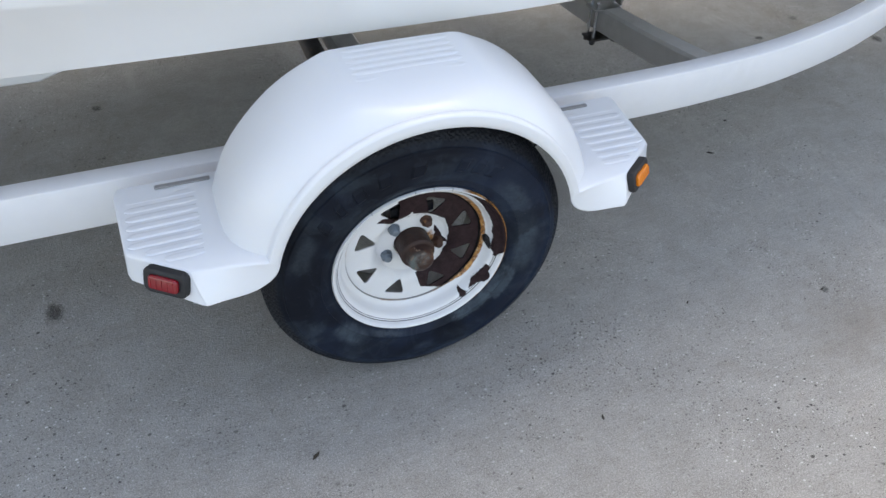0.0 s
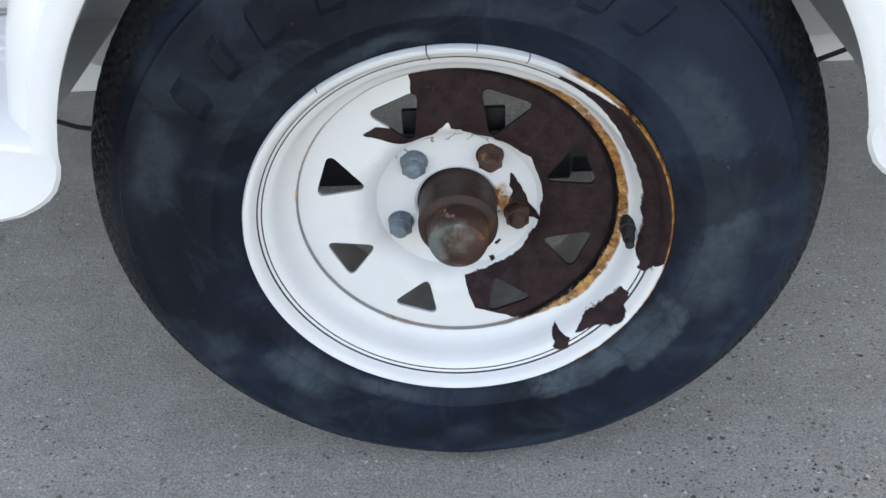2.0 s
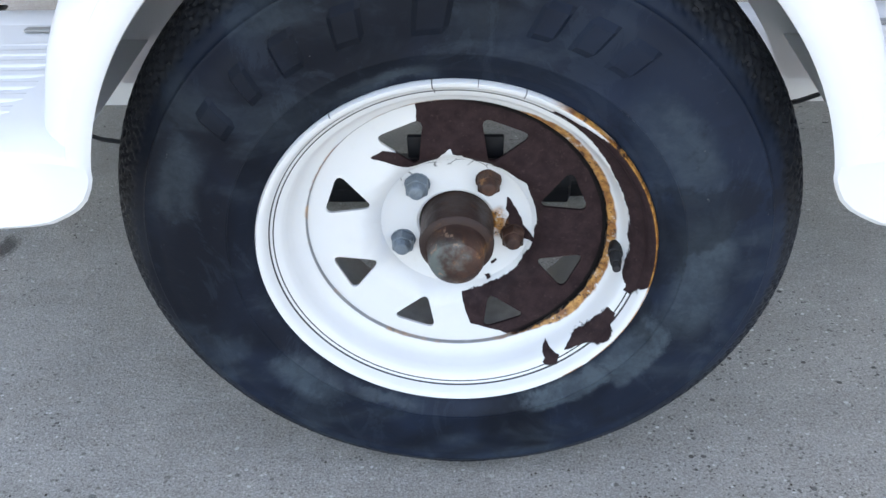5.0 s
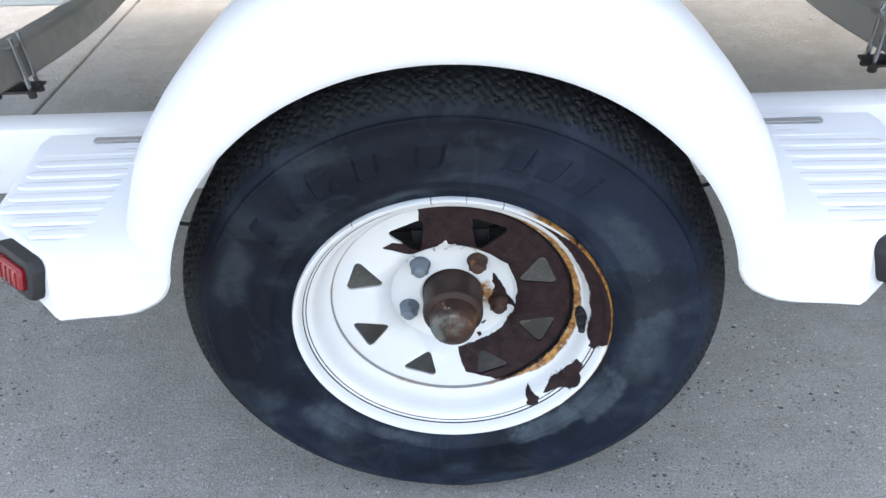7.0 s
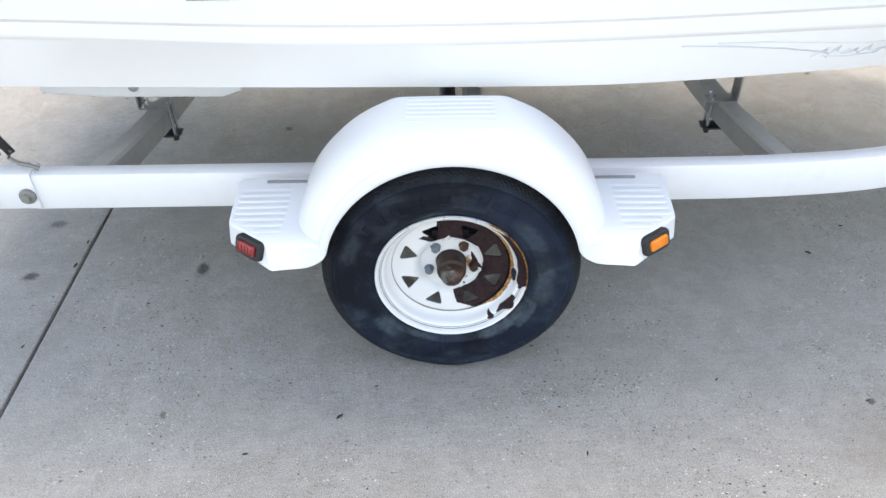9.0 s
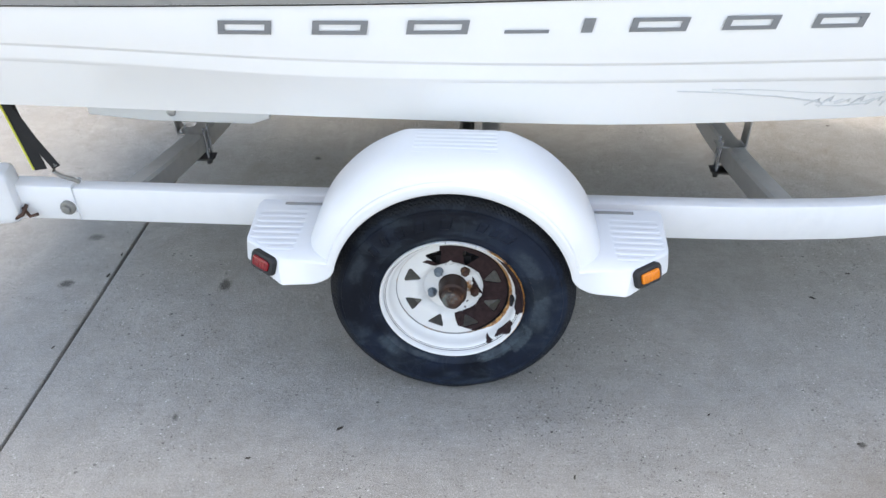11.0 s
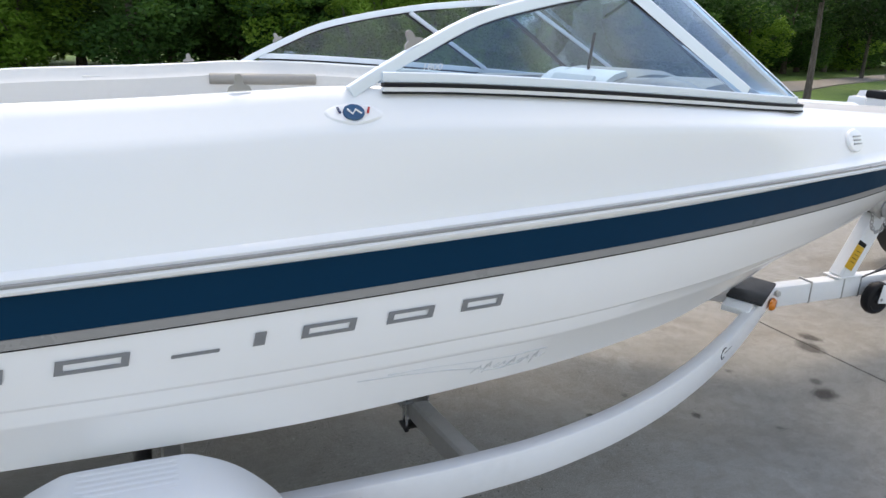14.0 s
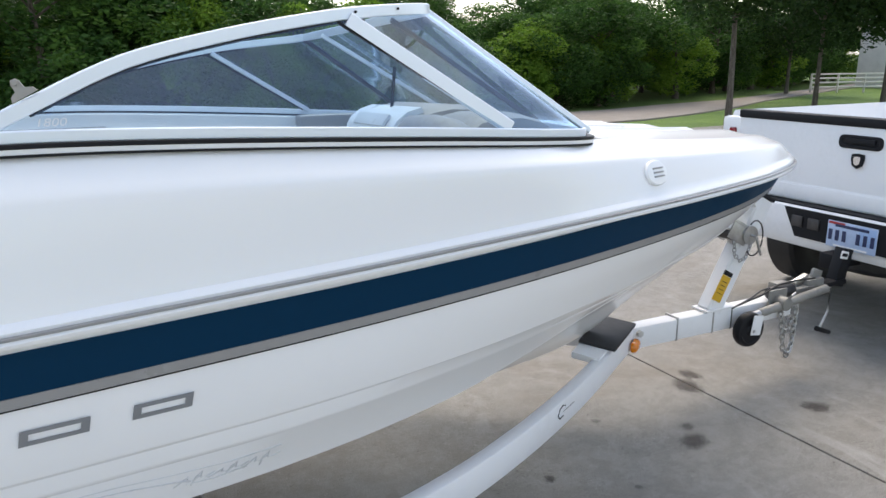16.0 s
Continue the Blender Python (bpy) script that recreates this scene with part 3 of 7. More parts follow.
def rod(p0, p1, r, r1=None, seg=14, bm=None, bevel=0.0):
    """A round bar from p0 to p1."""
    p0, p1 = Vector(p0), Vector(p1)
    bm2 = bmesh.new()
    bmesh.ops.create_cone(bm2, cap_ends=True, segments=seg, radius1=r, radius2=r if r1 is None else r1, depth=(p1 - p0).length)
    if bevel:
        caps = [e for e in bm2.edges if abs(abs(e.verts[0].co.z - e.verts[1].co.z)) < 1e-6]
        bmesh.ops.bevel(bm2, geom=caps, offset=bevel, segments=2, profile=0.5, affect="EDGES")
    q = (p1 - p0).to_track_quat("Z", "Y").to_matrix().to_4x4()
    bmesh.ops.transform(bm2, verts=bm2.verts, matrix=Matrix.Translation((p0 + p1) / 2) @ q)
    return join(bm, bm2)


def loft(rings, closed=True, caps=False, bm=None):
    """Skins rings of equal length; closed: each ring goes round."""
    bm2 = bmesh.new()
    vv = [[bm2.verts.new(p) for p in ring] for ring in rings]
    n = len(rings[0])
    for a, b in zip(vv, vv[1:]):
        for i in range(n if closed else n - 1):
            j = (i + 1) % n
            bm2.faces.new((a[i], a[j], b[j], b[i]))
    if caps:
        bm2.faces.new(vv[0][::-1])
        bm2.faces.new(vv[-1])
    bmesh.ops.recalc_face_normals(bm2, faces=bm2.faces)
    return join(bm, bm2)


def sweep(points, r, seg=8, bm=None, flat=None, up=(0, 0, 1)):
    """A tube, or with flat=(w, h) a bar, along points."""
    pts = [Vector(p) for p in points]
    rings = []
    for i, p in enumerate(pts):
        t = (pts[min(i + 1, len(pts) - 1)] - pts[max(i - 1, 0)]).normalized()
        side = t.cross(Vector(up))
        side = side.normalized() if side.length > 1e-4 else Vector((1, 0, 0))
        nrm = side.cross(t).normalized()
        if flat:
            w, h = flat[0] / 2, flat[1] / 2
            c = min(w, h) * 0.25
            prof = [(-w + c, -h), (w - c, -h), (w, -h + c), (w, h - c), (w - c, h), (-w + c, h), (-w, h - c), (-w, -h + c)]
            rings.append([p + side * a + nrm * b for a, b in prof])
        else:
            rings.append([p + (side * math.cos(2 * math.pi * k / seg) + nrm * math.sin(2 * math.pi * k / seg)) * r for k in range(seg)])
    return loft(rings, True, True, bm)


def lathe_y(profile, centre, seg=96, bm=None, closed=False):
    """Turns (radius, y) round the y axis through centre; y is counted from the centre."""
    cx, cy, cz = centre
    rings = [[(cx + r * math.cos(2 * math.pi * k / seg), cy + y, cz + r * math.sin(2 * math.pi * k / seg)) for k in range(seg)] for r, y in profile]
    if closed:
        rings.append(rings[0])
    return loft(rings, True, False, bm)


def smooth_table(xs, ys):
    """A monotone curve through knots."""
    xs, ys = np.array(xs, float), np.array(ys, float)
    h, d = np.diff(xs), np.diff(ys) / np.diff(xs)
    m = np.concatenate(([d[0]], [0 if a * b <= 0 else 2 / (1 / a + 1 / b) for a, b in zip(d, d[1:])], [d[-1]]))

    def f(x):
        i = int(min(max(np.searchsorted(xs, x) - 1, 0), len(xs) - 2))
        t = (min(max(x, xs[0]), xs[-1]) - xs[i]) / h[i]
        return float((2 * t**3 - 3 * t**2 + 1) * ys[i] + (t**3 - 2 * t**2 + t) * h[i] * m[i] + (3 * t**2 - 2 * t**3) * ys[i + 1] + (t**3 - t**2) * h[i] * m[i + 1])

    return f


def polygon_plate(points, thick, bm=None):
    """A flat outline of 3D points given a thickness along its normal."""
    pts = [Vector(p) for p in points]
    nrm = Vector((0, 0, 0))
    for a, b in zip(pts, pts[1:] + pts[:1]):
        nrm += a.cross(b)
    nrm.normalize()
    bm2 = bmesh.new()
    top = [bm2.verts.new(p + nrm * thick / 2) for p in pts]
    bot = [bm2.verts.new(p - nrm * thick / 2) for p in pts]
    bm2.faces.new(top)
    bm2.faces.new(bot[::-1])
    n = len(pts)
    for i in range(n):
        bm2.faces.new((top[i], bot[i], bot[(i + 1) % n], top[(i + 1) % n]))
    bmesh.ops.recalc_face_normals(bm2, faces=bm2.faces)
    return join(bm, bm2)


# ---- ground, slabs, path, grass ----
def structure(name, bm, material, label, smooth=False):
    ob = part(name, bm, material, None, "", None, smooth)
    return tagged(ob, label, name.split("_")[0], "", "structure")


_b = bmesh.new()
bmesh.ops.create_grid(_b, x_segments=40, y_segments=40, size=1500)
bmesh.ops.translate(_b, verts=_b.verts, vec=(0, 0, -0.06))
structure("ground", _b, "grass", "grassy ground that runs on to the horizon")

SLAB = 4.525
pavement = thing("pavement", "pale grey concrete lot of large slabs with dark joints", "pavement", "", "structure")
part("joint_bed", box((9.0, -3.1, -0.05), (49.5, 30.6, 0.06)), "joint", pavement, "dark joint filler")
part("joint_bed", box((-1.7, 13.3, -0.05), (28.1, 2.1, 0.06)), "joint", pavement, "dark joint filler")
# rows behind y = -6.8 are unseen, added to lighten the deck's reflections
for _i in range(-3, 7):
    for _y0, _y1 in ((-18.2, -12.5), (-12.5, -6.8), (-6.8, -1.1), (-1.1, 4.6), (4.6, 9.6), (9.6, 14.4)):
        _x0 = -0.875 + SLAB * _i
        if _y1 > 14 and _i > 2:                      # the lawn comes further forward here
            _y1 = 12.1
        part("concrete_slab", box((_x0 + SLAB / 2, (_y0 + _y1) / 2, -0.04), (SLAB - 0.010, _y1 - _y0 - 0.010, 0.08), 0.006), "concrete", pavement, smooth=False)
pavement.rotation_euler = (0, 0, radians(2.6))       # the joints run a little askew of the boat
pavement.location = Vector((-0.875, 1.5, 0)) - Matrix.Rotation(radians(2.6), 3, "Z") @ Vector((-0.875, 1.5, 0))
_b = bmesh.new()
_pts = [(-60, 15.4, 3.4), (8, 15.4, 3.4), (12.5, 15.1, 3.4), (14.5, 15.4, 3.2), (16.7, 16.1, 2.7), (20, 17.5, 2.4), (23.6, 19.5, 1.3), (28.6, 21.75, 1.2), (36, 25, 1.2), (48, 30, 1.2)]
_rings = [[(x, y, -0.02), (x - 0.4 * w, y + w, -0.02), (x - 0.4 * w, y + w, -0.09), (x, y, -0.09)] for x, y, w in _pts]
structure("path", loft(_rings, True, True), "path", "pale pinkish concrete path beside the grass")


# ---- woodland and street trees ----
def leaf_cloud(seed, clumps, leaf, per):
    """Leaf blades scattered through clumps (x, y, z, radius): verts and quads."""
    rng = np.random.default_rng(seed)
    vs, fs = [], []
    for cx, cy, cz, cr in clumps:
        n = max(int(per * cr * cr), 12)
        d = rng.normal(size=(n, 3))
        d /= np.linalg.norm(d, axis=1)[:, None]
        rad = cr * rng.uniform(0.45, 1.08, n) ** 0.6
        c = np.stack([cx + d[:, 0] * rad, cy + d[:, 1] * rad, cz + d[:, 2] * rad * 0.8], 1)
        a = rng.normal(size=(n, 3)) * (1, 1, 0.6)
        a /= np.linalg.norm(a, axis=1)[:, None]
        b = np.cross(a, rng.normal(size=(n, 3)))
        b /= np.linalg.norm(b, axis=1)[:, None]
        s = leaf * rng.uniform(0.6, 1.3, n)[:, None]
        q = np.stack([c - a * s, c + b * s * 0.5, c + a * s, c - b * s * 0.5], 1).reshape(-1, 3)
        base = len(vs)
        vs.extend(map(tuple, q))
        fs.extend((base + 4 * k, base + 4 * k + 1, base + 4 * k + 2, base + 4 * k + 3) for k in range(n))
    return vs, fs


def tree(name, label, seed, height, spread, bare, leaf, leaves, per, group, clump_count=26, trunk_r=0.11):
    """A tapered trunk with limbs and a crown of leaf clumps; bare: the clear stem's height."""
    rng = np.random.default_rng(seed)
    ob = thing(name, label, "tree", group)
    bm = None
    bend = rng.normal(size=2) * 0.12
    pts = [(bend[0] * t * t * height * 0.3, bend[1] * t * t * height * 0.3, height * 0.8 * t) for t in (0, 0.12, 0.3, 0.55, 0.8, 1)]
    rings = [[(x + trunk_r * w * math.cos(k * math.pi / 5), y + trunk_r * w * math.sin(k * math.pi / 5), z) for k in range(10)] for (x, y, z), w in zip(pts, (1.35, 1.0, 0.85, 0.6, 0.35, 0.12))]
    bm = loft(rings, True, True)
    clumps = []
    for k in range(clump_count):
        ang, t = rng.uniform(0, 2 * math.pi), rng.uniform(0, 1)
        z = bare + (height - bare) * 0.92 * t ** 0.85
        out = spread * math.sin(math.pi * (0.18 + 0.74 * t)) * rng.uniform(0.25, 1.0)
        cr = spread * rng.uniform(0.22, 0.42)
        c = (out * math.cos(ang), out * math.sin(ang), z)
        clumps.append((*c, cr))
        if k % 3 == 0:
            z0 = max(bare * 0.85, z - 0.5 * out - 0.3)
            if z0 < height * 0.78:
                bm = rod((bend[0] * 0.2, bend[1] * 0.2, z0), (c[0] * 0.9, c[1] * 0.9, z), trunk_r * 0.32, trunk_r * 0.08, 6, bm)
    part("trunk", bm, "bark", ob)
    vs, fs = leaf_cloud(seed + 50, clumps, leaf, per)
    me = bpy.data.meshes.new("crown")
    me.from_pydata(vs, [], fs)
    me.materials.append(M[leaves])
    crown = new("crown", me)
    crown.parent = ob
    return ob


_kinds = [
    tree("woodland_tree", "dense dark green woodland tree behind the path", 1, 5.2, 1.9, 0.5, 0.070, "leaf", 980, "woodland edge", 34),
    tree("woodland_tree", "dense dark green woodland tree behind the path", 2, 4.6, 2.1, 0.3, 0.068, "leaf", 980, "woodland edge", 34),
    tree("woodland_tree", "bushy pale green young tree at the wood's edge", 3, 3.9, 1.7, 0.2, 0.068, "leaf_light", 980, "woodland edge", 34),
    tree("woodland_tree", "dense dark green woodland tree behind the path", 4, 6.0, 2.2, 0.6, 0.074, "leaf", 980, "woodland edge", 34),
]
_rng = np.random.default_rng(11)
_used = set()
_k = 0
for _row, (_dy, _step) in enumerate(((0.0, 2.3), (2.4, 2.5), (5.2, 2.8))):
    _x = -26.0 + _row * 1.1
    while _x < 46:
        _y = 21.3 + _dy + max(_x - 17, 0) * 0.42 + _rng.uniform(-0.7, 0.7)
        _low = 0.86 if _x < 5.5 else 0.70 if _x < 17.5 else 0.76
        _s = _low * _rng.uniform(0.86, 1.18)
        _c = 2 if _rng.uniform() < 0.16 and _row < 2 else int(_rng.choice([0, 1, 3]))
        _m = pose(_x + _rng.uniform(-0.5, 0.5), _y, -0.06, 0, 0, _rng.uniform(0, 360)) @ Matrix.Diagonal((_s * 1.35, _s * 1.35, _s, 1))
        if _c in _used:
            _t = copy_thing(_kinds[_c], _m)
            _t.matrix_basis = _m
        else:
            _kinds[_c].matrix_basis = _m
            _used.add(_c)
        _x += _step * _rng.uniform(0.75, 1.2)

for _x, _y, _s in ((6.3, 19.3, 0.78), (8.3, 19.6, 0.84), (3.6, 20.9, 0.85), (13.8, 20.0, 0.46), (7.6, 18.7, 0.72), (9.9, 18.9, 0.66), (5.4, 18.8, 0.62), (17.5, 21.0, 0.62)):
    copy_thing(_kinds[2], pose(_x, _y, -0.06, 0, 0, _x * 40)).matrix_basis = pose(_x, _y, -0.06, 0, 0, _x * 40) @ Matrix.Diagonal((_s, _s, _s, 1))

for _seed, (_x, _y), _h, _sp, _bare in ((21, (14.85, 12.9), 7.2, 2.4, 2.9), (22, (22.5, 16.5), 8.0, 3.9, 2.3), (23, (24.6, 15.6), 7.5, 3.8, 2.5), (24, (28.5, 22.6), 6.0, 2.6, 2.0)):
    _t = tree("street_tree", "slender dark-barked tree with a high leafy crown on the grass", _seed, _h, _sp, _bare, 0.075, "leaf_oak", 600, "trees on the grass", 46, 0.075)
    _t.location = (_x, _y, -0.06)

# white rail fence and the corner of a pale building, far off
fence = thing("rail_fence", "white metal rail fence beside the far path", "fence")
for _i in range(5):
    _t = _i / 4
    part("post", box((30.4 + 5.0 * _t, 22.9 - 1.6 * _t, 0.36), (0.07, 0.07, 0.87), 0.01), "wall", fence)
for _z in (0.20, 0.40, 0.59, 0.77):
    part("rail", sweep([(30.4, 22.9, _z), (35.4, 21.3, _z)], 0.035), "wall", fence)
_w = structure("wall", box((41.2, 22.6, 3.0), (8.0, 6.0, 6.1), 0.02), "wall", "pale rendered wall of a building beyond the fence")


# ---- the boat trailer ----
trailer = thing("boat_trailer", "white painted single-axle boat trailer with moulded fenders and a rusty wheel", "trailer")
WX, WZ, WY = 0.273, 0.306, 1.150            # wheel centre and the plane of the rim's outer edge
FAR = 2 * 2.38                              # mirror the far side about the centre line


def tube_rail(line, z0, z1, width, bm=None):
    """A rounded box rail whose outer face follows line (x, y) and whose width goes to +y."""
    rings = []
    c = 0.009
    for i, (x, y) in enumerate(line):
        a, b = line[max(i - 1, 0)], line[min(i + 1, len(line) - 1)]
        t = Vector((b[0] - a[0], b[1] - a[1], 0)).normalized()
        n = Vector((-t.y, t.x, 0))
        p = Vector((x, y, 0))
        prof = [(0, z0 + c), (c * 0.3, z0 + c * 0.3), (c, z0), (width - c, z0), (width - c * 0.3, z0 + c * 0.3), (width, z0 + c), (width, z1 - c), (width - c * 0.3, z1 - c * 0.3), (width - c, z1), (c, z1), (c * 0.3, z1 - c * 0.3), (0, z1 - c)]
        rings.append([p + n * u + Vector((0, 0, w)) for u, w in prof])
    return loft(rings, True, True, bm)


_rail_y = smooth_table([-1.75, 0.7, 1.0, 1.3, 1.6, 1.9, 2.2, 2.5, 2.75, 3.0, 3.14], [1.45, 1.45, 1.452, 1.470, 1.528, 1.626, 1.763, 1.928, 2.085, 2.255, 2.35])
_near = [(-0.83, 1.45), (-0.2, 1.45), (0.4, 1.45)] + [(x, _rail_y(x)) for x in np.linspace(0.7, 3.14, 32)]
part("side_rail", tube_rail(_near, 0.316, 0.425, 0.052), "frame", trailer)
part("side_rail", tube_rail([(x, FAR - y - 0.052) for x, y in _near], 0.316, 0.425, 0.052), "frame", trailer)
# rear sleeves that slide over the rails
for _y in (1.443, FAR - 1.443 - 0.064):
    part("rear_sleeve", tube_rail([(-1.12, _y), (-0.814, _y)], 0.322, 0.433, 0.064), "frame", trailer)
    _b = rod((-0.836, _y - 0.012 if _y < 2 else _y + 0.058, 0.368), (-0.836, _y + 0.01 if _y < 2 else _y + 0.078, 0.368), 0.0215, None, 16, None, 0.004)
    _b = rod((-0.836, _y - 0.022 if _y < 2 else _y + 0.07, 0.368), (-0.836, _y if _y < 2 else _y + 0.09, 0.368), 0.013, None, 6, _b, 0.002)
    part("bolt", _b, "dirty_zinc", trailer, "dull grey bolt head")
# rear corner plate with its tie-down hook
part("rear_corner", box((-1.045, 1.440, 0.405), (0.14, 0.10, 0.165), 0.034, pose(0, 0, 0, 0, 0, 14), None, 4), "frame", trailer)
_b = sweep([(-0.955, 1.436, 0.376), (-0.96, 1.414, 0.356), (-0.985, 1.412, 0.342), (-1.002, 1.42, 0.356), (-0.998, 1.43, 0.376)], 0.0055)
_b = sweep([(-0.97, 1.436, 0.364), (-0.945, 1.42, 0.346), (-0.925, 1.43, 0.349)], 0.005, bm=_b)
part("tie_down_hook", _b, "rust", trailer, "rusty bent tie-down hook")

# cross members that dip towards the middle
for _x, _n in ((-0.662, "cross_member"), (1.168, "cross_member"), (0.36, "cross_member")):
    _line = []
    for _y in np.linspace(1.50, FAR - 1.50, 21):
        _u = (_y - 2.38) / 0.88
        _line.append((_x, float(_y), 0.283 + 0.098 * min(1.0, abs(_u) ** 1.6)))
    part(_n, sweep(_line, 0, 8, None, (0.064, 0.076)), "galv", trailer, "dull grey galvanised cross member")


def bunk_bracket(x, y, z):
    """An L bracket held on a cross member by a U bolt, carrying the bunk."""
    s = -1 if y < 2.38 else 1
    e = -0.044 if x < 0 else 0.044
    b = box((x - 0.008, y + 0.025, z + 0.098), (0.092, 0.055, 0.006), 0.0015)
    b = box((x - 0.008 + e, y + 0.025, z + 0.188), (0.006, 0.055, 0.166), 0.0015, None, b)
    br = part("bunk_bracket", b, "steel", trailer, "bare steel bunk bracket")
    for d in (-0.0385, 0.0385):
        for v in (0.006, 0.040):
            part("u_bolt", rod((x + d, y + v, z - 0.008), (x + d, y + v, z + 0.118), 0.005), "chrome", br)
            part("nut", rod((x + d, y + v, z - 0.013), (x + d, y + v, z - 0.002), 0.009, None, 6), "dark_steel", br)
    part("clamp_plate", box((x, y + 0.022, z + 0.003), (0.105, 0.056, 0.006), 0.0015), "dark_steel", br)
    part("bolt", rod((x + e - 0.012, y + 0.012, z + 0.222), (x + e + 0.012, y + 0.012, z + 0.222), 0.012, None, 6), "chrome", br)


for _x in (-0.662, 1.160):
    bunk_bracket(_x, 1.955, 0.252)
    bunk_bracket(_x, FAR - 1.955 - 0.05, 0.252)
for _y in (2.02, FAR - 2.02):
    part("bunk", box((0.2, _y, 0.53), (2.9, 0.09, 0.045), 0.012, pose(0, 0, 0, 0, -0.8, 0)), "carpet", trailer, "bunk board covered in dark grey carpet")
for _y in (1.75, FAR - 1.75):
    part("stern_bunk", loft([[(x, _y + w, z) for w, z in ((-0.035, lo + 0.004), (-0.031, lo), (0.031, lo), (0.035, lo + 0.004), (0.035, 0.568), (-0.035, 0.568))] for x, lo in ((-0.86, 0.528), (-0.68, 0.512), (-0.36, 0.508), (-0.305, 0.526))], True, True), "frame", trailer, "short pale bunk board under the stern")
    part("bolt", rod((-0.60, _y - 0.045 if _y < 2 else _y + 0.03, 0.545), (-0.60, _y - 0.03 if _y < 2 else _y + 0.045, 0.545), 0.014, None, 8, None, 0.003), "steel", trailer)
# axle and bump stop
part("axle", rod((WX, 1.30, WZ), (WX, FAR - 1.30, WZ), 0.027, None, 16), "dark_steel", trailer, "dark steel axle")


part("wiring", sweep([(-0.22, 1.44, 0.325), (-0.19, 1.40, 0.312), (-0.16, 1.40, 0.300), (0.0, 1.41, 0.266), (0.3, 1.42, 0.255), (0.52, 1.41, 0.300), (0.637, 1.40, 0.341), (0.655, 1.40, 0.345), (0.75, 1.446, 0.352)], 0.0028, 6), "black", trailer, "black wire slung under the rail")


# ---- wheel: rim, tyre, hub, nuts ----
def rim_mesh():
    ox = (WX, WY, WZ)
    prof = [(0.1775, 0.014), (0.1805, 0.009), (0.1812, 0.003), (0.1795, 0.0), (0.1765, 0.0005), (0.1735, 0.004), (0.1722, 0.009), (0.1705, 0.0125), (0.1660, 0.0150), (0.1625, 0.0165), (0.1600, 0.0195), (0.1575, 0.027), (0.1548, 0.0355), (0.1515, 0.0415), (0.1470, 0.0445), (0.1440, 0.0462), (0.1432, 0.0470), (0.1425, 0.0502)]
    bm = lathe_y(prof, ox, 144)
    # the disc: eight sectors with rounded triangular holes
    def yface(r):
        return 0.0502 + 0.0174 * min(max((0.0885 - r) / 0.0145, 0), 1) ** 1.3
    for s in range(8):
        mid = radians(23.3 + 45 * s)
        cr = 0.1095
        # rounded triangle outline about the hole's centre, local u outward, v along the turn
        tri = [(-0.0275, 0.0), (0.0155, 0.0245), (0.0155, -0.0245)]
        hole = []
        rad = 0.0048
        for i in range(3):
            p, a, b = Vector(tri[i]), Vector(tri[i - 1]), Vector(tri[(i + 1) % 3])
            da, db = (a - p).normalized(), (b - p).normalized()
            half = da.angle(db) / 2
            cen = p + (da + db).normalized() * (rad / math.sin(half))
            t0, t1 = p + da * (rad / math.tan(half)), p + db * (rad / math.tan(half))
            a0 = math.atan2((t0 - cen).y, (t0 - cen).x)
            a1 = math.atan2((t1 - cen).y, (t1 - cen).x)
            dlt = (a1 - a0 + math.pi) % (2 * math.pi) - math.pi
            for k in range(7):
                hole.append(cen + Vector((math.cos(a0 + dlt * k / 6), math.sin(a0 + dlt * k / 6))) * rad)
        # resample the outline by direction so that it pairs with the sector's edge
        n = 48
        rings = [[], [], [], []]
        for k in range(n):
            dv = Vector((math.cos(2 * math.pi * k / n), math.sin(2 * math.pi * k / n)))
            best = 0.002
            for p, q in zip(hole, hole[1:] + hole[:1]):
                e = q - p
                den = dv.x * e.y - dv.y * e.x
                if abs(den) > 1e-12:
                    t = (p.x * e.y - p.y * e.x) / den
                    u = (p.x * dv.y - p.y * dv.x) / den
                    if t > 0 and -1e-6 <= u <= 1 + 1e-6:
                        best = max(best, t)
            hp = dv * best
            lo, hi = best, 0.2
            for _ in range(40):
                t = (lo + hi) / 2
                u, v = cr + dv.x * t, dv.y * t
                r, an = math.hypot(u, v), abs(math.atan2(v, u))
                if 0.074 <= r <= 0.1425 and an <= math.pi / 8:
                    lo = t
                else:
                    hi = t
            op = dv * lo
            for rc in (0.074, 0.1425):
                for ac in (-math.pi / 8, math.pi / 8):
                    corner = Vector((rc * math.cos(ac) - cr, rc * math.sin(ac)))
                    if corner.angle(dv) < math.pi / n:
                        op = corner
            for j, f in enumerate((None, 0.0, 0.45, 1.0)):
                q = hp if j < 2 else hp.lerp(op, f)
                u, v = cr + q.x, q.y
                r, an = math.hypot(u, v), math.atan2(v, u) + mid
                y = yface(r) + (0.003 if j == 0 else 0.0)
                rings[j].append((WX + r * math.cos(an), WY + y, WZ + r * math.sin(an)))
        bm = loft(rings, True, False, bm)
    # centre, with the ledge where the nuts sit
    bm = lathe_y([(0.074, yface(0.074)), (0.069, 0.0700), (0.058, 0.0705), (0.046, 0.0710), (0.039, 0.0695), (0.0365, 0.071), (0.0360, 0.080)], ox, 72, bm)
    bmesh.ops.remove_doubles(bm, verts=bm.verts, dist=0.0002)
    bmesh.ops.recalc_face_normals(bm, faces=bm.faces)
    return bm


wheel = part("wheel", rim_mesh(), "wheel", trailer, "white steel spoke wheel with paint peeling to brown primer and rust", (WX, WY, WZ), True, 40)


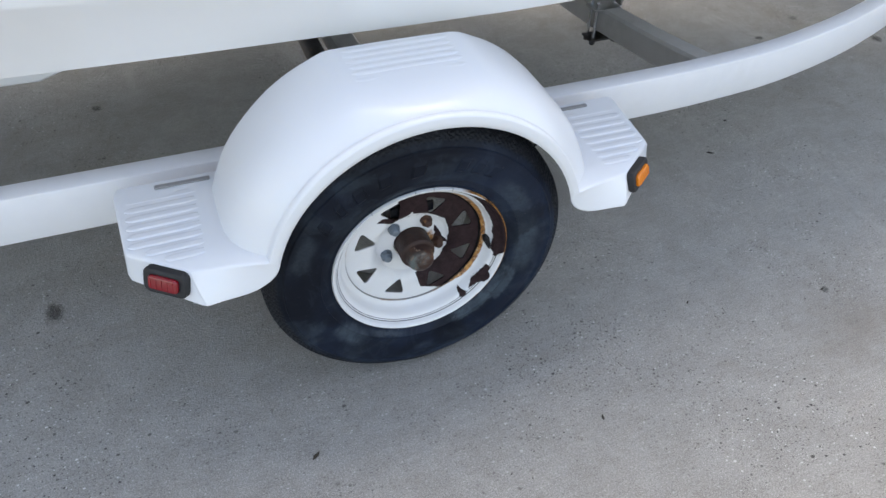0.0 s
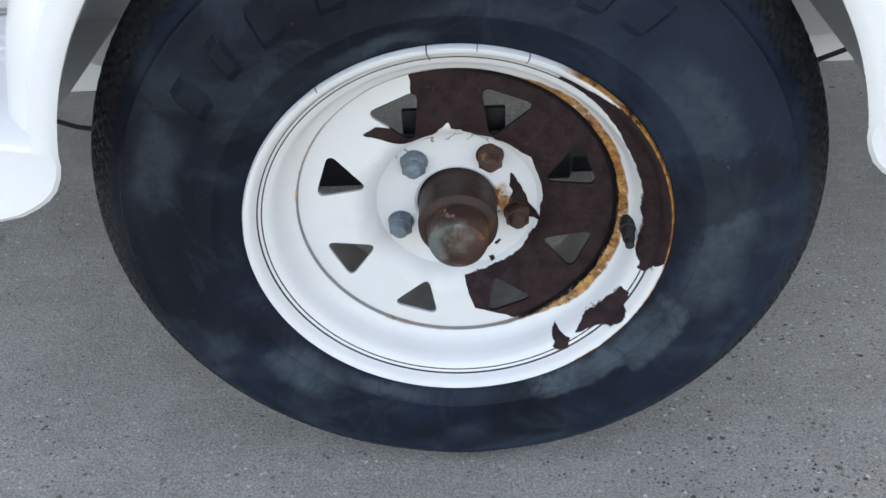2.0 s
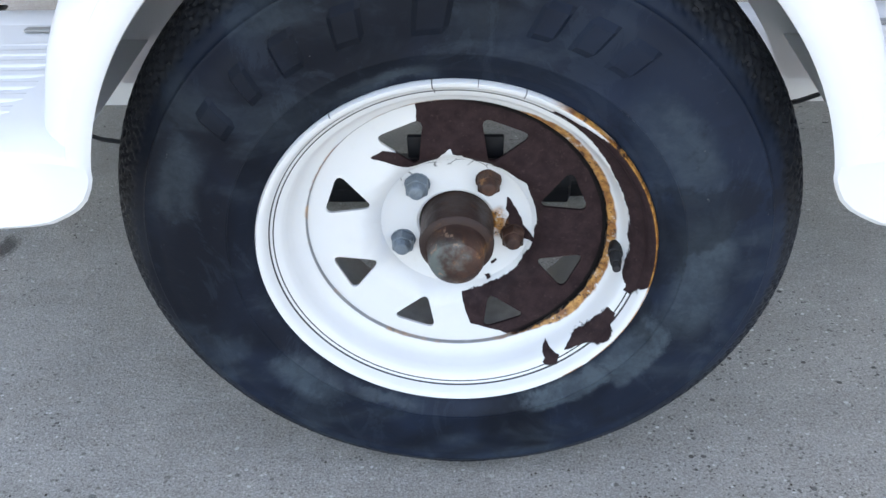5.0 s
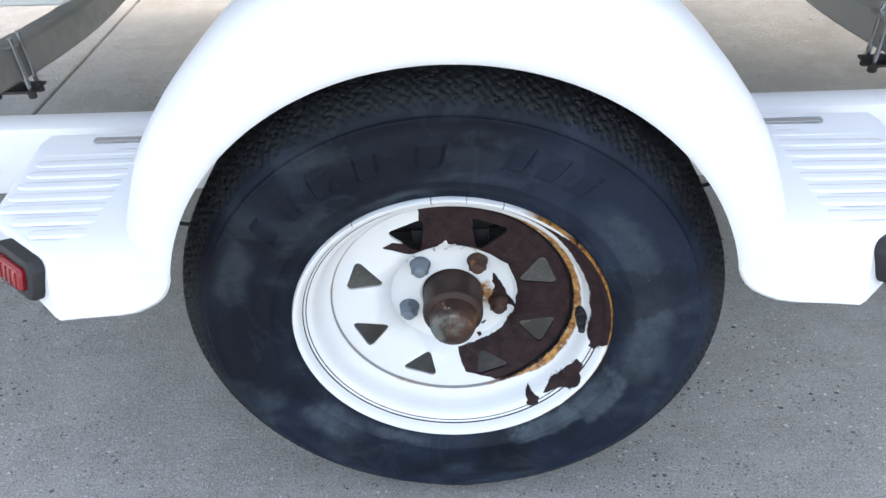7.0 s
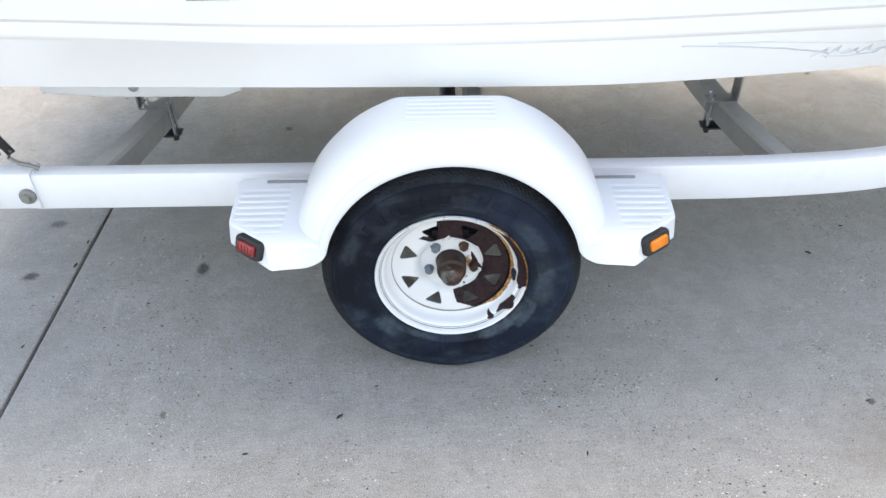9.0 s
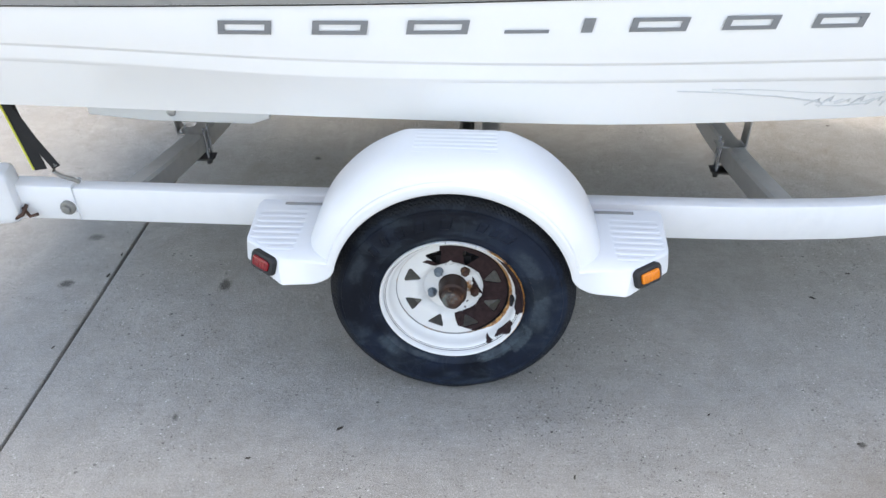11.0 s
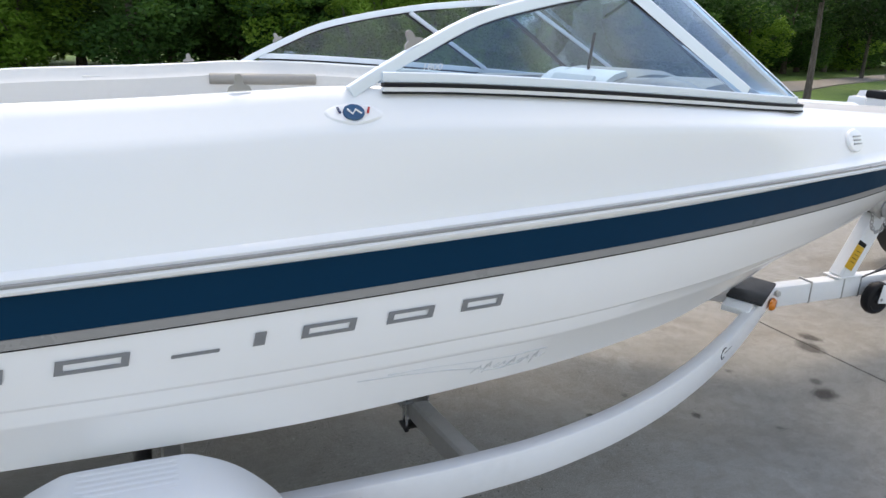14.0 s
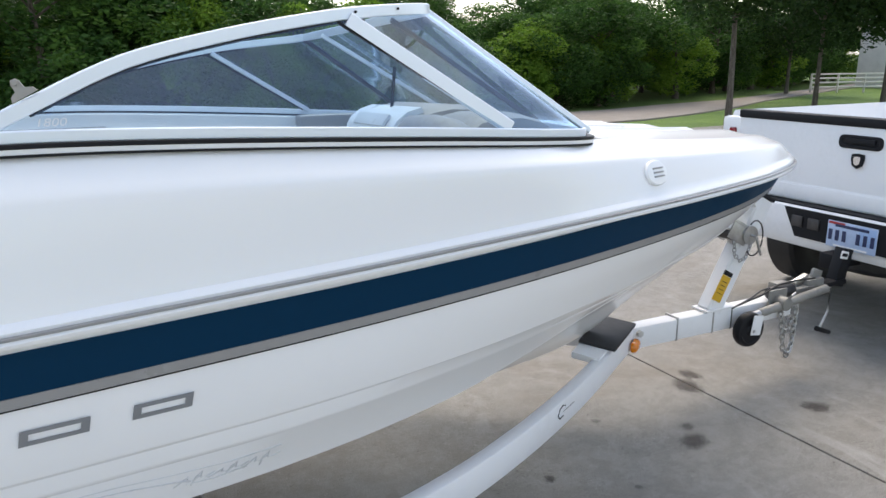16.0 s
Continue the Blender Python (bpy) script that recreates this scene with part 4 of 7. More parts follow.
part("barrel", lathe_y([(0.1425, 0.0525), (0.141, 0.062), (0.141, 0.12), (0.160, 0.135), (0.172, 0.165)], (WX, WY, WZ), 72), "barrel", wheel, "dull dusty inside of the wheel barrel", (WX, WY, WZ))


def tyre_mesh(y0, seg=960):
    """A trailer tyre with ribbed, siped shoulders; y0: its middle plane. It stands flat on the ground."""
    prof = [(0.1760, 0.0700), (0.1789, 0.0755), (0.1833, 0.0780), (0.1866, 0.0775), (0.1895, 0.0800), (0.2041, 0.0865), (0.2043, 0.0872), (0.2065, 0.0874), (0.2070, 0.0872), (0.2234, 0.0915), (0.2428, 0.0930), (0.2592, 0.0918), (0.2694, 0.0895), (0.2708, 0.0905), (0.2737, 0.0900), (0.2747, 0.0880), (0.2834, 0.0845), (0.2911, 0.0800), (0.2974, 0.0745), (0.3023, 0.0690), (0.3056, 0.0630), (0.3081, 0.0550), (0.3090, 0.0460), (0.3095, 0.0360), (0.3098, 0.0350), (0.3098, 0.0270), (0.3098, 0.0260), (0.3100, 0.0120)]
    fine = []
    for (r0, h0), (r1, h1) in zip(prof, prof[1:]):
        steps = 4 if r0 > 0.274 and h0 > 0.037 else 1
        fine += [(r0 + (r1 - r0) * q / steps, h0 + (h1 - h0) * q / steps) for q in range(steps)]
    prof = fine + prof[-1:]
    full = [(r, -h) for r, h in prof] + [(r, h) for r, h in prof[::-1]]
    rings = []
    for r, h in full:
        ring = []
        for k in range(seg):
            a = 2 * math.pi * k / seg
            rr, hh = r, h
            ah = abs(h)
            if r > 0.281 and ah > 0.03:            # shoulder blocks, cut by winding sipes
                run, across = a * 0.3, (0.09 - ah) + (r - 0.283)
                d = (run + 0.0042 * math.sin(across * 430.0) + 0.0022 * math.sin(run * 190.0)) / 0.0125 % 1.0
                e = (across + 0.0030 * math.sin(run * 520.0)) / 0.0150 % 1.0
                cut = max(0.0, 1.0 - abs(d - 0.5) / 0.17, (1.0 - abs(e - 0.5) / 0.10) * (0.2 < d < 0.8))
                cut = min(cut * 1.6, 1.0) * min((r - 0.281) / 0.008, 1)
                rr -= 0.0015 * cut
                hh -= math.copysign(0.0017 * cut, h)
            if 0.024 < ah < 0.0355 and r > 0.306:
                rr -= 0.007
            x, z = WX + rr * math.cos(a), WZ + rr * math.sin(a)
            if z < 0.012:                           # the loaded foot
                hh += math.copysign(0.006 * (0.012 - z) / 0.012, h) if ah > 0.05 else 0
                z = max(z, 0.0)
            ring.append((x, y0 + hh, z))
        rings.append(ring)
    return loft(rings, True, False)


TY = 1.233
part("tyre", tyre_mesh(TY), "tyre", wheel, "worn black trailer tyre with scuffed sidewall", (WX, TY, WZ), True, 50)

# raised sidewall lettering, as plain slanted bars round the upper sidewall
_side = smooth_table([0.176, 0.19, 0.205, 0.2245, 0.2428, 0.2593, 0.2694, 0.2835], [0.070, 0.080, 0.0865, 0.0915, 0.093, 0.0918, 0.0895, 0.0845])
for _a, _w, _r0, _r1 in ((140, 0.022, 0.224, 0.256), (130, 0.016, 0.224, 0.256), (120, 0.024, 0.224, 0.256), (108, 0.026, 0.224, 0.256), (93, 0.030, 0.220, 0.256), (73, 0.022, 0.224, 0.256), (65, 0.022, 0.224, 0.256), (57, 0.024, 0.224, 0.256)):
    _rings = []
    for _i in range(7):
        _f = _i / 6
        _row = []
        for _j in range(6):
            _r = _r0 + (_r1 - _r0) * _j / 5
            _an = radians(_a) + (0.5 - _f) * _w / 0.24 - (_r - 0.24) * 0.9
            _e = 0.0 if _i in (0, 6) or _j in (0, 5) else 0.0034
            _row.append((WX + _r * math.cos(_an), TY - _side(_r) - _e + (0.0006 if not _e else 0), WZ + _r * math.sin(_an)))
        _rings.append(_row)
    part("sidewall_mark", loft(_rings, False), "tyre_mark", wheel, "raised bar moulded in the sidewall", (WX, TY, WZ), True, 20)

# hub: bearing housing with a smaller greased cap
_hp = [(0.0, -0.0005), (0.010, -0.0003), (0.0180, 0.0012), (0.0235, 0.0048), (0.0260, 0.0105), (0.0268, 0.018), (0.0272, 0.0245), (0.0285, 0.0275), (0.0325, 0.0285), (0.0350, 0.0310), (0.0357, 0.036), (0.0352, 0.046), (0.0356, 0.060), (0.0356, 0.13), (0.029, 0.15)]
part("hub", lathe_y(_hp, (WX + 0.001, WY, WZ), 48), "hub", wheel, "rust-brown hub with a grease-stained cap", (WX, WY + 0.03, WZ))
for _k in range(5):
    _a = radians(129.4 + 72 * _k)
    _c = Vector((WX + 0.0576 * math.cos(_a), WY, WZ + 0.0576 * math.sin(_a)))
    _b = rod(_c + Vector((0, 0.077, 0)), _c + Vector((0, 0.059, 0)), 0.0122, 0.0118, 6, None, 0.0012)
    _b = rod(_c + Vector((0, 0.060, 0)), _c + Vector((0, 0.0525, 0)), 0.0102, 0.0066, 14, _b, 0.001)
    _b = rod(_c + Vector((0, 0.077, 0)), _c + Vector((0, 0.070, 0)), 0.0150, 0.0125, 16, _b)
    _grey = _k in (0, 1)
    part("lug_nut", _b, "nut" if _grey else "rust", wheel, "blue-grey lug nut" if _grey else "rusted lug nut")
_v = Vector((WX + 0.1497, WY + 0.030, WZ - 0.008))
_b = rod(_v + Vector((0.004, 0.014, 0.001)), _v + Vector((0, 0.0, 0)), 0.0078, 0.0072, 14, None, 0.001)
_b = rod(_v, _v + Vector((-0.001, -0.013, -0.001)), 0.0058, 0.0052, 14, _b, 0.001)
_b = rod(_v + Vector((-0.001, -0.013, -0.001)), _v + Vector((-0.0015, -0.021, -0.0015)), 0.0042, 0.0040, 12, _b, 0.001)
part("valve_stem", _b, "rubber", wheel, "black rubber valve stem")
# brake drum parts seen through the holes
for _x0, _x1, _hx in ((0.298, 0.317, 0.305), (0.230, 0.246, 0.2405)):
    _tab = part("mount_tab", box(((_x0 + _x1) / 2, 1.216, 0.394), (_x1 - _x0, 0.006, 0.022), 0.0015), "black", wheel, "small black mounting tab behind the wheel")
    # grey disc standing in for the round hole through the tab
    part("stud", rod((_hx, 1.214, 0.392), (_hx, 1.2095, 0.392), 0.0050, None, 14, None, 0.0008), "dirty_zinc", _tab)
# the far wheel, simpler to see: the same rim and tyre turned about
_m = Matrix.Translation((0, FAR, 0)) @ Matrix.Diagonal((1, -1, 1, 1))
_far = new("wheel", wheel.data)
_far.parent, _far.location, _far.rotation_euler = trailer, (WX, FAR - WY, WZ), (0, 0, math.pi)
tagged(_far, "white steel wheel of the far side")
_t2 = part("tyre", tyre_mesh(FAR - TY, 240), "tyre", trailer, "worn black trailer tyre")
_t2.parent = _far
_t2.matrix_parent_inverse = Matrix.LocRotScale((WX, FAR - WY, WZ), Euler((0, 0, math.pi)), None).inverted()


# ---- fender: arch with a lip, a ribbed top and a step at either end ----
FX, FZ = 0.276, 0.36


def fender_half(sign):
    """Half a fender from the crown to one end, as strips of points; sign -1: rear, +1: front."""
    lower, ridge, back = [], [], []
    arch = [radians(a) for a in np.linspace(90, 16, 28)]
    for a in arch:
        ca, sa = math.cos(a), math.sin(a)
        lower.append((0.287 * ca, 1.100, FZ + 0.287 * sa))
        ridge.append((0.303 * math.cos(a), 1.1005, FZ + 0.306 * math.sin(a)))
    # the back edge: flat crown, then falling in a long curve
    bx = smooth_table([0, 0.30, 0.42, 0.55, 0.72, 0.86, 1.0], [0.0, 0.113, 0.160, 0.211, 0.269, 0.321, 0.366])
    bz = smooth_table([0, 0.30, 0.42, 0.55, 0.72, 0.86, 1.0], [0.6895, 0.6885, 0.672, 0.644, 0.594, 0.528, 0.425])
    for i in range(28):
        back.append((bx(i / 27), 1.335, bz(i / 27)))
    return lower, ridge, back


def fender_mesh():
    bm = None
    # along the width: y, share of the way to the back edge, rise of the rolled lip
    ys = [(1.1005, 0.0, 0.0), (1.1010, 0.03, 0.001), (1.1030, 0.045, 0.0025), (1.1065, 0.055, 0.0038), (1.1105, 0.063, 0.0042), (1.1140, 0.070, 0.0034), (1.1160, 0.080, 0.0004), (1.1185, 0.11, -0.0008), (1.1210, 0.16, -0.0004), (1.1255, 0.25, 0.0), (1.138, 0.44, 0.0), (1.154, 0.64, 0.0), (1.176, 0.82, 0.0), (1.203, 0.935, 0.0), (1.236, 0.985, 0.0), (1.270, 1.0, 0.0), (1.325, 1.0, 0.0), (1.335, 0.985, 0.0)]
    for s in (-1, 1):
        lower, ridge, back = fender_half(s)
        P = lambda p: (FX + s * (p[0] - 0.009 * min(max((p[0] - 0.35) / 0.08, 0), 1)), p[1], p[2])
        strips = []
        for i in range(28):
            lo, rg, bk = lower[i], ridge[i], back[i]
            k = max(0, (i - 15) / 12)             # the flange dies out towards the step
            ring = [P((lo[0] + 0.006 * k, 1.122 - 0.012 * k, lo[2] + 0.002)), P((lo[0] + 0.003 * k, 1.112 - 0.005 * k, lo[2])), P((lo[0], 1.102, lo[2])), P((lo[0] + 0.003 * lo[0] / 0.287, 1.0995, lo[2] + 0.003)), P(((lo[0] + rg[0]) / 2, 1.099, (lo[2] + rg[2]) / 2))]
            ca, sa = rg[0] / 0.303, (rg[2] - FZ) / 0.306
            for y, w, d in ys:
                d *= 1 - k
                ring.append(P((rg[0] + (bk[0] - rg[0]) * w + d * ca, y, rg[2] + (bk[2] - rg[2]) * w + d * sa)))
            ring.append(P((bk[0], 1.340, max(bk[2] - 0.02, 0.40))))
            ring.append(P((bk[0] * 0.97, 1.340, 0.40 if bk[2] < 0.5 else bk[2] - 0.10)))
            strips.append(ring)
        bm = loft(strips, False, False, bm)
        # front face of the step: the lip runs down and out into it
        low = [(lower[-1][0], lower[-1][2]), (0.2775, 0.431), (0.2815, 0.4215), (0.2880, 0.4110), (0.2970, 0.4025), (0.3085, 0.3955), (0.3225, 0.3890), (0.340, 0.3855), (0.385, 0.3825), (0.413, 0.380)]
        upp = [(ridge[-1][0], 1.1005, ridge[-1][2]), (0.305, 1.1025, 0.4447), (0.312, 1.105, 0.4448), (0.320, 1.107, 0.4443), (0.330, 1.110, 0.4437), (0.342, 1.113, 0.4430), (0.354, 1.1165, 0.4418), (0.370, 1.1205, 0.439), (0.402, 1.129, 0.434), (0.430, 1.138, 0.431)]
        face = []
        for (lx, lz), (ux, uy, uz) in zip(low, upp):
            row = []
            for t in (0, 0.06, 0.35, 0.7, 0.92, 1.0):
                yy = 1.0995 + (uy - 1.0995) * t ** 1.5
                if t == 0:
                    yy += 0.003
                row.append(P((lx + (ux - lx) * t, yy, lz + (uz - lz) * t)))
            row.insert(0, P((lx + 0.005, 1.108, lz + 0.005)))
            if not face:                            # start on the arch's own end
                q = [Vector(v) for v in strips[-1]]
                row = [q[1], q[2], q[3], q[3].lerp(q[4], 0.6), q[4], q[4].lerp(q[5], 0.7), q[5]]
            face.append(row)
        bm = loft(face, False, False, bm)
        # chamfer that carries the lamp, outer end and step top
        top = [(0.430, 1.138, 0.431), (0.442, 1.146, 0.4315), (0.526, 1.211, 0.433), (0.529, 1.222, 0.4335), (0.538, 1.36, 0.441), (0.530, 1.378, 0.442), (0.515, 1.385, 0.442)]
        bot = [(0.413, 1.102, 0.380), (0.424, 1.108, 0.380), (0.530, 1.204, 0.383), (0.535, 1.220, 0.385), (0.543, 1.365, 0.390), (0.536, 1.385, 0.390), (0.520, 1.392, 0.390)]
        side = []
        for b, t in zip(bot, top):
            row = [P((b[0] * 0.985, b[1] + 0.02, b[2] + 0.002)), P(b)]
            for f in (0.08, 0.5, 0.9):
                row.append(P(tuple(b[j] + (t[j] - b[j]) * f for j in range(3))))
            row.append(P(t))
            side.append(row)
        bm = loft(side, False, False, bm)
        # the tread surface of the step
        edge = upp + [(0.442, 1.146, 0.4315), (0.526, 1.211, 0.433), (0.529, 1.222, 0.4335), (0.538, 1.36, 0.441)]
        rx = [0.32, 0.340, 0.346, 0.350, 0.355, 0.360, 0.366, 0.375, 0.392, 0.408, 0.42, 0.485, 0.505, 0.528]
        deck = []
        for (ex, ey, ez), x1 in zip(edge, rx):
            row = [P((ex, ey, ez)), P((ex - 0.0012 * (ex > 0.43), ey + 0.0015, ez + 0.0018)), P((ex - 0.004 * (ex > 0.43), ey + 0.005, ez + 0.0032))]
            for f in (0.2, 0.5, 0.85, 1.0):
                row.append(P((ex + (x1 - ex) * f, ey + 0.005 + (1.385 - ey - 0.005) * f, ez + 0.0032 + (0.447 - ez - 0.0032) * f)))
            deck.append(row)
        bm = loft(deck, False, False, bm)
    bmesh.ops.remove_doubles(bm, verts=bm.verts, dist=0.0006)
    bmesh.ops.recalc_face_normals(bm, faces=bm.faces)
    return bm


fender = part("fender", fender_mesh(), "fender", trailer, "glossy white moulded fender with ribbed steps", None, True, 44)


def rib(p0, p1, w, h, name="tread_rib"):
    p0, p1 = Vector(p0), Vector(p1)
    rings = []
    for t, s in ((0, 0.25), (0.03, 0.75), (0.07, 1), (0.93, 1), (0.97, 0.75), (1, 0.25)):
        p = p0.lerp(p1, t)
        rings.append([p + Vector((0, w * s * u, h * s * v - 0.002 * (v == 0))) for u, v in ((-1, 0), (-0.75, 0.35), (-0.35, 0.9), (0, 1), (0.35, 0.9), (0.75, 0.35), (1, 0))])
    return part(name, loft(rings, True, True), "fender", fender, "", None, True, 60)


for _s in (-1, 1):
    for _k in range(9):
        _y = 1.178 + 0.0235 * _k
        _in = 0.352 + 0.008 * (_k / 8)
        _out = min(0.405 + (_y - 1.138) * 1.28, 0.512)
        _z = 0.4385 + 0.0062 * (_k / 8)
        rib((FX + _s * _in, _y, _z + 0.002), (FX + _s * _out, _y, _z), 0.0088, -0.0002)
for _k in range(6):
    rib((FX - 0.098, 1.222 + 0.0195 * _k, 0.6892 if _k else 0.6872), (FX + 0.098, 1.222 + 0.0195 * _k, 0.6892 if _k else 0.6872), 0.0082, 0.0009)
_ff = new("fender", fender.data)
_ff.parent, _ff.location, _ff.rotation_euler = trailer, (2 * FX, FAR, 0), (0, 0, math.pi)
tagged(_ff, "glossy white moulded fender of the far side")


def rounded_rect(w, h, r, n=5):
    pts = []
    for cx, cy, a0 in ((w / 2 - r, h / 2 - r, 0), (-w / 2 + r, h / 2 - r, 90), (-w / 2 + r, -h / 2 + r, 180), (w / 2 - r, -h / 2 + r, 270)):
        pts += [(cx + r * math.cos(radians(a0 + 90 * k / n)), cy + r * math.sin(radians(a0 + 90 * k / n))) for k in range(n + 1)]
    return pts


def pillow(w, h, r, levels, m):
    """Stacked rounded rectangles: levels of (shrink, height), set by the matrix m (local z is out)."""
    rings = [[m @ Vector((x * (1 - 2 * s / w), y * (1 - 2 * s / h), z)) for x, y in rounded_rect(w, h, r)] for s, z in levels]
    return loft(rings, True, True)


def marker_lamp(x, y, z, s, lens):
    ang = math.degrees(math.atan2(-0.797, s * 0.604))
    out = Vector((s * 0.604, -0.797, 0.30)).normalized()
    along = Vector((0.797, s * 0.604, 0)).normalized()
    up = out.cross(along).normalized()
    if up.z < 0:
        up, along = -up, -along
    m = Matrix((( along.x, up.x, out.x, x), (along.y, up.y, out.y, y), (along.z, up.z, out.z, z), (0, 0, 0, 1)))
    b = part("marker_lamp", pillow(0.083, 0.048, 0.014, [(0.0, -0.012), (0.0, 0.005), (0.002, 0.0085), (0.008, 0.010), (0.012, 0.0085)], m), "rubber", trailer, "side marker lamp in a black rubber bezel")
    part("lens", pillow(0.056, 0.026, 0.006, [(0.0, 0.004), (0.0, 0.0125), (0.002, 0.0155), (0.006, 0.0165)], m), lens, b, ("red" if lens == "red" else "amber") + " ribbed plastic lens")
    for k in range(5):
        part("lens_rib", box(m @ Vector((-0.021 + 0.0105 * k, 0, 0.0165)), (0.002, 0.002, 0.018), 0.0005, (m.to_3x3().to_4x4()) @ pose(0, 0, 0, 90, 0, 0)), lens, b)


marker_lamp(FX - 0.461, 1.152, 0.4105, -1, "red")
marker_lamp(FX + 0.461, 1.152, 0.4105, 1, "amber")
for _s in (-1, 1):   # grey strip put in for the dark slot between step and rail
    part("fender_bracket", box((FX + _s * 0.405, 1.366, 0.4490), (0.100, 0.010, 0.003), 0.001), "grey_stripe", trailer, "grey strip standing in for the dark slot beside the step")


# ---- tongue, winch post, jack, coupler, chains ----
TN = 2.345                                   # near face of the tongue
part("tongue", tube_rail([(3.02, TN), (3.4, TN), (3.8, TN), (4.16, TN)], 0.316, 0.423, 0.076), "frame", trailer)
part("bow_pad", box((2.945, 2.29, 0.455), (0.30, 0.16, 0.016), 0.005, pose(0, 0, 0, 4, -3, 34)), "rubber", trailer, "black rubber pad on a white stop")
part("pad_block", box((2.885, 2.27, 0.431), (0.36, 0.12, 0.030), 0.006, pose(0, 0, 0, 4, -3, 34)), "frame", trailer)
_bc = Vector((3.165, TN, 0.395))
part("bolt", rod(_bc + Vector((0, -0.018, 0)), _bc, 0.017, None, 6, None, 0.003), "galv", trailer, "dull grey bolt head")
_b = pillow(0.085, 0.05, 0.022, [(0, 0), (0, 0.012), (0.006, 0.022), (0.014, 0.026)], Matrix(((0.82, 0, 0.57, 3.12), (0.57, 0, -0.82, TN - 0.02), (0, 1, 0, 0.350), (0, 0, 0, 1))))
part("side_lamp", _b, "amber", trailer, "amber side marker lamp")
# winch post leaning forward
_foot, _top = Vector((3.625, TN + 0.038, 0.421)), Vector((3.900, TN + 0.038, 0.945))
part("winch_post", sweep([_foot, _foot.lerp(_top, 0.5), _top], 0, 8, None, (0.098, 0.080), (0, 1, 0)), "frame", trailer)
part("post_cap", box(_top + Vector((0.005, 0, 0.012)), (0.104, 0.09, 0.022), 0.006, pose(0, 0, 0, 0, 25, 0)), "black", trailer, "black cap of the winch post")
_ax = (_top - _foot).normalized()
_mid = _foot + _ax * 0.12 + Vector((-0.03, 0, 0.01))
_rot = Matrix(((_ax.z, 0, _ax.x, 0), (0, 1, 0, 0), (-_ax.x, 0, _ax.z, 0), (0, 0, 0, 1)))
part("warning_label", box(_mid + Vector((0, -0.0425, 0)), (0.062, 0.002, 0.13), 0.0004, _rot), "yellow", trailer, "yellow warning label")
part("label_head", box(_mid + _ax * 0.078 + Vector((0, -0.0425, 0)), (0.062, 0.0022, 0.022), 0.0004, _rot), "black", trailer, "black heading of the warning label")
for _k in range(4):
    part("print_bar", box(_mid + _ax * (0.035 - 0.02 * _k) + Vector((0, -0.0440, 0)), (0.036, 0.001, 0.003), 0, _rot), "black", trailer, "line of small print")
for _x in (3.395, 3.62, 3.74):
    part("clamp_band", box((_x, TN + 0.038, 0.3735), (0.007, 0.083, 0.118), 0.002), "steel", trailer, "steel clamp band round the tongue")
part("base_plate", box((3.66, TN + 0.038, 0.432), (0.19, 0.10, 0.010), 0.002), "frame", trailer)
# winch: two cheek plates, drum, gear and a crank
_wc = Vector((3.735, TN + 0.036, 0.80))
winch = part("winch", box(_wc + Vector((-0.02, -0.060, 0.01)), (0.125, 0.004, 0.095), 0.001, pose(0, 0, 0, 0, 28, 0)), "steel", trailer, "zinc-plated hand winch with a looped chain")
part("cheek_plate", box(_wc + Vector((-0.02, 0.060, 0.01)), (0.125, 0.004, 0.095), 0.001, pose(0, 0, 0, 0, 28, 0)), "steel", winch)
part("cover", box(_wc + Vector((-0.025, -0.002, 0.055)), (0.13, 0.125, 0.006), 0.002, pose(0, 0, 0, 0, 28, 0)), "steel", winch)
part("winch_frame", box(_wc + Vector((-0.055, -0.012, 0.045)), (0.15, 0.085, 0.045), 0.008, pose(0, 0, 0, 0, 30, 0)), "frame", winch, "white bracket of the winch")
part("drum", rod(_wc + Vector((-0.03, -0.055, 0.0)), _wc + Vector((-0.03, 0.055, 0.0)), 0.032), "dark_steel", winch)
part("gear", rod(_wc + Vector((0.045, -0.070, -0.01)), _wc + Vector((0.045, -0.062, -0.01)), 0.045, None, 28), "steel", winch)
part("crank", sweep([_wc + Vector((0.045, -0.072, -0.01)), _wc + Vector((0.045, -0.10, -0.01)), _wc + Vector((0.07, -0.105, -0.08)), _wc + Vector((0.08, -0.105, -0.10))], 0.007), "steel", winch)
part("safety_cable", sweep([_wc + Vector((0.05 + 0.055 * math.cos(a), -0.085, -0.02 + 0.085 * math.sin(a))) for a in np.linspace(-2.4, 2.2, 20)], 0.0035), "dark_steel", winch, "loop of dark safety cable")
part("bow_strap", sweep([_wc + Vector((-0.03, 0, 0.03)), (3.72, TN + 0.036, 0.94), (3.745, TN + 0.036, 1.0)], 0, 8, None, (0.045, 0.004), (1, 0, 0)), "strap", winch)
part("keeper_roller", rod((3.80, TN - 0.02, 1.01), (3.80, TN + 0.096, 1.01), 0.038, None, 20, None, 0.006), "rubber", trailer, "black rubber bow roller")
part("roller_arm", box((3.83, TN + 0.038, 0.965), (0.045, 0.09, 0.09), 0.005, pose(0, 0, 0, 0, -20, 0)), "frame", trailer)


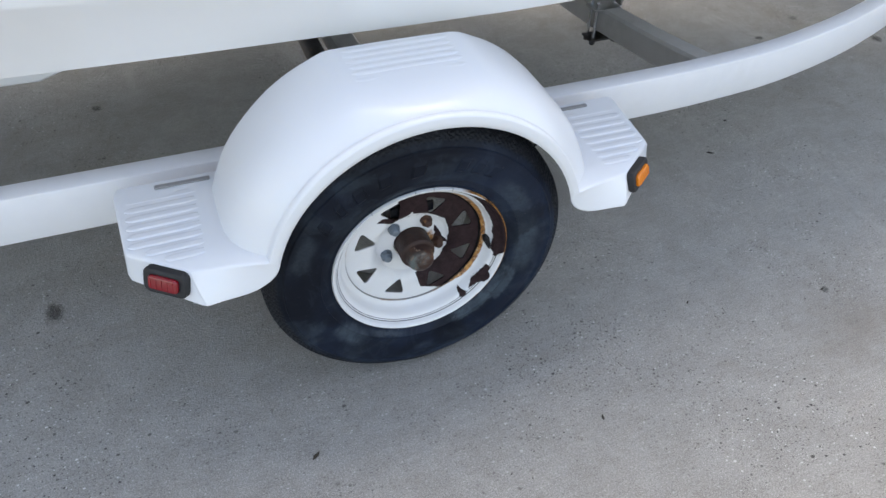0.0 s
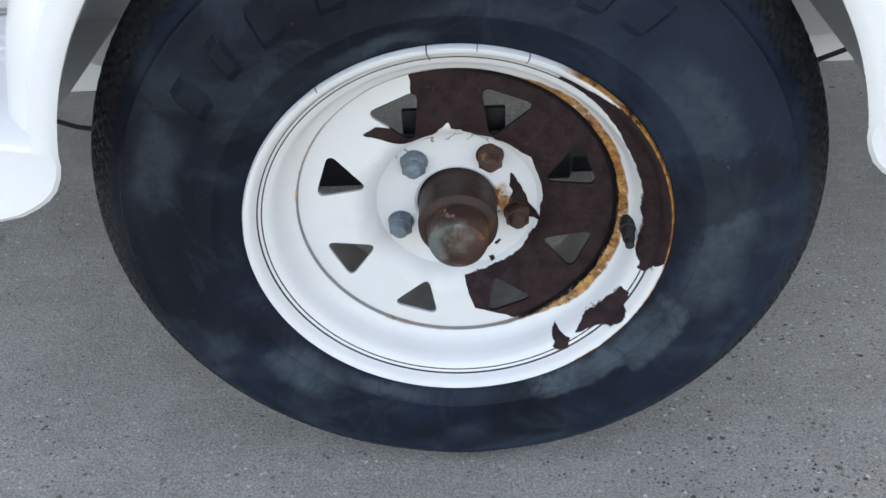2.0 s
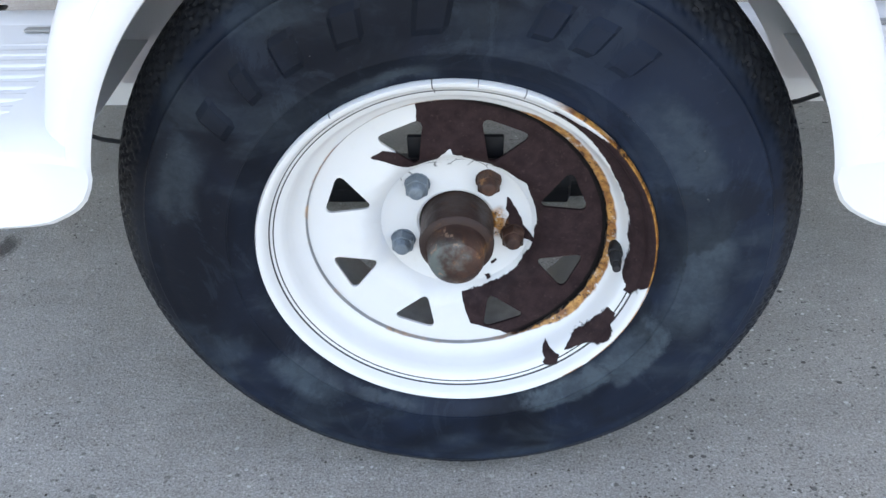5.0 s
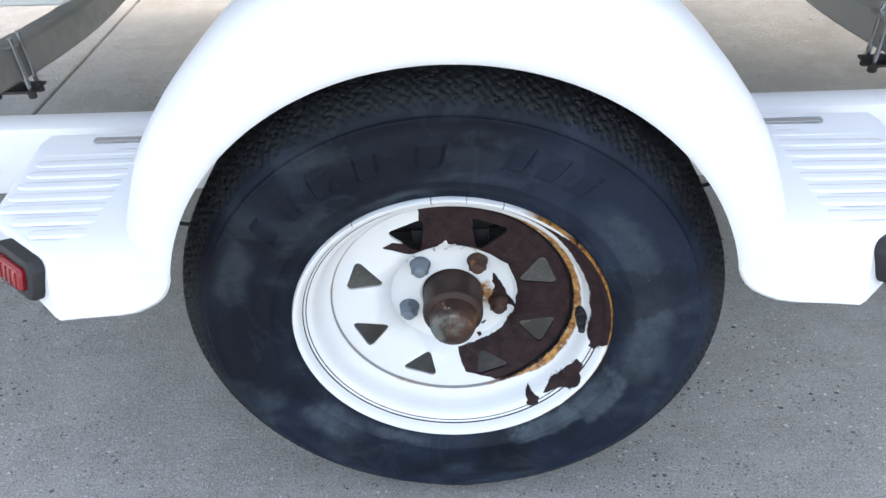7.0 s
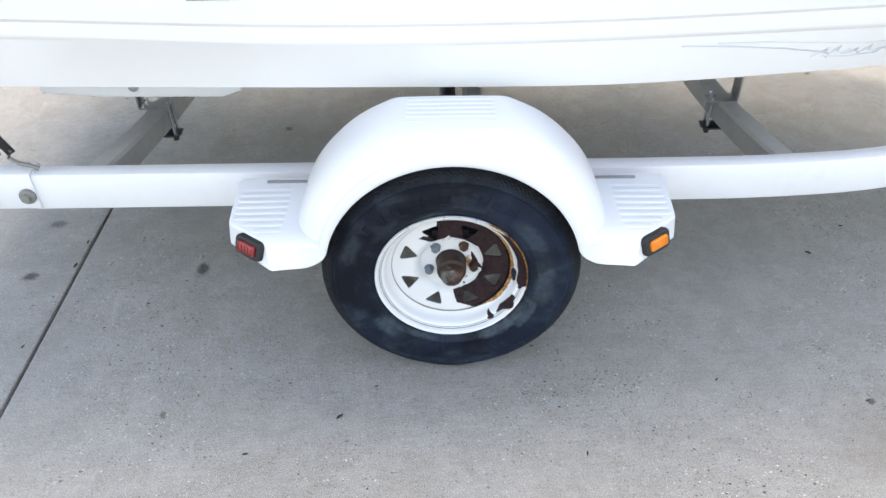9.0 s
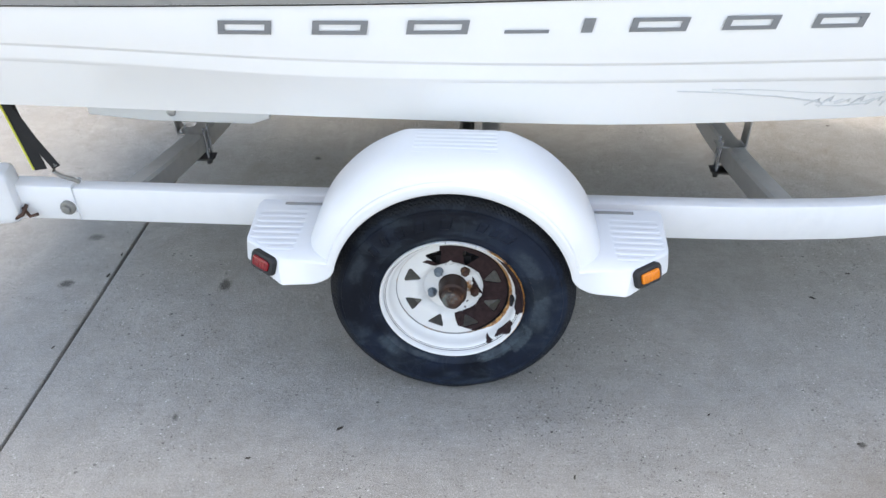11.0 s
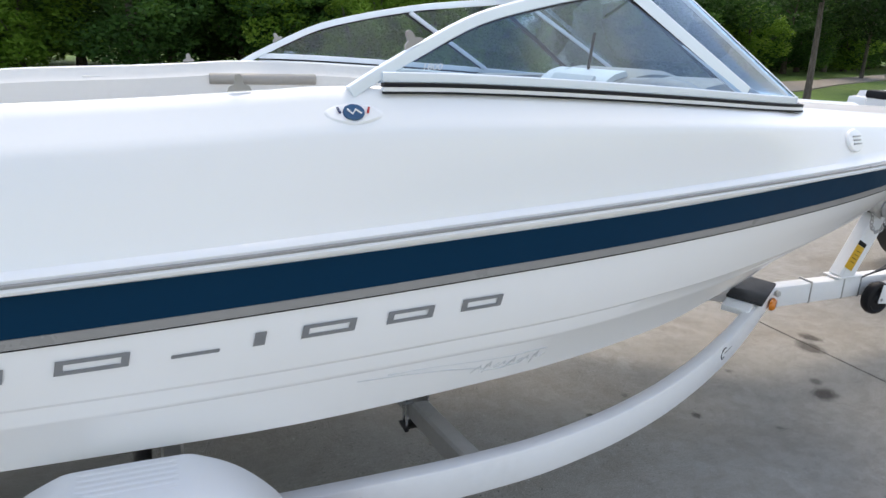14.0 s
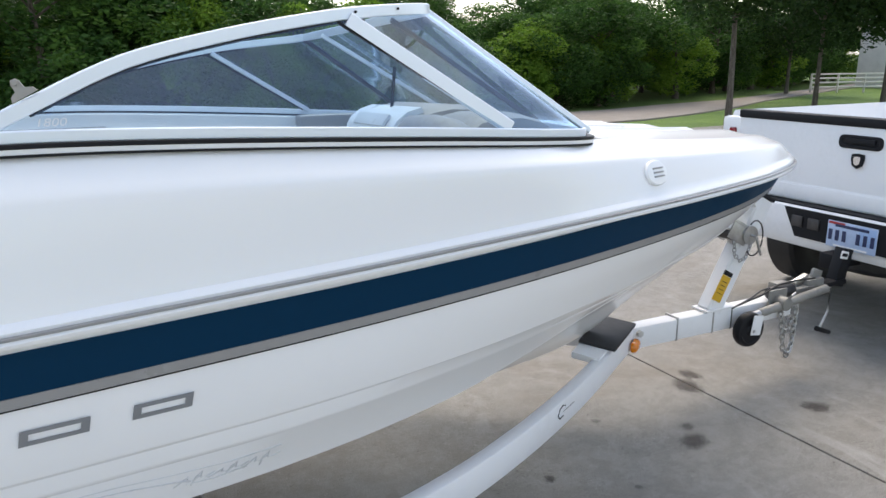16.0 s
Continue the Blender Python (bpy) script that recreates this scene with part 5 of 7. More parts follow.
def chain(points, material, parent, label, link=0.032, wire=0.0038):
    """Links along a line, each turned a quarter from the last."""
    pts = [Vector(p) for p in points]
    lens = [0.0]
    for a, b in zip(pts, pts[1:]):
        lens.append(lens[-1] + (b - a).length)
    n = int(lens[-1] / (link * 0.74))
    root = None
    bm = None
    for k in range(n):
        d = (k + 0.5) / n * lens[-1]
        i = max(j for j in range(len(lens) - 1) if lens[j] <= d)
        t = (d - lens[i]) / (lens[i + 1] - lens[i])
        p, ax = pts[i].lerp(pts[i + 1], t), (pts[i + 1] - pts[i]).normalized()
        side = ax.cross(Vector((0.3, 1, 0.2))).normalized()
        if k % 2:
            side = ax.cross(side).normalized()
        loop = [p + ax * (link * 0.5 * math.cos(a)) + side * (link * 0.32 * math.sin(a)) for a in np.linspace(0, 2 * math.pi, 11)]
        bm = sweep(loop, wire, 5, bm, None, ax.cross(side))
    return tagged(part("chain", bm, material, parent, label), kind="stuff")


chain([_wc + Vector((-0.06, -0.068, -0.02)), _wc + Vector((-0.055, -0.072, -0.09)), _wc + Vector((-0.02, -0.074, -0.125)), _wc + Vector((0.02, -0.072, -0.115)), _wc + Vector((0.05, -0.07, -0.05))], "steel", winch, "short zinc chain", 0.026, 0.003)
# swing-up jack beside the tongue, with its wheel
_jy = TN - 0.06
_jw = Vector((3.795, _jy, 0.325))
jack = part("jack", rod((3.86, _jy, 0.395), (4.33, _jy, 0.455), 0.022, None, 18, None, 0.003), "dirty_zinc", trailer, "swing-up jack laid along the tongue")
part("inner_tube", rod((3.80, _jy, 0.388), (3.88, _jy, 0.398), 0.019), "steel", jack)
part("wheel_fork", box((3.815, _jy - 0.033, 0.352), (0.065, 0.004, 0.10), 0.002, pose(0, 0, 0, 0, 8, 0)), "frame", jack, "white fork of the jack wheel")
part("jack_wheel", lathe_y([(0.0, -0.024), (0.02, -0.025), (0.03, -0.018), (0.060, -0.018), (0.066, -0.024), (0.081, -0.021), (0.087, -0.010), (0.087, 0.010), (0.081, 0.021), (0.0, 0.024)], _jw, 40), "black", jack, "black plastic jack wheel")
part("axle_bolt", rod(_jw + Vector((0, -0.036, 0)), _jw + Vector((0, 0.03, 0)), 0.009, None, 6), "steel", jack)
part("swivel_plate", box((4.02, _jy + 0.035, 0.425), (0.12, 0.012, 0.12), 0.003), "dirty_zinc", jack)
part("swivel_hub", rod((4.02, _jy - 0.03, 0.425), (4.02, _jy + 0.04, 0.425), 0.034, None, 16, None, 0.004), "dirty_zinc", jack)
part("pull_pin", sweep([(4.02, _jy - 0.03, 0.455), (4.02, _jy - 0.045, 0.475), (4.05, _jy - 0.04, 0.485)], 0.005), "steel", jack)
_c0 = Vector((4.33, _jy, 0.455))
part("crank_arm", sweep([_c0, _c0 + Vector((0.03, 0, 0.0)), _c0 + Vector((0.02, -0.01, -0.12)), _c0 + Vector((-0.035, -0.012, -0.215))], 0.006), "steel", jack)
part("crank_grip", rod(_c0 + Vector((-0.055, -0.012, -0.205)), _c0 + Vector((0.045, -0.014, -0.243)), 0.014, 0.012, 12, None, 0.003), "black", jack, "black crank grip")
# coupler and brake actuator
_b = box((4.19, TN + 0.038, 0.435), (0.26, 0.10, 0.05), 0.012)
_b = box((4.33, TN + 0.038, 0.455), (0.13, 0.085, 0.075), 0.022, None, _b)
coupler = part("coupler", _b, "dirty_zinc", trailer, "dull grey coupler over the tow ball")
part("latch_arm", box((4.36, TN + 0.03, 0.505), (0.07, 0.02, 0.05), 0.006, pose(0, 0, 0, 0, 20, 0)), "dirty_zinc", coupler)
part("reservoir", box((4.10, TN + 0.04, 0.475), (0.09, 0.06, 0.045), 0.01), "dirty_zinc", coupler)
part("latch", box((4.25, TN + 0.038, 0.485), (0.10, 0.03, 0.03), 0.006, pose(0, 0, 0, 0, -18, 0)), "steel", coupler)
part("actuator_body", rod((4.00, TN + 0.01, 0.455), (4.16, TN + 0.01, 0.455), 0.034, None, 16, None, 0.008), "dark_steel", coupler)
part("brake_line", sweep([(4.05, TN + 0.01, 0.492), (3.95, TN + 0.02, 0.475), (3.85, TN - 0.01, 0.46), (3.72, TN - 0.02, 0.432)], 0.004), "dark_steel", coupler)
part("wiring", sweep([(4.30, TN - 0.01, 0.50), (4.17, TN - 0.02, 0.512), (4.05, TN, 0.498), (3.92, TN - 0.012, 0.465), (3.75, TN - 0.01, 0.434)], 0.005), "rubber", coupler, "black wiring loom")
chain([(4.06, TN - 0.01, 0.42), (4.07, TN - 0.03, 0.27), (4.09, TN - 0.035, 0.155), (4.125, TN - 0.03, 0.115), (4.165, TN - 0.02, 0.16), (4.185, TN - 0.01, 0.30), (4.20, TN, 0.44)], "steel", trailer, "looped zinc safety chain", 0.040, 0.0052)
chain([(4.12, TN + 0.02, 0.42), (4.13, TN + 0.02, 0.30), (4.17, TN + 0.02, 0.225), (4.22, TN + 0.03, 0.32), (4.25, TN + 0.03, 0.46)], "steel", trailer, "looped zinc safety chain", 0.040, 0.0052)
# script decal on the curved rail, as plain strokes: a hooked swoosh and a wavy line
def on_rail(x, z):
    return (x, _rail_y(x) - 0.0012, z)


part("rail_decal", sweep([on_rail(2.455, 0.398), on_rail(2.435, 0.408), on_rail(2.412, 0.400), on_rail(2.402, 0.380), on_rail(2.415, 0.364), on_rail(2.44, 0.366)], 0.0022, 6), "dark_steel", trailer, "dark hooked stroke of a script decal")
part("rail_decal", sweep([on_rail(2.44 + 0.008 * k, 0.380 + 0.0035 * (k % 2)) for k in range(11)], 0.0014, 6), "grey_stripe", trailer, "thin wavy stroke of a script decal")

# ratchet strap from the stern to the trailer
strap = thing("tie_down_strap", "black webbing tie-down strap with a yellow edge and steel hook", "strap")
_sl = [(-0.955, 1.47, 0.80), (-0.925, 1.47, 0.66), (-0.895, 1.465, 0.475)]
part("webbing", sweep(_sl, 0, 8, None, (0.037, 0.004), (0, 1, 0)), "strap", strap)
part("edge_thread", sweep([(x - 0.019, y - 0.003, z) for x, y, z in _sl], 0, 8, None, (0.005, 0.004), (0, 1, 0)), "strap_edge", strap, "yellow edge thread")
part("webbing", sweep([(-0.930, 1.46, 0.69), (-0.880, 1.455, 0.57), (-0.838, 1.452, 0.49)], 0, 8, None, (0.026, 0.004), (0, 1, 0)), "strap", strap)
part("hook", sweep([(-0.838, 1.452, 0.50), (-0.850, 1.452, 0.478), (-0.832, 1.452, 0.462), (-0.805, 1.455, 0.452), (-0.79, 1.46, 0.440)], 0.006), "dirty_zinc", strap, "bent steel hook")


# ---- the boat ----
boat = thing("motor_boat", "white open-bow motor boat with a navy stripe, resting on its trailer", "boat")
BY = 2.33                                    # centre line
H_RUB = smooth_table([-1.6, -0.5, 0, 0.5, 1.14, 1.8, 2.43, 3.0, 3.4, 3.65, 3.80, 3.87], [1.07, 1.085, 1.082, 1.06, 1.005, 0.935, 0.845, 0.71, 0.55, 0.38, 0.20, 0.0])
Z_GREY = smooth_table([-1.6, -0.5, 0, 0.5, 1, 1.5, 2, 2.5, 3, 3.5, 3.87], [0.985, 0.995, 1.004, 1.015, 1.028, 1.043, 1.064, 1.092, 1.12, 1.145, 1.16])
Z_BLUE = smooth_table([-1.6, -0.5, 0, 0.5, 1, 1.5, 2, 2.5, 3, 3.5, 3.87], [1.09, 1.10, 1.114, 1.13, 1.147, 1.163, 1.182, 1.20, 1.212, 1.218, 1.216])
X_STEM = {"keel": 3.60, "chine": 3.58, "kn2": 3.64, "kn1": 3.70, "grey": 3.81, "blue": 3.845, "rub": 3.87}
Z_CHINE = smooth_table([-1.6, -0.7, 0, 0.6, 1.2, 1.5, 1.8, 2.1, 2.5, 3.0, 3.58], [0.735, 0.725, 0.712, 0.706, 0.708, 0.715, 0.732, 0.762, 0.80, 0.83, 0.845])
H_CHINE = smooth_table([-1.6, 0.5, 1.2, 1.8, 2.1, 2.5, 3.0, 3.3, 3.5, 3.58], [0.96, 0.955, 0.885, 0.765, 0.665, 0.50, 0.29, 0.155, 0.05, 0.0])
Z_KEEL = smooth_table([-1.6, 1.6, 2.2, 2.6, 2.83, 3.13, 3.4, 3.60], [0.37, 0.37, 0.39, 0.435, 0.49, 0.635, 0.75, 0.845])
Z_K2 = smooth_table([-1.6, -0.7, 0, 0.6, 1.2, 1.8, 2.4, 3.0, 3.64], [0.875, 0.862, 0.832, 0.826, 0.826, 0.846, 0.885, 0.92, 0.94])
Z_K1 = smooth_table([-1.6, -0.7, 0, 0.6, 1.2, 1.8, 2.4, 3.0, 3.70], [0.92, 0.904, 0.879, 0.872, 0.876, 0.892, 0.93, 0.97, 1.0])


def half(level, x):
    """Half the hull's width at a level; each level closes at its own place on the stem."""
    end = X_STEM[level]
    if level == "chine":
        return H_CHINE(min(x, 3.58))
    inset = {"kn2": 0.062, "kn1": 0.048, "grey": 0.028, "blue": 0.018, "rub": 0.0}[level]
    xs = x + (3.87 - end) * max((x - 1.0) / (end - 1.0), 0) ** 2
    h = H_RUB(min(xs, 3.87))
    flare = 1.0 - {"kn2": 0.50, "kn1": 0.36, "grey": 0.09, "blue": 0.03, "rub": 0.0}[level] * max((x - 1.3) / (end - 1.3), 0) ** 1.6
    return max(h - inset, 0) * flare if h > inset else 0.0


STATIONS = list(np.linspace(-1.2, 1.6, 24)) + list(np.linspace(1.7, 3.4, 30)) + [3.47, 3.53, 3.59, 3.65, 3.70, 3.74, 3.775, 3.80, 3.825, 3.845, 3.858, 3.866, 3.87]


def at_level(level, k, z_off=0.0, out=0.0):
    """Point of a level at station k, on the near side (half-width, z and x)."""
    u = (STATIONS[k] + 1.2) / (3.87 + 1.2)
    x = -1.2 + (X_STEM[level] + 1.2) * u
    z = {"kn2": Z_K2, "kn1": Z_K1, "grey": Z_GREY, "blue": Z_BLUE, "rub": Z_BLUE, "chine": Z_CHINE}.get(level, Z_KEEL)(x)
    h = 0.0 if level == "keel" else half(level, x)
    return x, (h + out if h > 0.002 else 0.0), z + z_off


def hull_ring(k):
    pts = []
    kx, _, kz = at_level("keel", k)
    cx, ch, cz = at_level("chine", k)
    def mid(t, sag):
        return (kx + (cx - kx) * t, ch * t, kz + (cz - kz) * t - sag * ch)
    pts = [(kx, 0, kz), mid(0.34, 0.0), mid(0.36, -0.012), mid(0.66, 0.0), mid(0.68, -0.012), mid(0.955, 0.0), (cx, ch, cz - 0.004), (cx, ch + (0.004 if ch else 0), cz + 0.004)]
    x2, h2, z2 = at_level("kn2", k)
    x1, h1, z1 = at_level("kn1", k)
    xg, hg, zg = at_level("grey", k)
    xb, hb, zb = at_level("blue", k)
    pts += [(x2, max(h2 - 0.010, 0), z2 - 0.010), (x2, max(h2 - 0.003, 0), z2 - 0.003), (x2, h2, z2 + 0.004), (x1, max(h1 - 0.009, 0), z1 - 0.010), (x1, max(h1 - 0.002, 0), z1 - 0.002), (x1, h1, z1 + 0.004)]
    pts += [((x1 + xg) / 2, (h1 + hg) / 2 + (0.004 if h1 else 0), (z1 + zg) / 2), (xg, hg, zg), ((xg + xb) / 2, (hg + hb) / 2, (zg + zb) / 2), (xb, hb, zb)]
    xr, hr, _ = at_level("rub", k)
    pts += [(xr, max(hr - 0.008, 0), zb + 0.001)]
    return pts


def both_sides(rings):
    """Half rings (x, half-width, z) from the keel up, mirrored into whole ones."""
    out = []
    for ring in rings:
        out.append([(x, BY + h, z) for x, h, z in ring[::-1]] + [(x, BY - h, z) for x, h, z in ring[1:]])
    return out


_rings = both_sides([hull_ring(k) for k in range(len(STATIONS))])
_b = loft(_rings, False)
_ends = loft([_rings[0], [(-1.21, BY, 0.95)] * len(_rings[0])], False)
_b = join(_b, _ends)
bmesh.ops.remove_doubles(_b, verts=_b.verts, dist=0.0004)
bmesh.ops.recalc_face_normals(_b, faces=_b.faces)
hull = part("hull", _b, "gelcoat", boat, "glossy white hull with two moulded spray knuckles", None, True, 22)


def stripe(lev_a, off_a, lev_b, off_b, out, name, mat, label):
    for s in (-1, 1):
        rings = []
        for k in range(len(STATIONS)):
            a, b = at_level(lev_a, k, off_a, out), at_level(lev_b, k, off_b, out)
            if lev_a == lev_b == "grey":      # follow the hull's slope between the two lines
                g, bl = at_level("grey", k, 0, out), at_level("blue", k, 0, out)
                fa, fb = off_a / max(bl[2] - g[2], 0.01), off_b / max(bl[2] - g[2], 0.01)
                a = tuple(g[j] + (bl[j] - g[j]) * fa for j in range(3))
                b = tuple(g[j] + (bl[j] - g[j]) * fb for j in range(3))
            rings.append([(p[0], BY + s * max(p[1], 0.0005), p[2]) for p in (a, b)])
        bm = loft(rings, False)
        bmesh.ops.solidify(bm, geom=bm.faces[:], thickness=0.0008)
        part(name, bm, mat, hull, label)


stripe("grey", 0.024, "grey", 0.108, 0.0030, "stripe", "blue", "broad navy blue stripe")
stripe("grey", 0.002, "grey", 0.0232, 0.0030, "stripe", "grey_stripe", "narrow grey stripe under the navy one")
stripe("grey", -0.0015, "grey", 0.0012, 0.0034, "pinstripe", "black", "thin black pinstripe")

# the deck moulding: rub rail, topsides, gunwale, coaming
Z_GUN = smooth_table([-1.2, -1.0, -0.7, -0.433, -0.084, 0.265, 0.5, 0.78, 1.0, 1.31, 1.80, 2.15, 2.33, 2.6, 3.0, 3.3, 3.42, 3.48, 3.56, 3.62, 3.70, 3.74], [1.22, 1.285, 1.358, 1.400, 1.430, 1.444, 1.456, 1.472, 1.470, 1.458, 1.431, 1.408, 1.398, 1.380, 1.358, 1.345, 1.336, 1.311, 1.303, 1.278, 1.262, 1.252])
H_GUN = smooth_table([-1.2, -0.456, 0, 0.5, 0.78, 1.3, 1.93, 2.33, 2.6, 3.0, 3.4, 3.60, 3.70, 3.74], [0.98, 0.968, 0.968, 0.952, 0.944, 0.907, 0.838, 0.735, 0.68, 0.58, 0.42, 0.27, 0.12, 0.0])


def deck_ring(k):
    xr, hr, _ = at_level("rub", k)
    zb = Z_BLUE(xr)
    u = (STATIONS[k] + 1.2) / (3.87 + 1.2)
    gx = -1.2 + (3.74 + 1.2) * u
    gh, gz = H_GUN(gx), Z_GUN(gx)
    lip = 0.0 if hr <= 0.001 else 1.0
    pts = [(xr, max(hr - 0.012, 0), zb + 0.0005), (xr + 0.004, hr + 0.004 * lip, zb + 0.004), (xr + 0.006, hr + 0.006 * lip, zb + 0.011), (xr + 0.004, hr + 0.003 * lip, zb + 0.017), (xr, max(hr - 0.003, 0), zb + 0.020), (xr, max(hr - 0.002, 0), zb + 0.030), (xr - 0.001, max(hr - 0.008, 0), zb + 0.038), (xr - 0.004, max(hr - 0.017, 0), zb + 0.043)]
    def mid(t, bulge):
        h0 = max(hr - 0.017, 0)
        return (xr + (gx - xr) * t, h0 + (gh - h0) * t + bulge, zb + 0.043 + (gz - zb - 0.043) * t)
    f = min(1.0, gh / 0.25)
    w = f * (1.0 + 0.3 * min(max((xr - 1.4) / 1.0, 0), 1))
    pts += [mid(t, b * w) for t, b in ((0.12, 0.004), (0.3, 0.014), (0.5, 0.023), (0.62, 0.0285), (0.69, 0.0310), (0.73, 0.0305), (0.78, 0.0250), (0.85, 0.0165), (0.93, 0.0085))] + [(gx, gh, gz)]
    w = min(gh, 0.05)
    pts += [(gx, gh - w * 0.3, gz + 0.005), (gx, gh - w * 0.8, gz + 0.006), (gx, gh - w, gz + 0.002)]
    return pts


_half = [deck_ring(k) for k in range(len(STATIONS))]
for _s in (-1, 1):
    _b = loft([[(x, BY + _s * h, z) for x, h, z in r] for r in _half], False)
    bmesh.ops.remove_doubles(_b, verts=_b.verts, dist=0.0003)
    deck = part("deck", _b, "gelcoat", boat, "white deck moulding with a rolled gunwale", None, True, 42)
# grey strip in the rub rail: the soft shadow line at its bulge, put in as colour
for _s in (-1, 1):
    _rings = []
    for _k in range(len(STATIONS)):
        _x, _h, _ = at_level("rub", _k)
        _z = Z_BLUE(_x)
        _rings.append([(_x + 0.004, BY + _s * (_h + 0.0035), _z + 0.0165), (_x + 0.008, BY + _s * (_h + 0.0060), _z + 0.0185), (_x + 0.008, BY + _s * (_h + 0.0060), _z + 0.0225), (_x + 0.002, BY + _s * (_h + 0.001), _z + 0.0245)])
    part("rub_rail_insert", loft(_rings, True, True), "grey_stripe", hull, "thin grey strip painting the shadow line of the rub rail")

# cockpit liner: inner walls and sole, cream
_rings = []
for _x in np.linspace(-1.15, 3.68, 60):
    _g, _z = max(H_GUN(_x) - 0.05, 0.0), Z_GUN(_x)
    _dep = 0.62 if _x < 2.2 else 0.62 - 0.47 * min((_x - 2.2) / 0.35, 1)
    _rings.append([(_x, BY - _g, _z + 0.002), (_x, BY - _g * 0.985, _z - 0.03), (_x, BY - max(_g - 0.035, 0), _z - 0.05), (_x, BY - max(_g - 0.06, 0), _z - _dep * 0.9), (_x, BY - max(_g - 0.10, 0), _z - _dep), (_x, BY, _z - _dep), (_x, BY + max(_g - 0.10, 0), _z - _dep), (_x, BY + max(_g - 0.06, 0), _z - _dep * 0.9), (_x, BY + max(_g - 0.035, 0), _z - 0.05), (_x, BY + _g * 0.985, _z - 0.03), (_x, BY + _g, _z + 0.002)])
liner = part("cockpit_liner", loft(_rings, False), "liner", boat, "cream moulded cockpit liner")
# stern: swim deck and seat back
part("stern_deck", box((-1.10, BY, 1.20), (0.22, 1.86, 0.06), 0.02), "gelcoat", boat)
part("stern_seat", box((-0.80, BY, 1.13), (0.34, 1.5, 0.36), 0.06), "vinyl", boat, "beige vinyl stern seat")
for _y in (BY - 0.42, BY + 0.42):
    _st = part("helm_seat", box((0.55, _y, 1.02), (0.42, 0.44, 0.14), 0.05), "vinyl", boat, "beige vinyl helm seat")
    part("seat_back", box((0.36, _y, 1.16), (0.12, 0.44, 0.30), 0.05, pose(0, 0, 0, 0, -10, 0)), "vinyl", _st)


# ---- windscreen ----
BASE = [(x, H_GUN(x) - 0.003, Z_GUN(x) + 0.025) for x in (0.86, 1.0, 1.2, 1.4, 1.6, 1.8, 1.98, 2.12, 2.24)] + [(2.315, 0.66, 1.424), (2.36, 0.52, 1.422), (2.385, 0.30, 1.424), (2.39, 0.0, 1.425)]
BASE[0] = (0.845, H_GUN(0.845) - 0.003, Z_GUN(0.845) + 0.025)
TOPL = [(0.772, 0.948, 1.466), (0.83, 0.936, 1.499), (0.93, 0.909, 1.550), (1.10, 0.868, 1.628), (1.30, 0.830, 1.680), (1.50, 0.795, 1.718), (1.62, 0.767, 1.735), (1.74, 0.722, 1.747), (1.82, 0.665, 1.754), (1.856, 0.58, 1.758), (1.875, 0.44, 1.761), (1.885, 0.25, 1.763), (1.89, 0.0, 1.764)]


def on(table, s, dz=0.0, dx=0.0):
    return [(x + dx, BY + s * h, z + dz) for x, h, z in table]


def dense(pts, n=5):
    """A smooth line through points (Catmull-Rom)."""
    p = [Vector(q) for q in pts]
    p = [p[0] * 2 - p[1]] + p + [p[-1] * 2 - p[-2]]
    out = []
    for i in range(1, len(p) - 2):
        for k in range(n):
            t = k / n
            out.append(0.5 * ((2 * p[i]) + (p[i + 1] - p[i - 1]) * t + (2 * p[i - 1] - 5 * p[i] + 4 * p[i + 1] - p[i + 2]) * t * t + (3 * p[i] - p[i - 1] - 3 * p[i + 1] + p[i + 2]) * t ** 3))
    return out + [p[-2]]


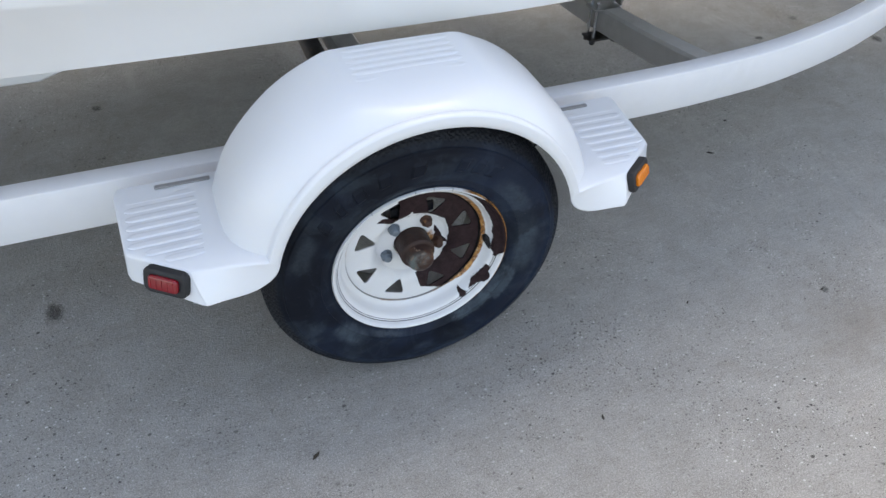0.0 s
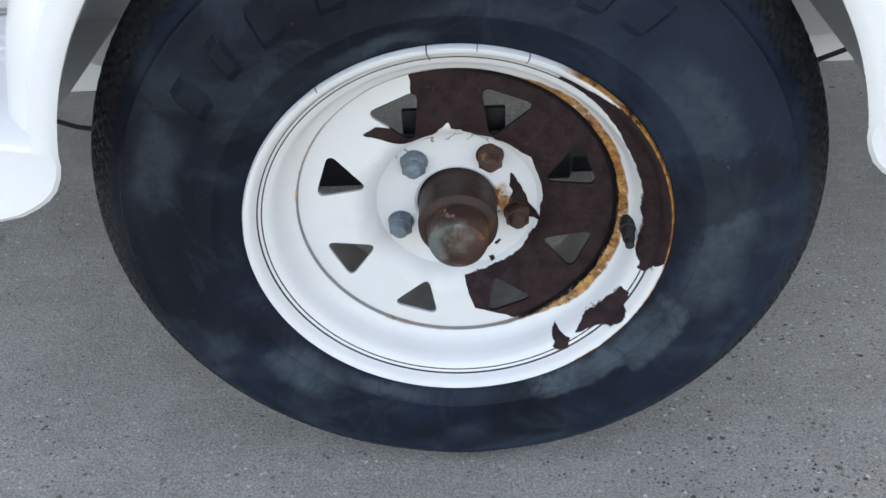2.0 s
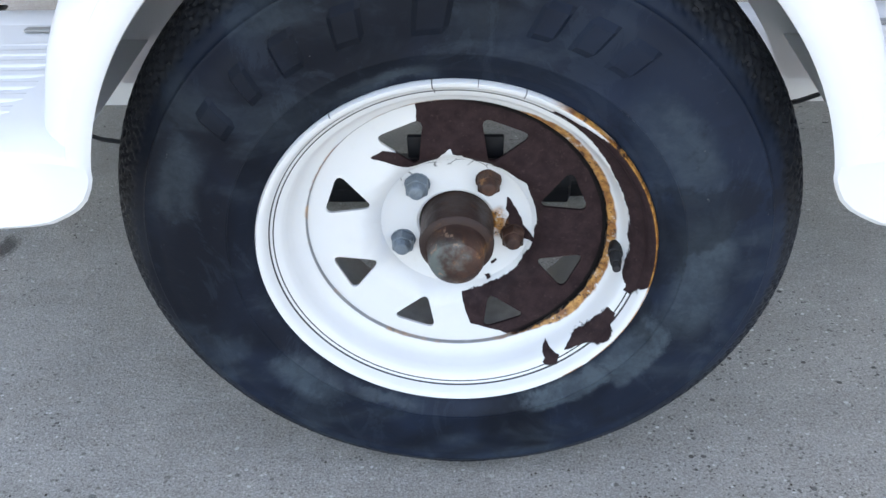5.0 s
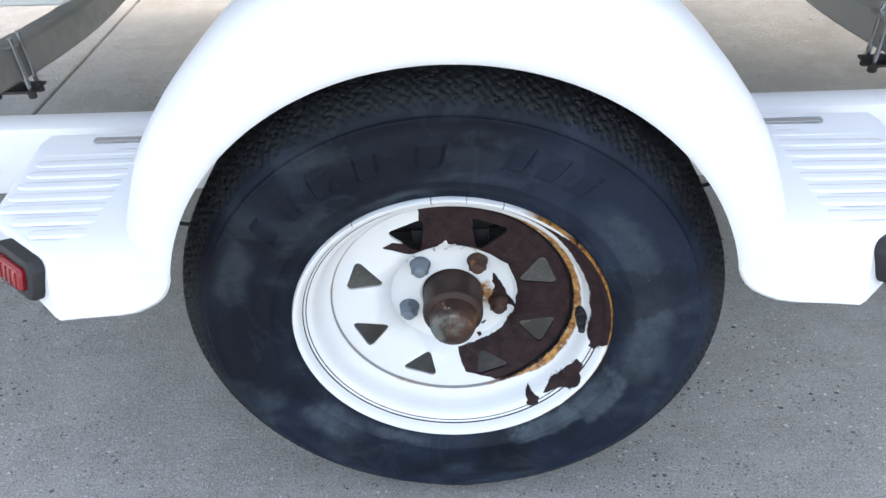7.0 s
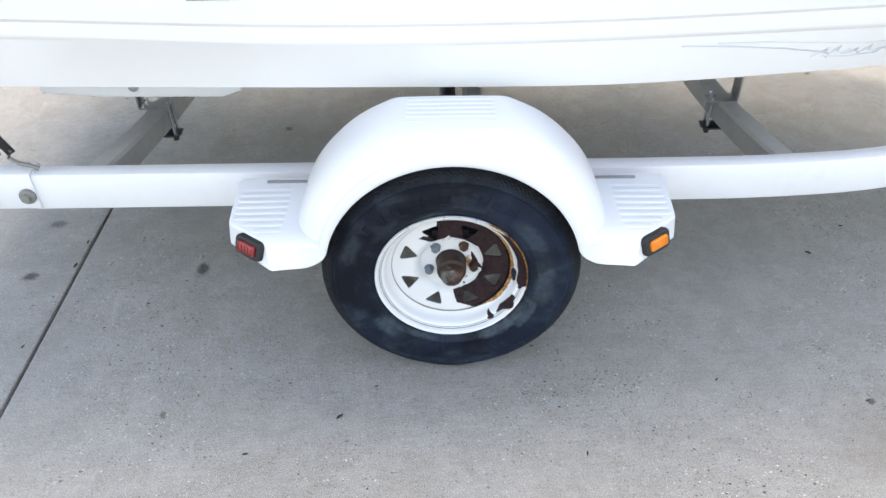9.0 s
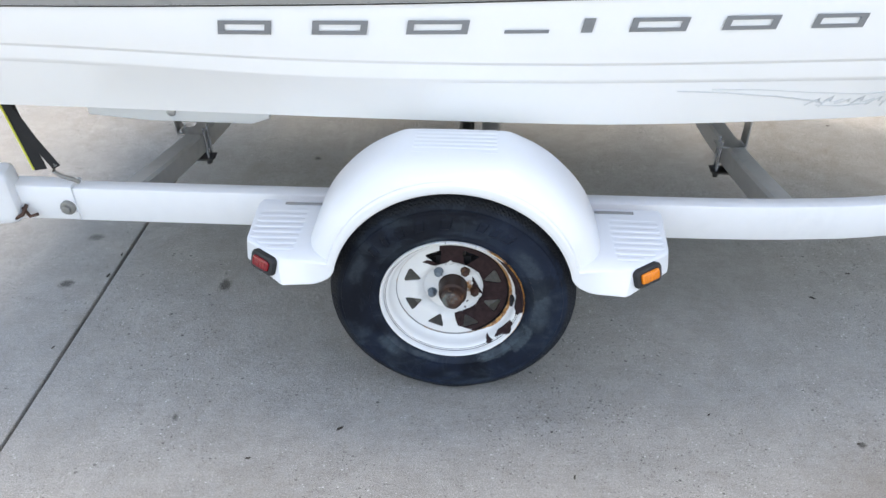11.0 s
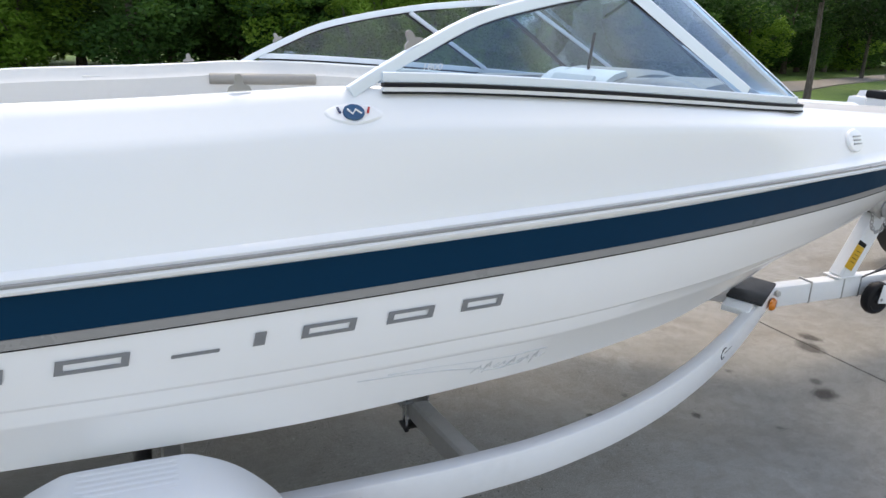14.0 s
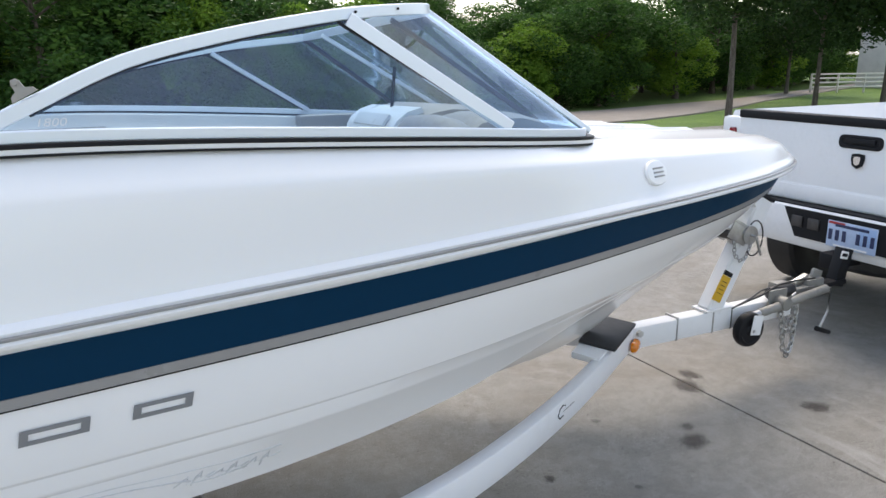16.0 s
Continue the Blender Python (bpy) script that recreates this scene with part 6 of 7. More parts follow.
screen = part("windscreen", sweep(dense(on(BASE, -1, 0.001)), 0, 8, None, (0.018, 0.023)), "aluminium", boat, "curved windscreen in a satin aluminium frame")
part("base_rail", sweep(dense(on(BASE, 1, 0.001)), 0, 8, None, (0.018, 0.023)), "aluminium", screen)
for _s in (-1, 1):
    part("top_rail", sweep(dense(on(TOPL, _s)), 0, 8, None, (0.018, 0.027)), "aluminium", screen)
    part("gasket", sweep(dense([(x + 0.022 * min(max((x - 2.1) / 0.2, 0), 1), BY + _s * (h + 0.009), z - 0.0145) for x, h, z in BASE]), 0, 8, None, (0.020, 0.0090)), "black", screen, "black rubber gasket")
    part("gasket", sweep(dense([(x + 0.022 * min(max((x - 2.1) / 0.2, 0), 1), BY + _s * (h + 0.012), z - 0.031) for x, h, z in BASE]), 0, 8, None, (0.018, 0.0045)), "black", screen, "thin black sealing line")
    part("foot_moulding", sweep(dense([(x + 0.022 * min(max((x - 2.1) / 0.2, 0), 1), BY + _s * (h + 0.007), z - 0.0235) for x, h, z in BASE]), 0, 8, None, (0.020, 0.0125)), "gelcoat", screen)
    _pt, _pb = (1.575 - 0.035 * (_s + 1), BY + _s * 0.786, 1.716 - 0.006 * (_s + 1)), (1.978 - 0.035 * (_s + 1), BY + _s * 0.822, 1.458)
    part("corner_post", sweep([_pt, _pb], 0, 8, None, (0.034 if _s < 0 else 0.018, 0.018), (0, 1, 0)), "aluminium", screen)
    part("front_post", sweep([(1.845, BY + _s * 0.610, 1.756), (2.335, BY + _s * 0.668, 1.425)], 0, 8, None, (0.016, 0.022), (0, 1, 0)), "aluminium" if _s < 0 else "dark_steel", screen)
    part("corner_cap", sweep([(1.57, BY + _s * 0.780, 1.729), (1.62, BY + _s * 0.767, 1.735), (1.74, BY + _s * 0.722, 1.747), (1.82, BY + _s * 0.665, 1.754), (1.85, BY + _s * 0.60, 1.758)], 0, 8, None, (0.0186, 0.0276)), "aluminium", screen, "satin corner cap")
    # side pane: fills from base to top behind the post
    _a, _c = dense(on(BASE, _s, 0.012), 6), dense(on(TOPL, _s, -0.004), 6)
    _ia = min(range(len(_a)), key=lambda i: abs(_a[i].x - 1.98))
    _ic = min(range(len(_c)), key=lambda i: abs(_c[i].x - 1.575))
    _g = part("side_pane", loft([[_c[round(i / 30 * _ic)], _a[round(i / 30 * _ia)]] for i in range(31)], False), "glass", screen, "tinted side pane")
    _g.visible_shadow = False
    _g = part("front_pane", loft([[_c[_ic + round(i / 30 * (len(_c) - 1 - _ic))], _a[_ia + round(i / 30 * (len(_a) - 1 - _ia))]] for i in range(31)], False), "glass", screen, "curved front pane")
    _g.visible_shadow = False
    part("pane_gasket", sweep([p + Vector((0, -_s * 0.0, -0.017)) for p in dense(on(TOPL[2:7], _s))], 0, 8, None, (0.010, 0.006)), "black", screen)
    part("pane_gasket", sweep([(_pt[0] - 0.026, _pt[1], _pt[2] - 0.004), (_pb[0] - 0.026, _pb[1], _pb[2] + 0.004)], 0, 8, None, (0.006, 0.014), (0, 1, 0)), "black", screen)
    # top-mount fittings
    for _x, _h, _z in ((0.925, 0.915, 1.572), (0.545, 0.934, 1.474)):
        _tl = radians(28 if _x > 0.8 else 3)
        _bx = polygon_plate([(_x + u * math.cos(_tl) - w * math.sin(_tl), BY + _s * _h, _z + u * math.sin(_tl) + w * math.cos(_tl)) for u, w in ((-0.024, -0.006), (0.024, -0.006), (0.020, 0.003), (0.009, 0.008), (0.008, 0.022), (0.004, 0.028), (-0.004, 0.028), (-0.008, 0.022), (-0.009, 0.008), (-0.020, 0.003))], 0.010)
        _bx = rod((_x - 0.022 * math.sin(_tl), BY + _s * _h - 0.009, _z + 0.022 * math.cos(_tl)), (_x - 0.022 * math.sin(_tl), BY + _s * _h + 0.009, _z + 0.022 * math.cos(_tl)), 0.0055, None, 10, _bx)
        part("canopy_clip", _bx, "taupe", boat, "grey canopy deck clip")
    for _x, _h, _z in ((1.595, 0.772, 1.733), (1.715, 0.731, 1.746)):
        part("rivet", rod((_x, BY + _s * (_h + 0.006), _z), (_x, BY + _s * (_h + 0.016), _z), 0.0032, None, 10), "black", screen)
# model number on the side panes
for _s in (-1, 1):
    _cu = bpy.data.curves.new("numerals", "FONT")
    _cu.body, _cu.size, _cu.extrude, _cu.shear, _cu.align_x = "1800", 0.0205, 0.0006, 0.25, "CENTER"
    _tmp = new("numerals", _cu)
    bpy.context.view_layer.update()
    _me = bpy.data.meshes.new_from_object(_tmp.evaluated_get(bpy.context.evaluated_depsgraph_get()))
    bpy.data.objects.remove(_tmp)
    _me.materials.append(M["decal"])
    _ob = new("numerals", _me)
    _ob.parent = screen
    _ob.matrix_basis = pose(0.985 if _s > 0 else 0.962, BY + _s * (0.931 if _s > 0 else 0.938), 1.508 if _s > 0 else 1.5145, 78, 0, 5 if _s < 0 else 175) @ Matrix.Scale(1.25, 4, (1, 0, 0))
    tagged(_ob, "white model number")
# dash mouldings behind the screen
_cow = [(1.925, 1.30), (1.928, 1.385), (1.945, 1.412), (1.985, 1.438), (2.06, 1.458), (2.12, 1.468), (2.20, 1.463), (2.262, 1.447), (2.288, 1.42), (2.29, 1.30)]
dash = part("dash", loft([[(x + 0.5 * dx, y, 1.33 + (z - 1.30) * f) for x, z in _cow] for y, f, dx in ((2.12, 0.55, 0.03), (2.14, 0.9, 0.01), (2.18, 1.0, 0), (2.62, 1.0, 0), (2.66, 0.9, 0.01), (2.68, 0.55, 0.03))], True, True), "vinyl", boat, "grey-beige padded dash")
part("dash_pod", loft([[(x - 0.012, y, z + 0.034) for x, z in ((1.925, 1.33), (1.928, 1.388), (1.945, 1.415), (1.985, 1.443), (2.035, 1.457), (2.045, 1.44), (1.98, 1.38), (1.96, 1.33))] for y in (2.16, 2.19, 2.60, 2.63)], True, True), "deck_white", dash, "white dash pod")
part("dash_panel", box((1.925, 2.38, 1.448), (0.012, 0.30, 0.048), 0.004, pose(0, 0, 0, 0, 38, 0)), "decal", dash, "pale instrument panel")
part("dash_roll", sweep([(1.89, 1.60, 1.410), (1.89, 1.66, 1.428), (1.89, 1.78, 1.436), (1.89, 1.92, 1.430), (1.90, 1.98, 1.41)], 0.050, 14), "vinyl", boat, "grey-beige padded roll on the dash")
part("dash_hood", loft([[(x, y, 1.356 + (z - 1.34) * f) for x, z in ((1.955, 1.34), (1.965, 1.43), (2.00, 1.458), (2.06, 1.470), (2.13, 1.468), (2.20, 1.448), (2.25, 1.418), (2.27, 1.34))] for y, f in ((1.68, 0.5), (1.695, 0.88), (1.73, 0.98), (1.80, 1.0), (1.95, 0.98), (1.99, 0.9), (2.0, 0.5))], True, True), "vinyl", boat, "grey-beige rounded dash hood")
part("far_console", box((2.02, BY + 0.77, 1.31), (0.36, 0.10, 0.26), 0.02), "vinyl", boat)
part("wiper", rod((2.005, 2.40, 1.42), (2.030, 2.40, 1.628), 0.006), "black", boat, "black wiper arm")
for _s in (-1, 1):
    part("centre_post", sweep([(1.852, BY + _s * 0.358, 1.752), (2.384, BY + _s * 0.314, 1.432)], 0, 8, None, (0.014, 0.012), (0, 1, 0)), "dark_steel" if _s < 0 else "aluminium", screen, "post of the walk-through pane")
# far gunwale: grab rail and moulded pocket
part("grab_rail", rod((0.62, BY + 0.865, 1.40), (1.08, BY + 0.845, 1.40), 0.024, None, 14, None, 0.006), "taupe", boat, "taupe padded grab rail")
part("side_pocket", box((0.30, BY + 0.905, 1.385), (0.36, 0.03, 0.05), 0.014), "liner", boat)
part("side_rail_pad", box((0.7, BY + 0.90, 1.36), (2.4, 0.02, 0.03), 0.008), "vinyl", boat)

# crowned bow deck with two moulded pads and a hatch line
def bow_z(x, v):
    """Height of the bow deck at x, v from -1 (near edge) to 1."""
    return Z_GUN(x) + 0.004 + 0.004 * (1 - v * v) * min((x - 2.38) / 0.3, 1) + 0.012 * math.exp(-((abs(v) - 0.62) / 0.16) ** 2) * (1 if 2.5 < x < 3.4 else 0.4)


_rings = []
for _k in range(40):
    _x = 2.40 + 1.335 * _k / 39
    _g = max(H_GUN(_x) - 0.045, 0.0)
    _rings.append([(_x, BY + _g * (-1 + 2 * j / 24), bow_z(_x, -1 + 2 * j / 24)) for j in range(25)])
part("bow_deck", loft(_rings, False), "gelcoat", boat, "white crowned bow deck")
for _s in (-1, 1):
    _rings = []
    for _k in range(12):
        _x = 2.56 + 0.62 * _k / 11
        _g = H_GUN(_x) - 0.045
        _rings.append([(_x, BY + _s * _g * v, bow_z(_x, v) + (0.012 if 0 < j < 5 and 0 < _k < 11 else -0.004)) for j, v in enumerate((0.16, 0.18, 0.30, 0.42, 0.54, 0.56))])
    part("moulded_pad", loft(_rings, False), "deck_white", boat, "raised moulded pad on the bow deck")

# name on the hull side: plain slanted grey frames and bars
def on_side(x, z, out):
    k1, kg = Z_K1(x) + 0.004, Z_GREY(x)
    f = (z - k1) / (kg - k1)
    return half("kn1", x) + (half("grey", x) - half("kn1", x)) * f + 0.016 * f * (1 - f) + out


def side_patch(s, x0, x1, z0, z1, base, out=0.0024):
    """A thin slanted patch laid on the hull side between two lengths and two heights."""
    rows = []
    for i in range(7):
        x = x0 + (x1 - x0) * i / 6
        rows.append([(x + (z - 0.015) * 0.20, BY + s * on_side(x, base + 0.006 * x + z, out), base + 0.006 * x + z) for z in (z0, z1)])
    g = loft(rows, False)
    bmesh.ops.solidify(g, geom=g.faces[:], thickness=0.001)
    return g


for _s in (-1, 1):
    for _x0, _w, _frame in ((-0.247, 0.118, 1), (-0.040, 0.120, 1), (0.165, 0.132, 1), (0.376, 0.095, 0), (0.540, 0.024, 0), (0.643, 0.122, 1), (0.842, 0.117, 1), (1.035, 0.112, 1)):
        _lz, _x1 = 0.939 + 0.004 * _x0, _x0 + _w
        if _frame:
            _bm = side_patch(_s, _x0, _x1, 0.0225, 0.031, _lz)
            _bm = join(_bm, side_patch(_s, _x0, _x1, 0.0, 0.0085, _lz))
            _bm = join(_bm, side_patch(_s, _x0, _x0 + 0.015, 0.0085, 0.0225, _lz))
            _bm = join(_bm, side_patch(_s, _x1 - 0.015, _x1, 0.0085, 0.0225, _lz))
        else:
            _bm = side_patch(_s, _x0, _x1, 0.0, 0.0075 if _w > 0.05 else 0.031, _lz)
        part("name_shape", _bm, "letter", hull, "slanted dark grey shape of the boat's name")
# pale script on the lower side, as plain strokes
for _k, (_u, _v) in enumerate(((0, 0), (0.030, 0.006), (0.074, -0.003), (0.105, 0.004), (0.148, 0.001), (0.178, 0.008))):
    _x = 1.115 + _u
    _f = lambda x, z: (x, BY - (half("kn2", x) - 0.010 + (H_CHINE(x) - half("kn2", x) + 0.012) * (Z_K2(x) - 0.01 - z) / (Z_K2(x) - 0.01 - Z_CHINE(x))) - 0.002, z)
    part("script_stroke", sweep([_f(_x - 0.022 + _v, 0.748 - _v), _f(_x - 0.004, 0.759 + _v * 0.5), _f(_x + 0.010, 0.768 + _v), _f(_x + 0.006, 0.757), _f(_x + 0.018, 0.753 + _v * 0.4), _f(_x + 0.036, 0.764)], 0, 6, None, (0.0025, 0.003), (1, 0, 0)), "decal", hull, "pale grey stroke of a script decal")
part("swoosh", sweep([_f(x, z) for x, z in ((0.78, 0.794), (0.9, 0.787), (1.02, 0.775), (1.10, 0.762), (1.13, 0.755))], 0, 6, None, (0.002, 0.005), (1, 0, 0)), "decal", hull, "pale grey swoosh")
for _d in (((0.86, 0.797), (0.98, 0.794), (1.10, 0.784), (1.22, 0.778), (1.33, 0.784)), ((1.12, 0.748), (1.18, 0.744), (1.25, 0.750))):
    part("swoosh", sweep([_f(x, z) for x, z in _d], 0, 6, None, (0.002, 0.0032), (1, 0, 0)), "decal", hull, "pale grey swoosh")
# badge, vent, cleat on the near side and their fellows
for _s in (-1, 1):
    _bc = Vector((0.772, BY + _s * 0.9735, 1.4225))
    _nz = Vector((0, _s * 0.80, 0.60)).normalized()
    _ax = Vector((1, 0, 0))
    _up = _nz.cross(_ax) * (1 if _s > 0 else -1)
    _mm = Matrix(((1, 0, 0, _bc.x), (0, _up.y, _nz.y, _bc.y), (0, _up.z, _nz.z, _bc.z), (0, 0, 0, 1)))
    _rg = lambda w, h, z: [_mm @ Vector((w * math.copysign(abs(math.cos(a)) ** 1.5, math.cos(a)), h * math.sin(a), z)) for a in np.linspace(0, 2 * math.pi, 32, endpoint=False)]
    badge = part("badge", loft([_rg(0.066, 0.027, -0.012), _rg(0.066, 0.027, 0.002), _rg(0.059, 0.023, 0.005)], True, True), "gelcoat", boat, "oval white badge with a blue disc")
    _ro = lambda w, h, z: [_mm @ Vector((w * math.cos(a), h * math.sin(a), z)) for a in np.linspace(0, 2 * math.pi, 32, endpoint=False)]
    part("disc", loft([_ro(0.0235, 0.019, 0.004), _ro(0.0235, 0.019, 0.0095), _ro(0.022, 0.0175, 0.0105)], True, True), "badge_blue", badge, "round blue disc")
    for _q, _mt in ((-0.032, "navy_ink"), (0.032, "badge_red")):
        part("tick", box(_mm @ Vector((_q, -0.004, 0.0095)), (0.005, 0.003, 0.016), 0.001, _mm.to_3x3().to_4x4() @ pose(0, 0, 0, 90, 0, 0) @ pose(0, 0, 0, 0, -18 if _q < 0 else 18, 0)), _mt, badge)
    part("squiggle", sweep([_mm @ Vector((-0.014, -0.006, 0.0112)), _mm @ Vector((-0.004, 0.006, 0.0112)), _mm @ Vector((0.004, -0.005, 0.0112)), _mm @ Vector((0.016, 0.005, 0.0112))], 0.0023, 5), "deck_white", badge)
    # round bow vent with louvres
    _vc = Vector((2.478, BY + _s * 0.7995, 1.3045))
    _nz = Vector((0.22, _s * 0.91, 0.34)).normalized()
    _ax = Vector((0, 0, 1)).cross(_nz).normalized() * (-1 if _s > 0 else 1)
    _up = _nz.cross(_ax).normalized()
    if _up.z < 0:
        _up = -_up
    _mm = Matrix(((_ax.x, _up.x, _nz.x, _vc.x), (_ax.y, _up.y, _nz.y, _vc.y), (_ax.z, _up.z, _nz.z, _vc.z), (0, 0, 0, 1)))
    _rg = lambda r, z: [_mm @ Vector((1.3 * r * math.cos(a), r * math.sin(a), z + 0.001)) for a in np.linspace(0, 2 * math.pi, 28, endpoint=False)]
    vent = part("vent", loft([_rg(0.038, -0.03), _rg(0.038, 0.001), _rg(0.035, 0.005), _rg(0.030, 0.006)], True, True), "gelcoat", boat, "round white louvred vent")
    for _q in (-0.012, 0.0, 0.012):
        part("louvre", box(_mm @ Vector((0.004, _q, 0.0075)), (0.046, 0.005, 0.004), 0.001, _mm.to_3x3().to_4x4()), "grey_stripe", vent)
    # stern cleat
    _cc = Vector((-0.456, BY + _s * 1.004, 1.350))
    _cm = Matrix.Translation(_cc + Vector((0.001, 0, -0.006))) @ pose(0, 0, 0, 0, -7.5, 0)
    _rings = [[_cm @ Vector((x, w * u, 0.020 + e + h * v)) for u, v in ((-1, -0.5), (-0.6, -1), (0.6, -1), (1, -0.5), (1, 0.5), (0.6, 1), (-0.6, 1), (-1, 0.5))] for x, w, h, e in ((-0.077, 0.002, 0.0015, 0.0), (-0.072, 0.005, 0.003, 0.001), (-0.035, 0.009, 0.006, 0.002), (-0.022, 0.012, 0.011, 0.003), (0.022, 0.012, 0.011, 0.003), (0.035, 0.009, 0.006, 0.002), (0.072, 0.005, 0.003, 0.001), (0.077, 0.002, 0.0015, 0.0))]
    cl = part("cleat", loft(_rings, True, True), "aluminium", boat, "bright pale metal mooring cleat")
    for _q in (-0.027, 0.027):
        part("foot", rod(_cm @ Vector((_q, 0, -0.030)), _cm @ Vector((_q, 0, 0.014)), 0.010, 0.008, 12), "steel", cl, "dull metal foot")
        part("bolt", rod(_cm @ Vector((_q * 1.25, 0, 0.026)), _cm @ Vector((_q * 1.25, 0, 0.032)), 0.0055, None, 8), "dark_steel", cl)

# bow eye and light line down the stem
part("bow_eye", sweep([(3.735, BY, 1.03), (3.775, BY, 1.045), (3.78, BY, 1.07), (3.745, BY, 1.09)], 0.007), "chrome", boat, "chrome bow eye")
part("bow_line", sweep([(3.80, BY - 0.16, 1.215), (3.66, BY - 0.12, 1.05), (3.45, BY - 0.09, 0.90), (3.2, BY - 0.07, 0.755), (3.08, BY - 0.07, 0.685)], 0.004), "deck_white", boat, "thin pale line along the stem")

# tubes at the stern
part("ladder_tube", sweep([(-0.86, 1.58, 1.22), (-0.72, 1.60, 1.34), (-0.53, 1.60, 1.542), (-0.36, 1.60, 1.73)], 0.017, 10), "chrome", boat, "polished raked tube at the stern")
part("stanchion", rod((-0.83, BY + 0.92, 1.29), (-0.81, BY + 0.92, 1.95), 0.019, None, 12), "aluminium", boat, "upright pale tube on the far gunwale")
part("stanchion", sweep([(-0.47, BY + 0.93, 1.41), (-0.515, BY + 0.93, 1.425), (-0.535, BY + 0.93, 1.50), (-0.60, BY + 0.93, 1.95)], 0.014, 10), "aluminium", boat, "raked pale tube on the far gunwale")

# draw the bow in a little
for _o in boat.children_recursive:
    if _o.type == "MESH":
        for _v in _o.data.vertices:
            if _v.co.x + _o.location.x > 2.5:
                _v.co.x -= 0.125 * ((_v.co.x + _o.location.x - 2.5) / 1.37) ** 2
# the boat lies slightly over to its far side
_piv = Vector((0, 1.30, 1.0))
for _o in boat.children:
    _o.location = _o.location - _piv
boat.location, boat.rotation_euler = _piv + Vector((0.004, 0.006, -0.009)), (radians(-1.7), 0, 0)


# ---- an outboard motor on its stand, beyond the stern ----
OX, OY = -1.78, 4.35
motor = thing("outboard_motor", "glossy black outboard motor with silver panels on a steel stand", "motor", at=(OX, OY, 0))
_lean = lambda z: 0.145 + (1.46 - z) * 0.28
_rings = []
for _z, _lx, _ly in ((0.92, 0.16, 0.15), (0.98, 0.22, 0.21), (1.12, 0.255, 0.245), (1.35, 0.275, 0.25), (1.58, 0.28, 0.245), (1.76, 0.25, 0.21), (1.84, 0.17, 0.14), (1.86, 0.08, 0.06)):
    _rings.append([(_lean(_z) + _lx * math.copysign(abs(math.cos(a)) ** 0.7, math.cos(a)), _ly * math.copysign(abs(math.sin(a)) ** 0.7, math.sin(a)), _z) for a in np.linspace(0, 2 * math.pi, 36, endpoint=False)])
part("cowl", loft(_rings, True, True), "outboard", motor)
_sp = part("side_panel", loft([[(_lean(z) + x * f, -y * f, z) for x, y in ((0.052 + 0.05 * (z - 1.05), 0.225), (0.066 + 0.05 * (z - 1.05), 0.262), (0.225, 0.252), (0.288, 0.16), (0.24, 0.14))] for z, f in ((1.02, 0.93), (1.12, 0.99), (1.35, 1.02), (1.58, 1.02), (1.70, 0.95))], True, True), "silver", motor, "silver panel on the cowl")
part("decal", box((_lean(1.43) + 0.165, -0.264, 1.43), (0.13, 0.012, 0.18), 0.004, pose(0, 0, 0, 0, -16, -4)), "black", _sp, "black decal with pale marks")
for _k in range(3):
    part("decal_mark", box((_lean(1.45) + 0.125 + 0.038 * _k, -0.271, 1.455 - 0.012 * _k), (0.022, 0.006, 0.07), 0.002, pose(0, 0, 0, 0, -16, -4)), "silver", _sp)
part("leg", box((0.02, 0, 0.74), (0.17, 0.11, 0.60), 0.03), "outboard", motor)
part("gearcase", rod((-0.18, 0, 0.42), (0.22, 0, 0.42), 0.05, 0.03, 20, None, 0.01), "outboard", motor)
part("skeg", box((0.02, 0, 0.36), (0.16, 0.012, 0.16), 0.004), "outboard", motor)
part("clamp", box((0.24, 0, 0.92), (0.14, 0.24, 0.36), 0.02), "outboard", motor)
for _s in (-1, 1):
    part("stand_leg", rod((0.30, _s * 0.22, 0.0), (0.28, _s * 0.14, 1.0), 0.022), "steel", motor)
    part("stand_foot", box((0.05, _s * 0.24, 0.02), (0.8, 0.05, 0.04), 0.006), "steel", motor)
part("stand_bar", box((0.28, 0, 0.98), (0.05, 0.40, 0.10), 0.006), "steel", motor)
# white paddle board leaning beside it
board = thing("paddle_board", "white board with grey and red markings leaning on the motor stand", "board", at=(-2.02, 4.02, 0))
_rings = []
for _k in range(15):
    _t = _k / 14
    _w = 0.20 * math.sin(math.pi * min(max(0.06 + 0.88 * _t, 0), 1)) ** 0.5
    _c = Vector((0.36 * (1 - _t) - 0.16, 0.0, 0.0 + 2.1 * _t))
    _rings.append([_c + Vector((_w * math.cos(a) * 0.9, 0.035 * math.sin(a), 0)) for a in np.linspace(0, 2 * math.pi, 20, endpoint=False)])
part("deck", loft(_rings, True, True), "deck_white", board)
for _k, (_z, _mt) in enumerate(((1.30, "silver"), (1.42, "black"), (1.50, "badge_red"), (1.60, "black"))):
    part("marking", box((0.36 * (1 - _z / 2.1) - 0.16 + 0.06, -0.036, _z), (0.12, 0.008, 0.035), 0.003, pose(0, 0, 0, 0, -10, 0)), _mt, board)


# ---- the pickup truck ahead ----
TX, TYC = 4.86, 2.57                          # tailgate plane and the truck's middle
truck = thing("pickup_truck", "white pickup truck seen from behind, hitched to the trailer", "truck")
TW = 1.66
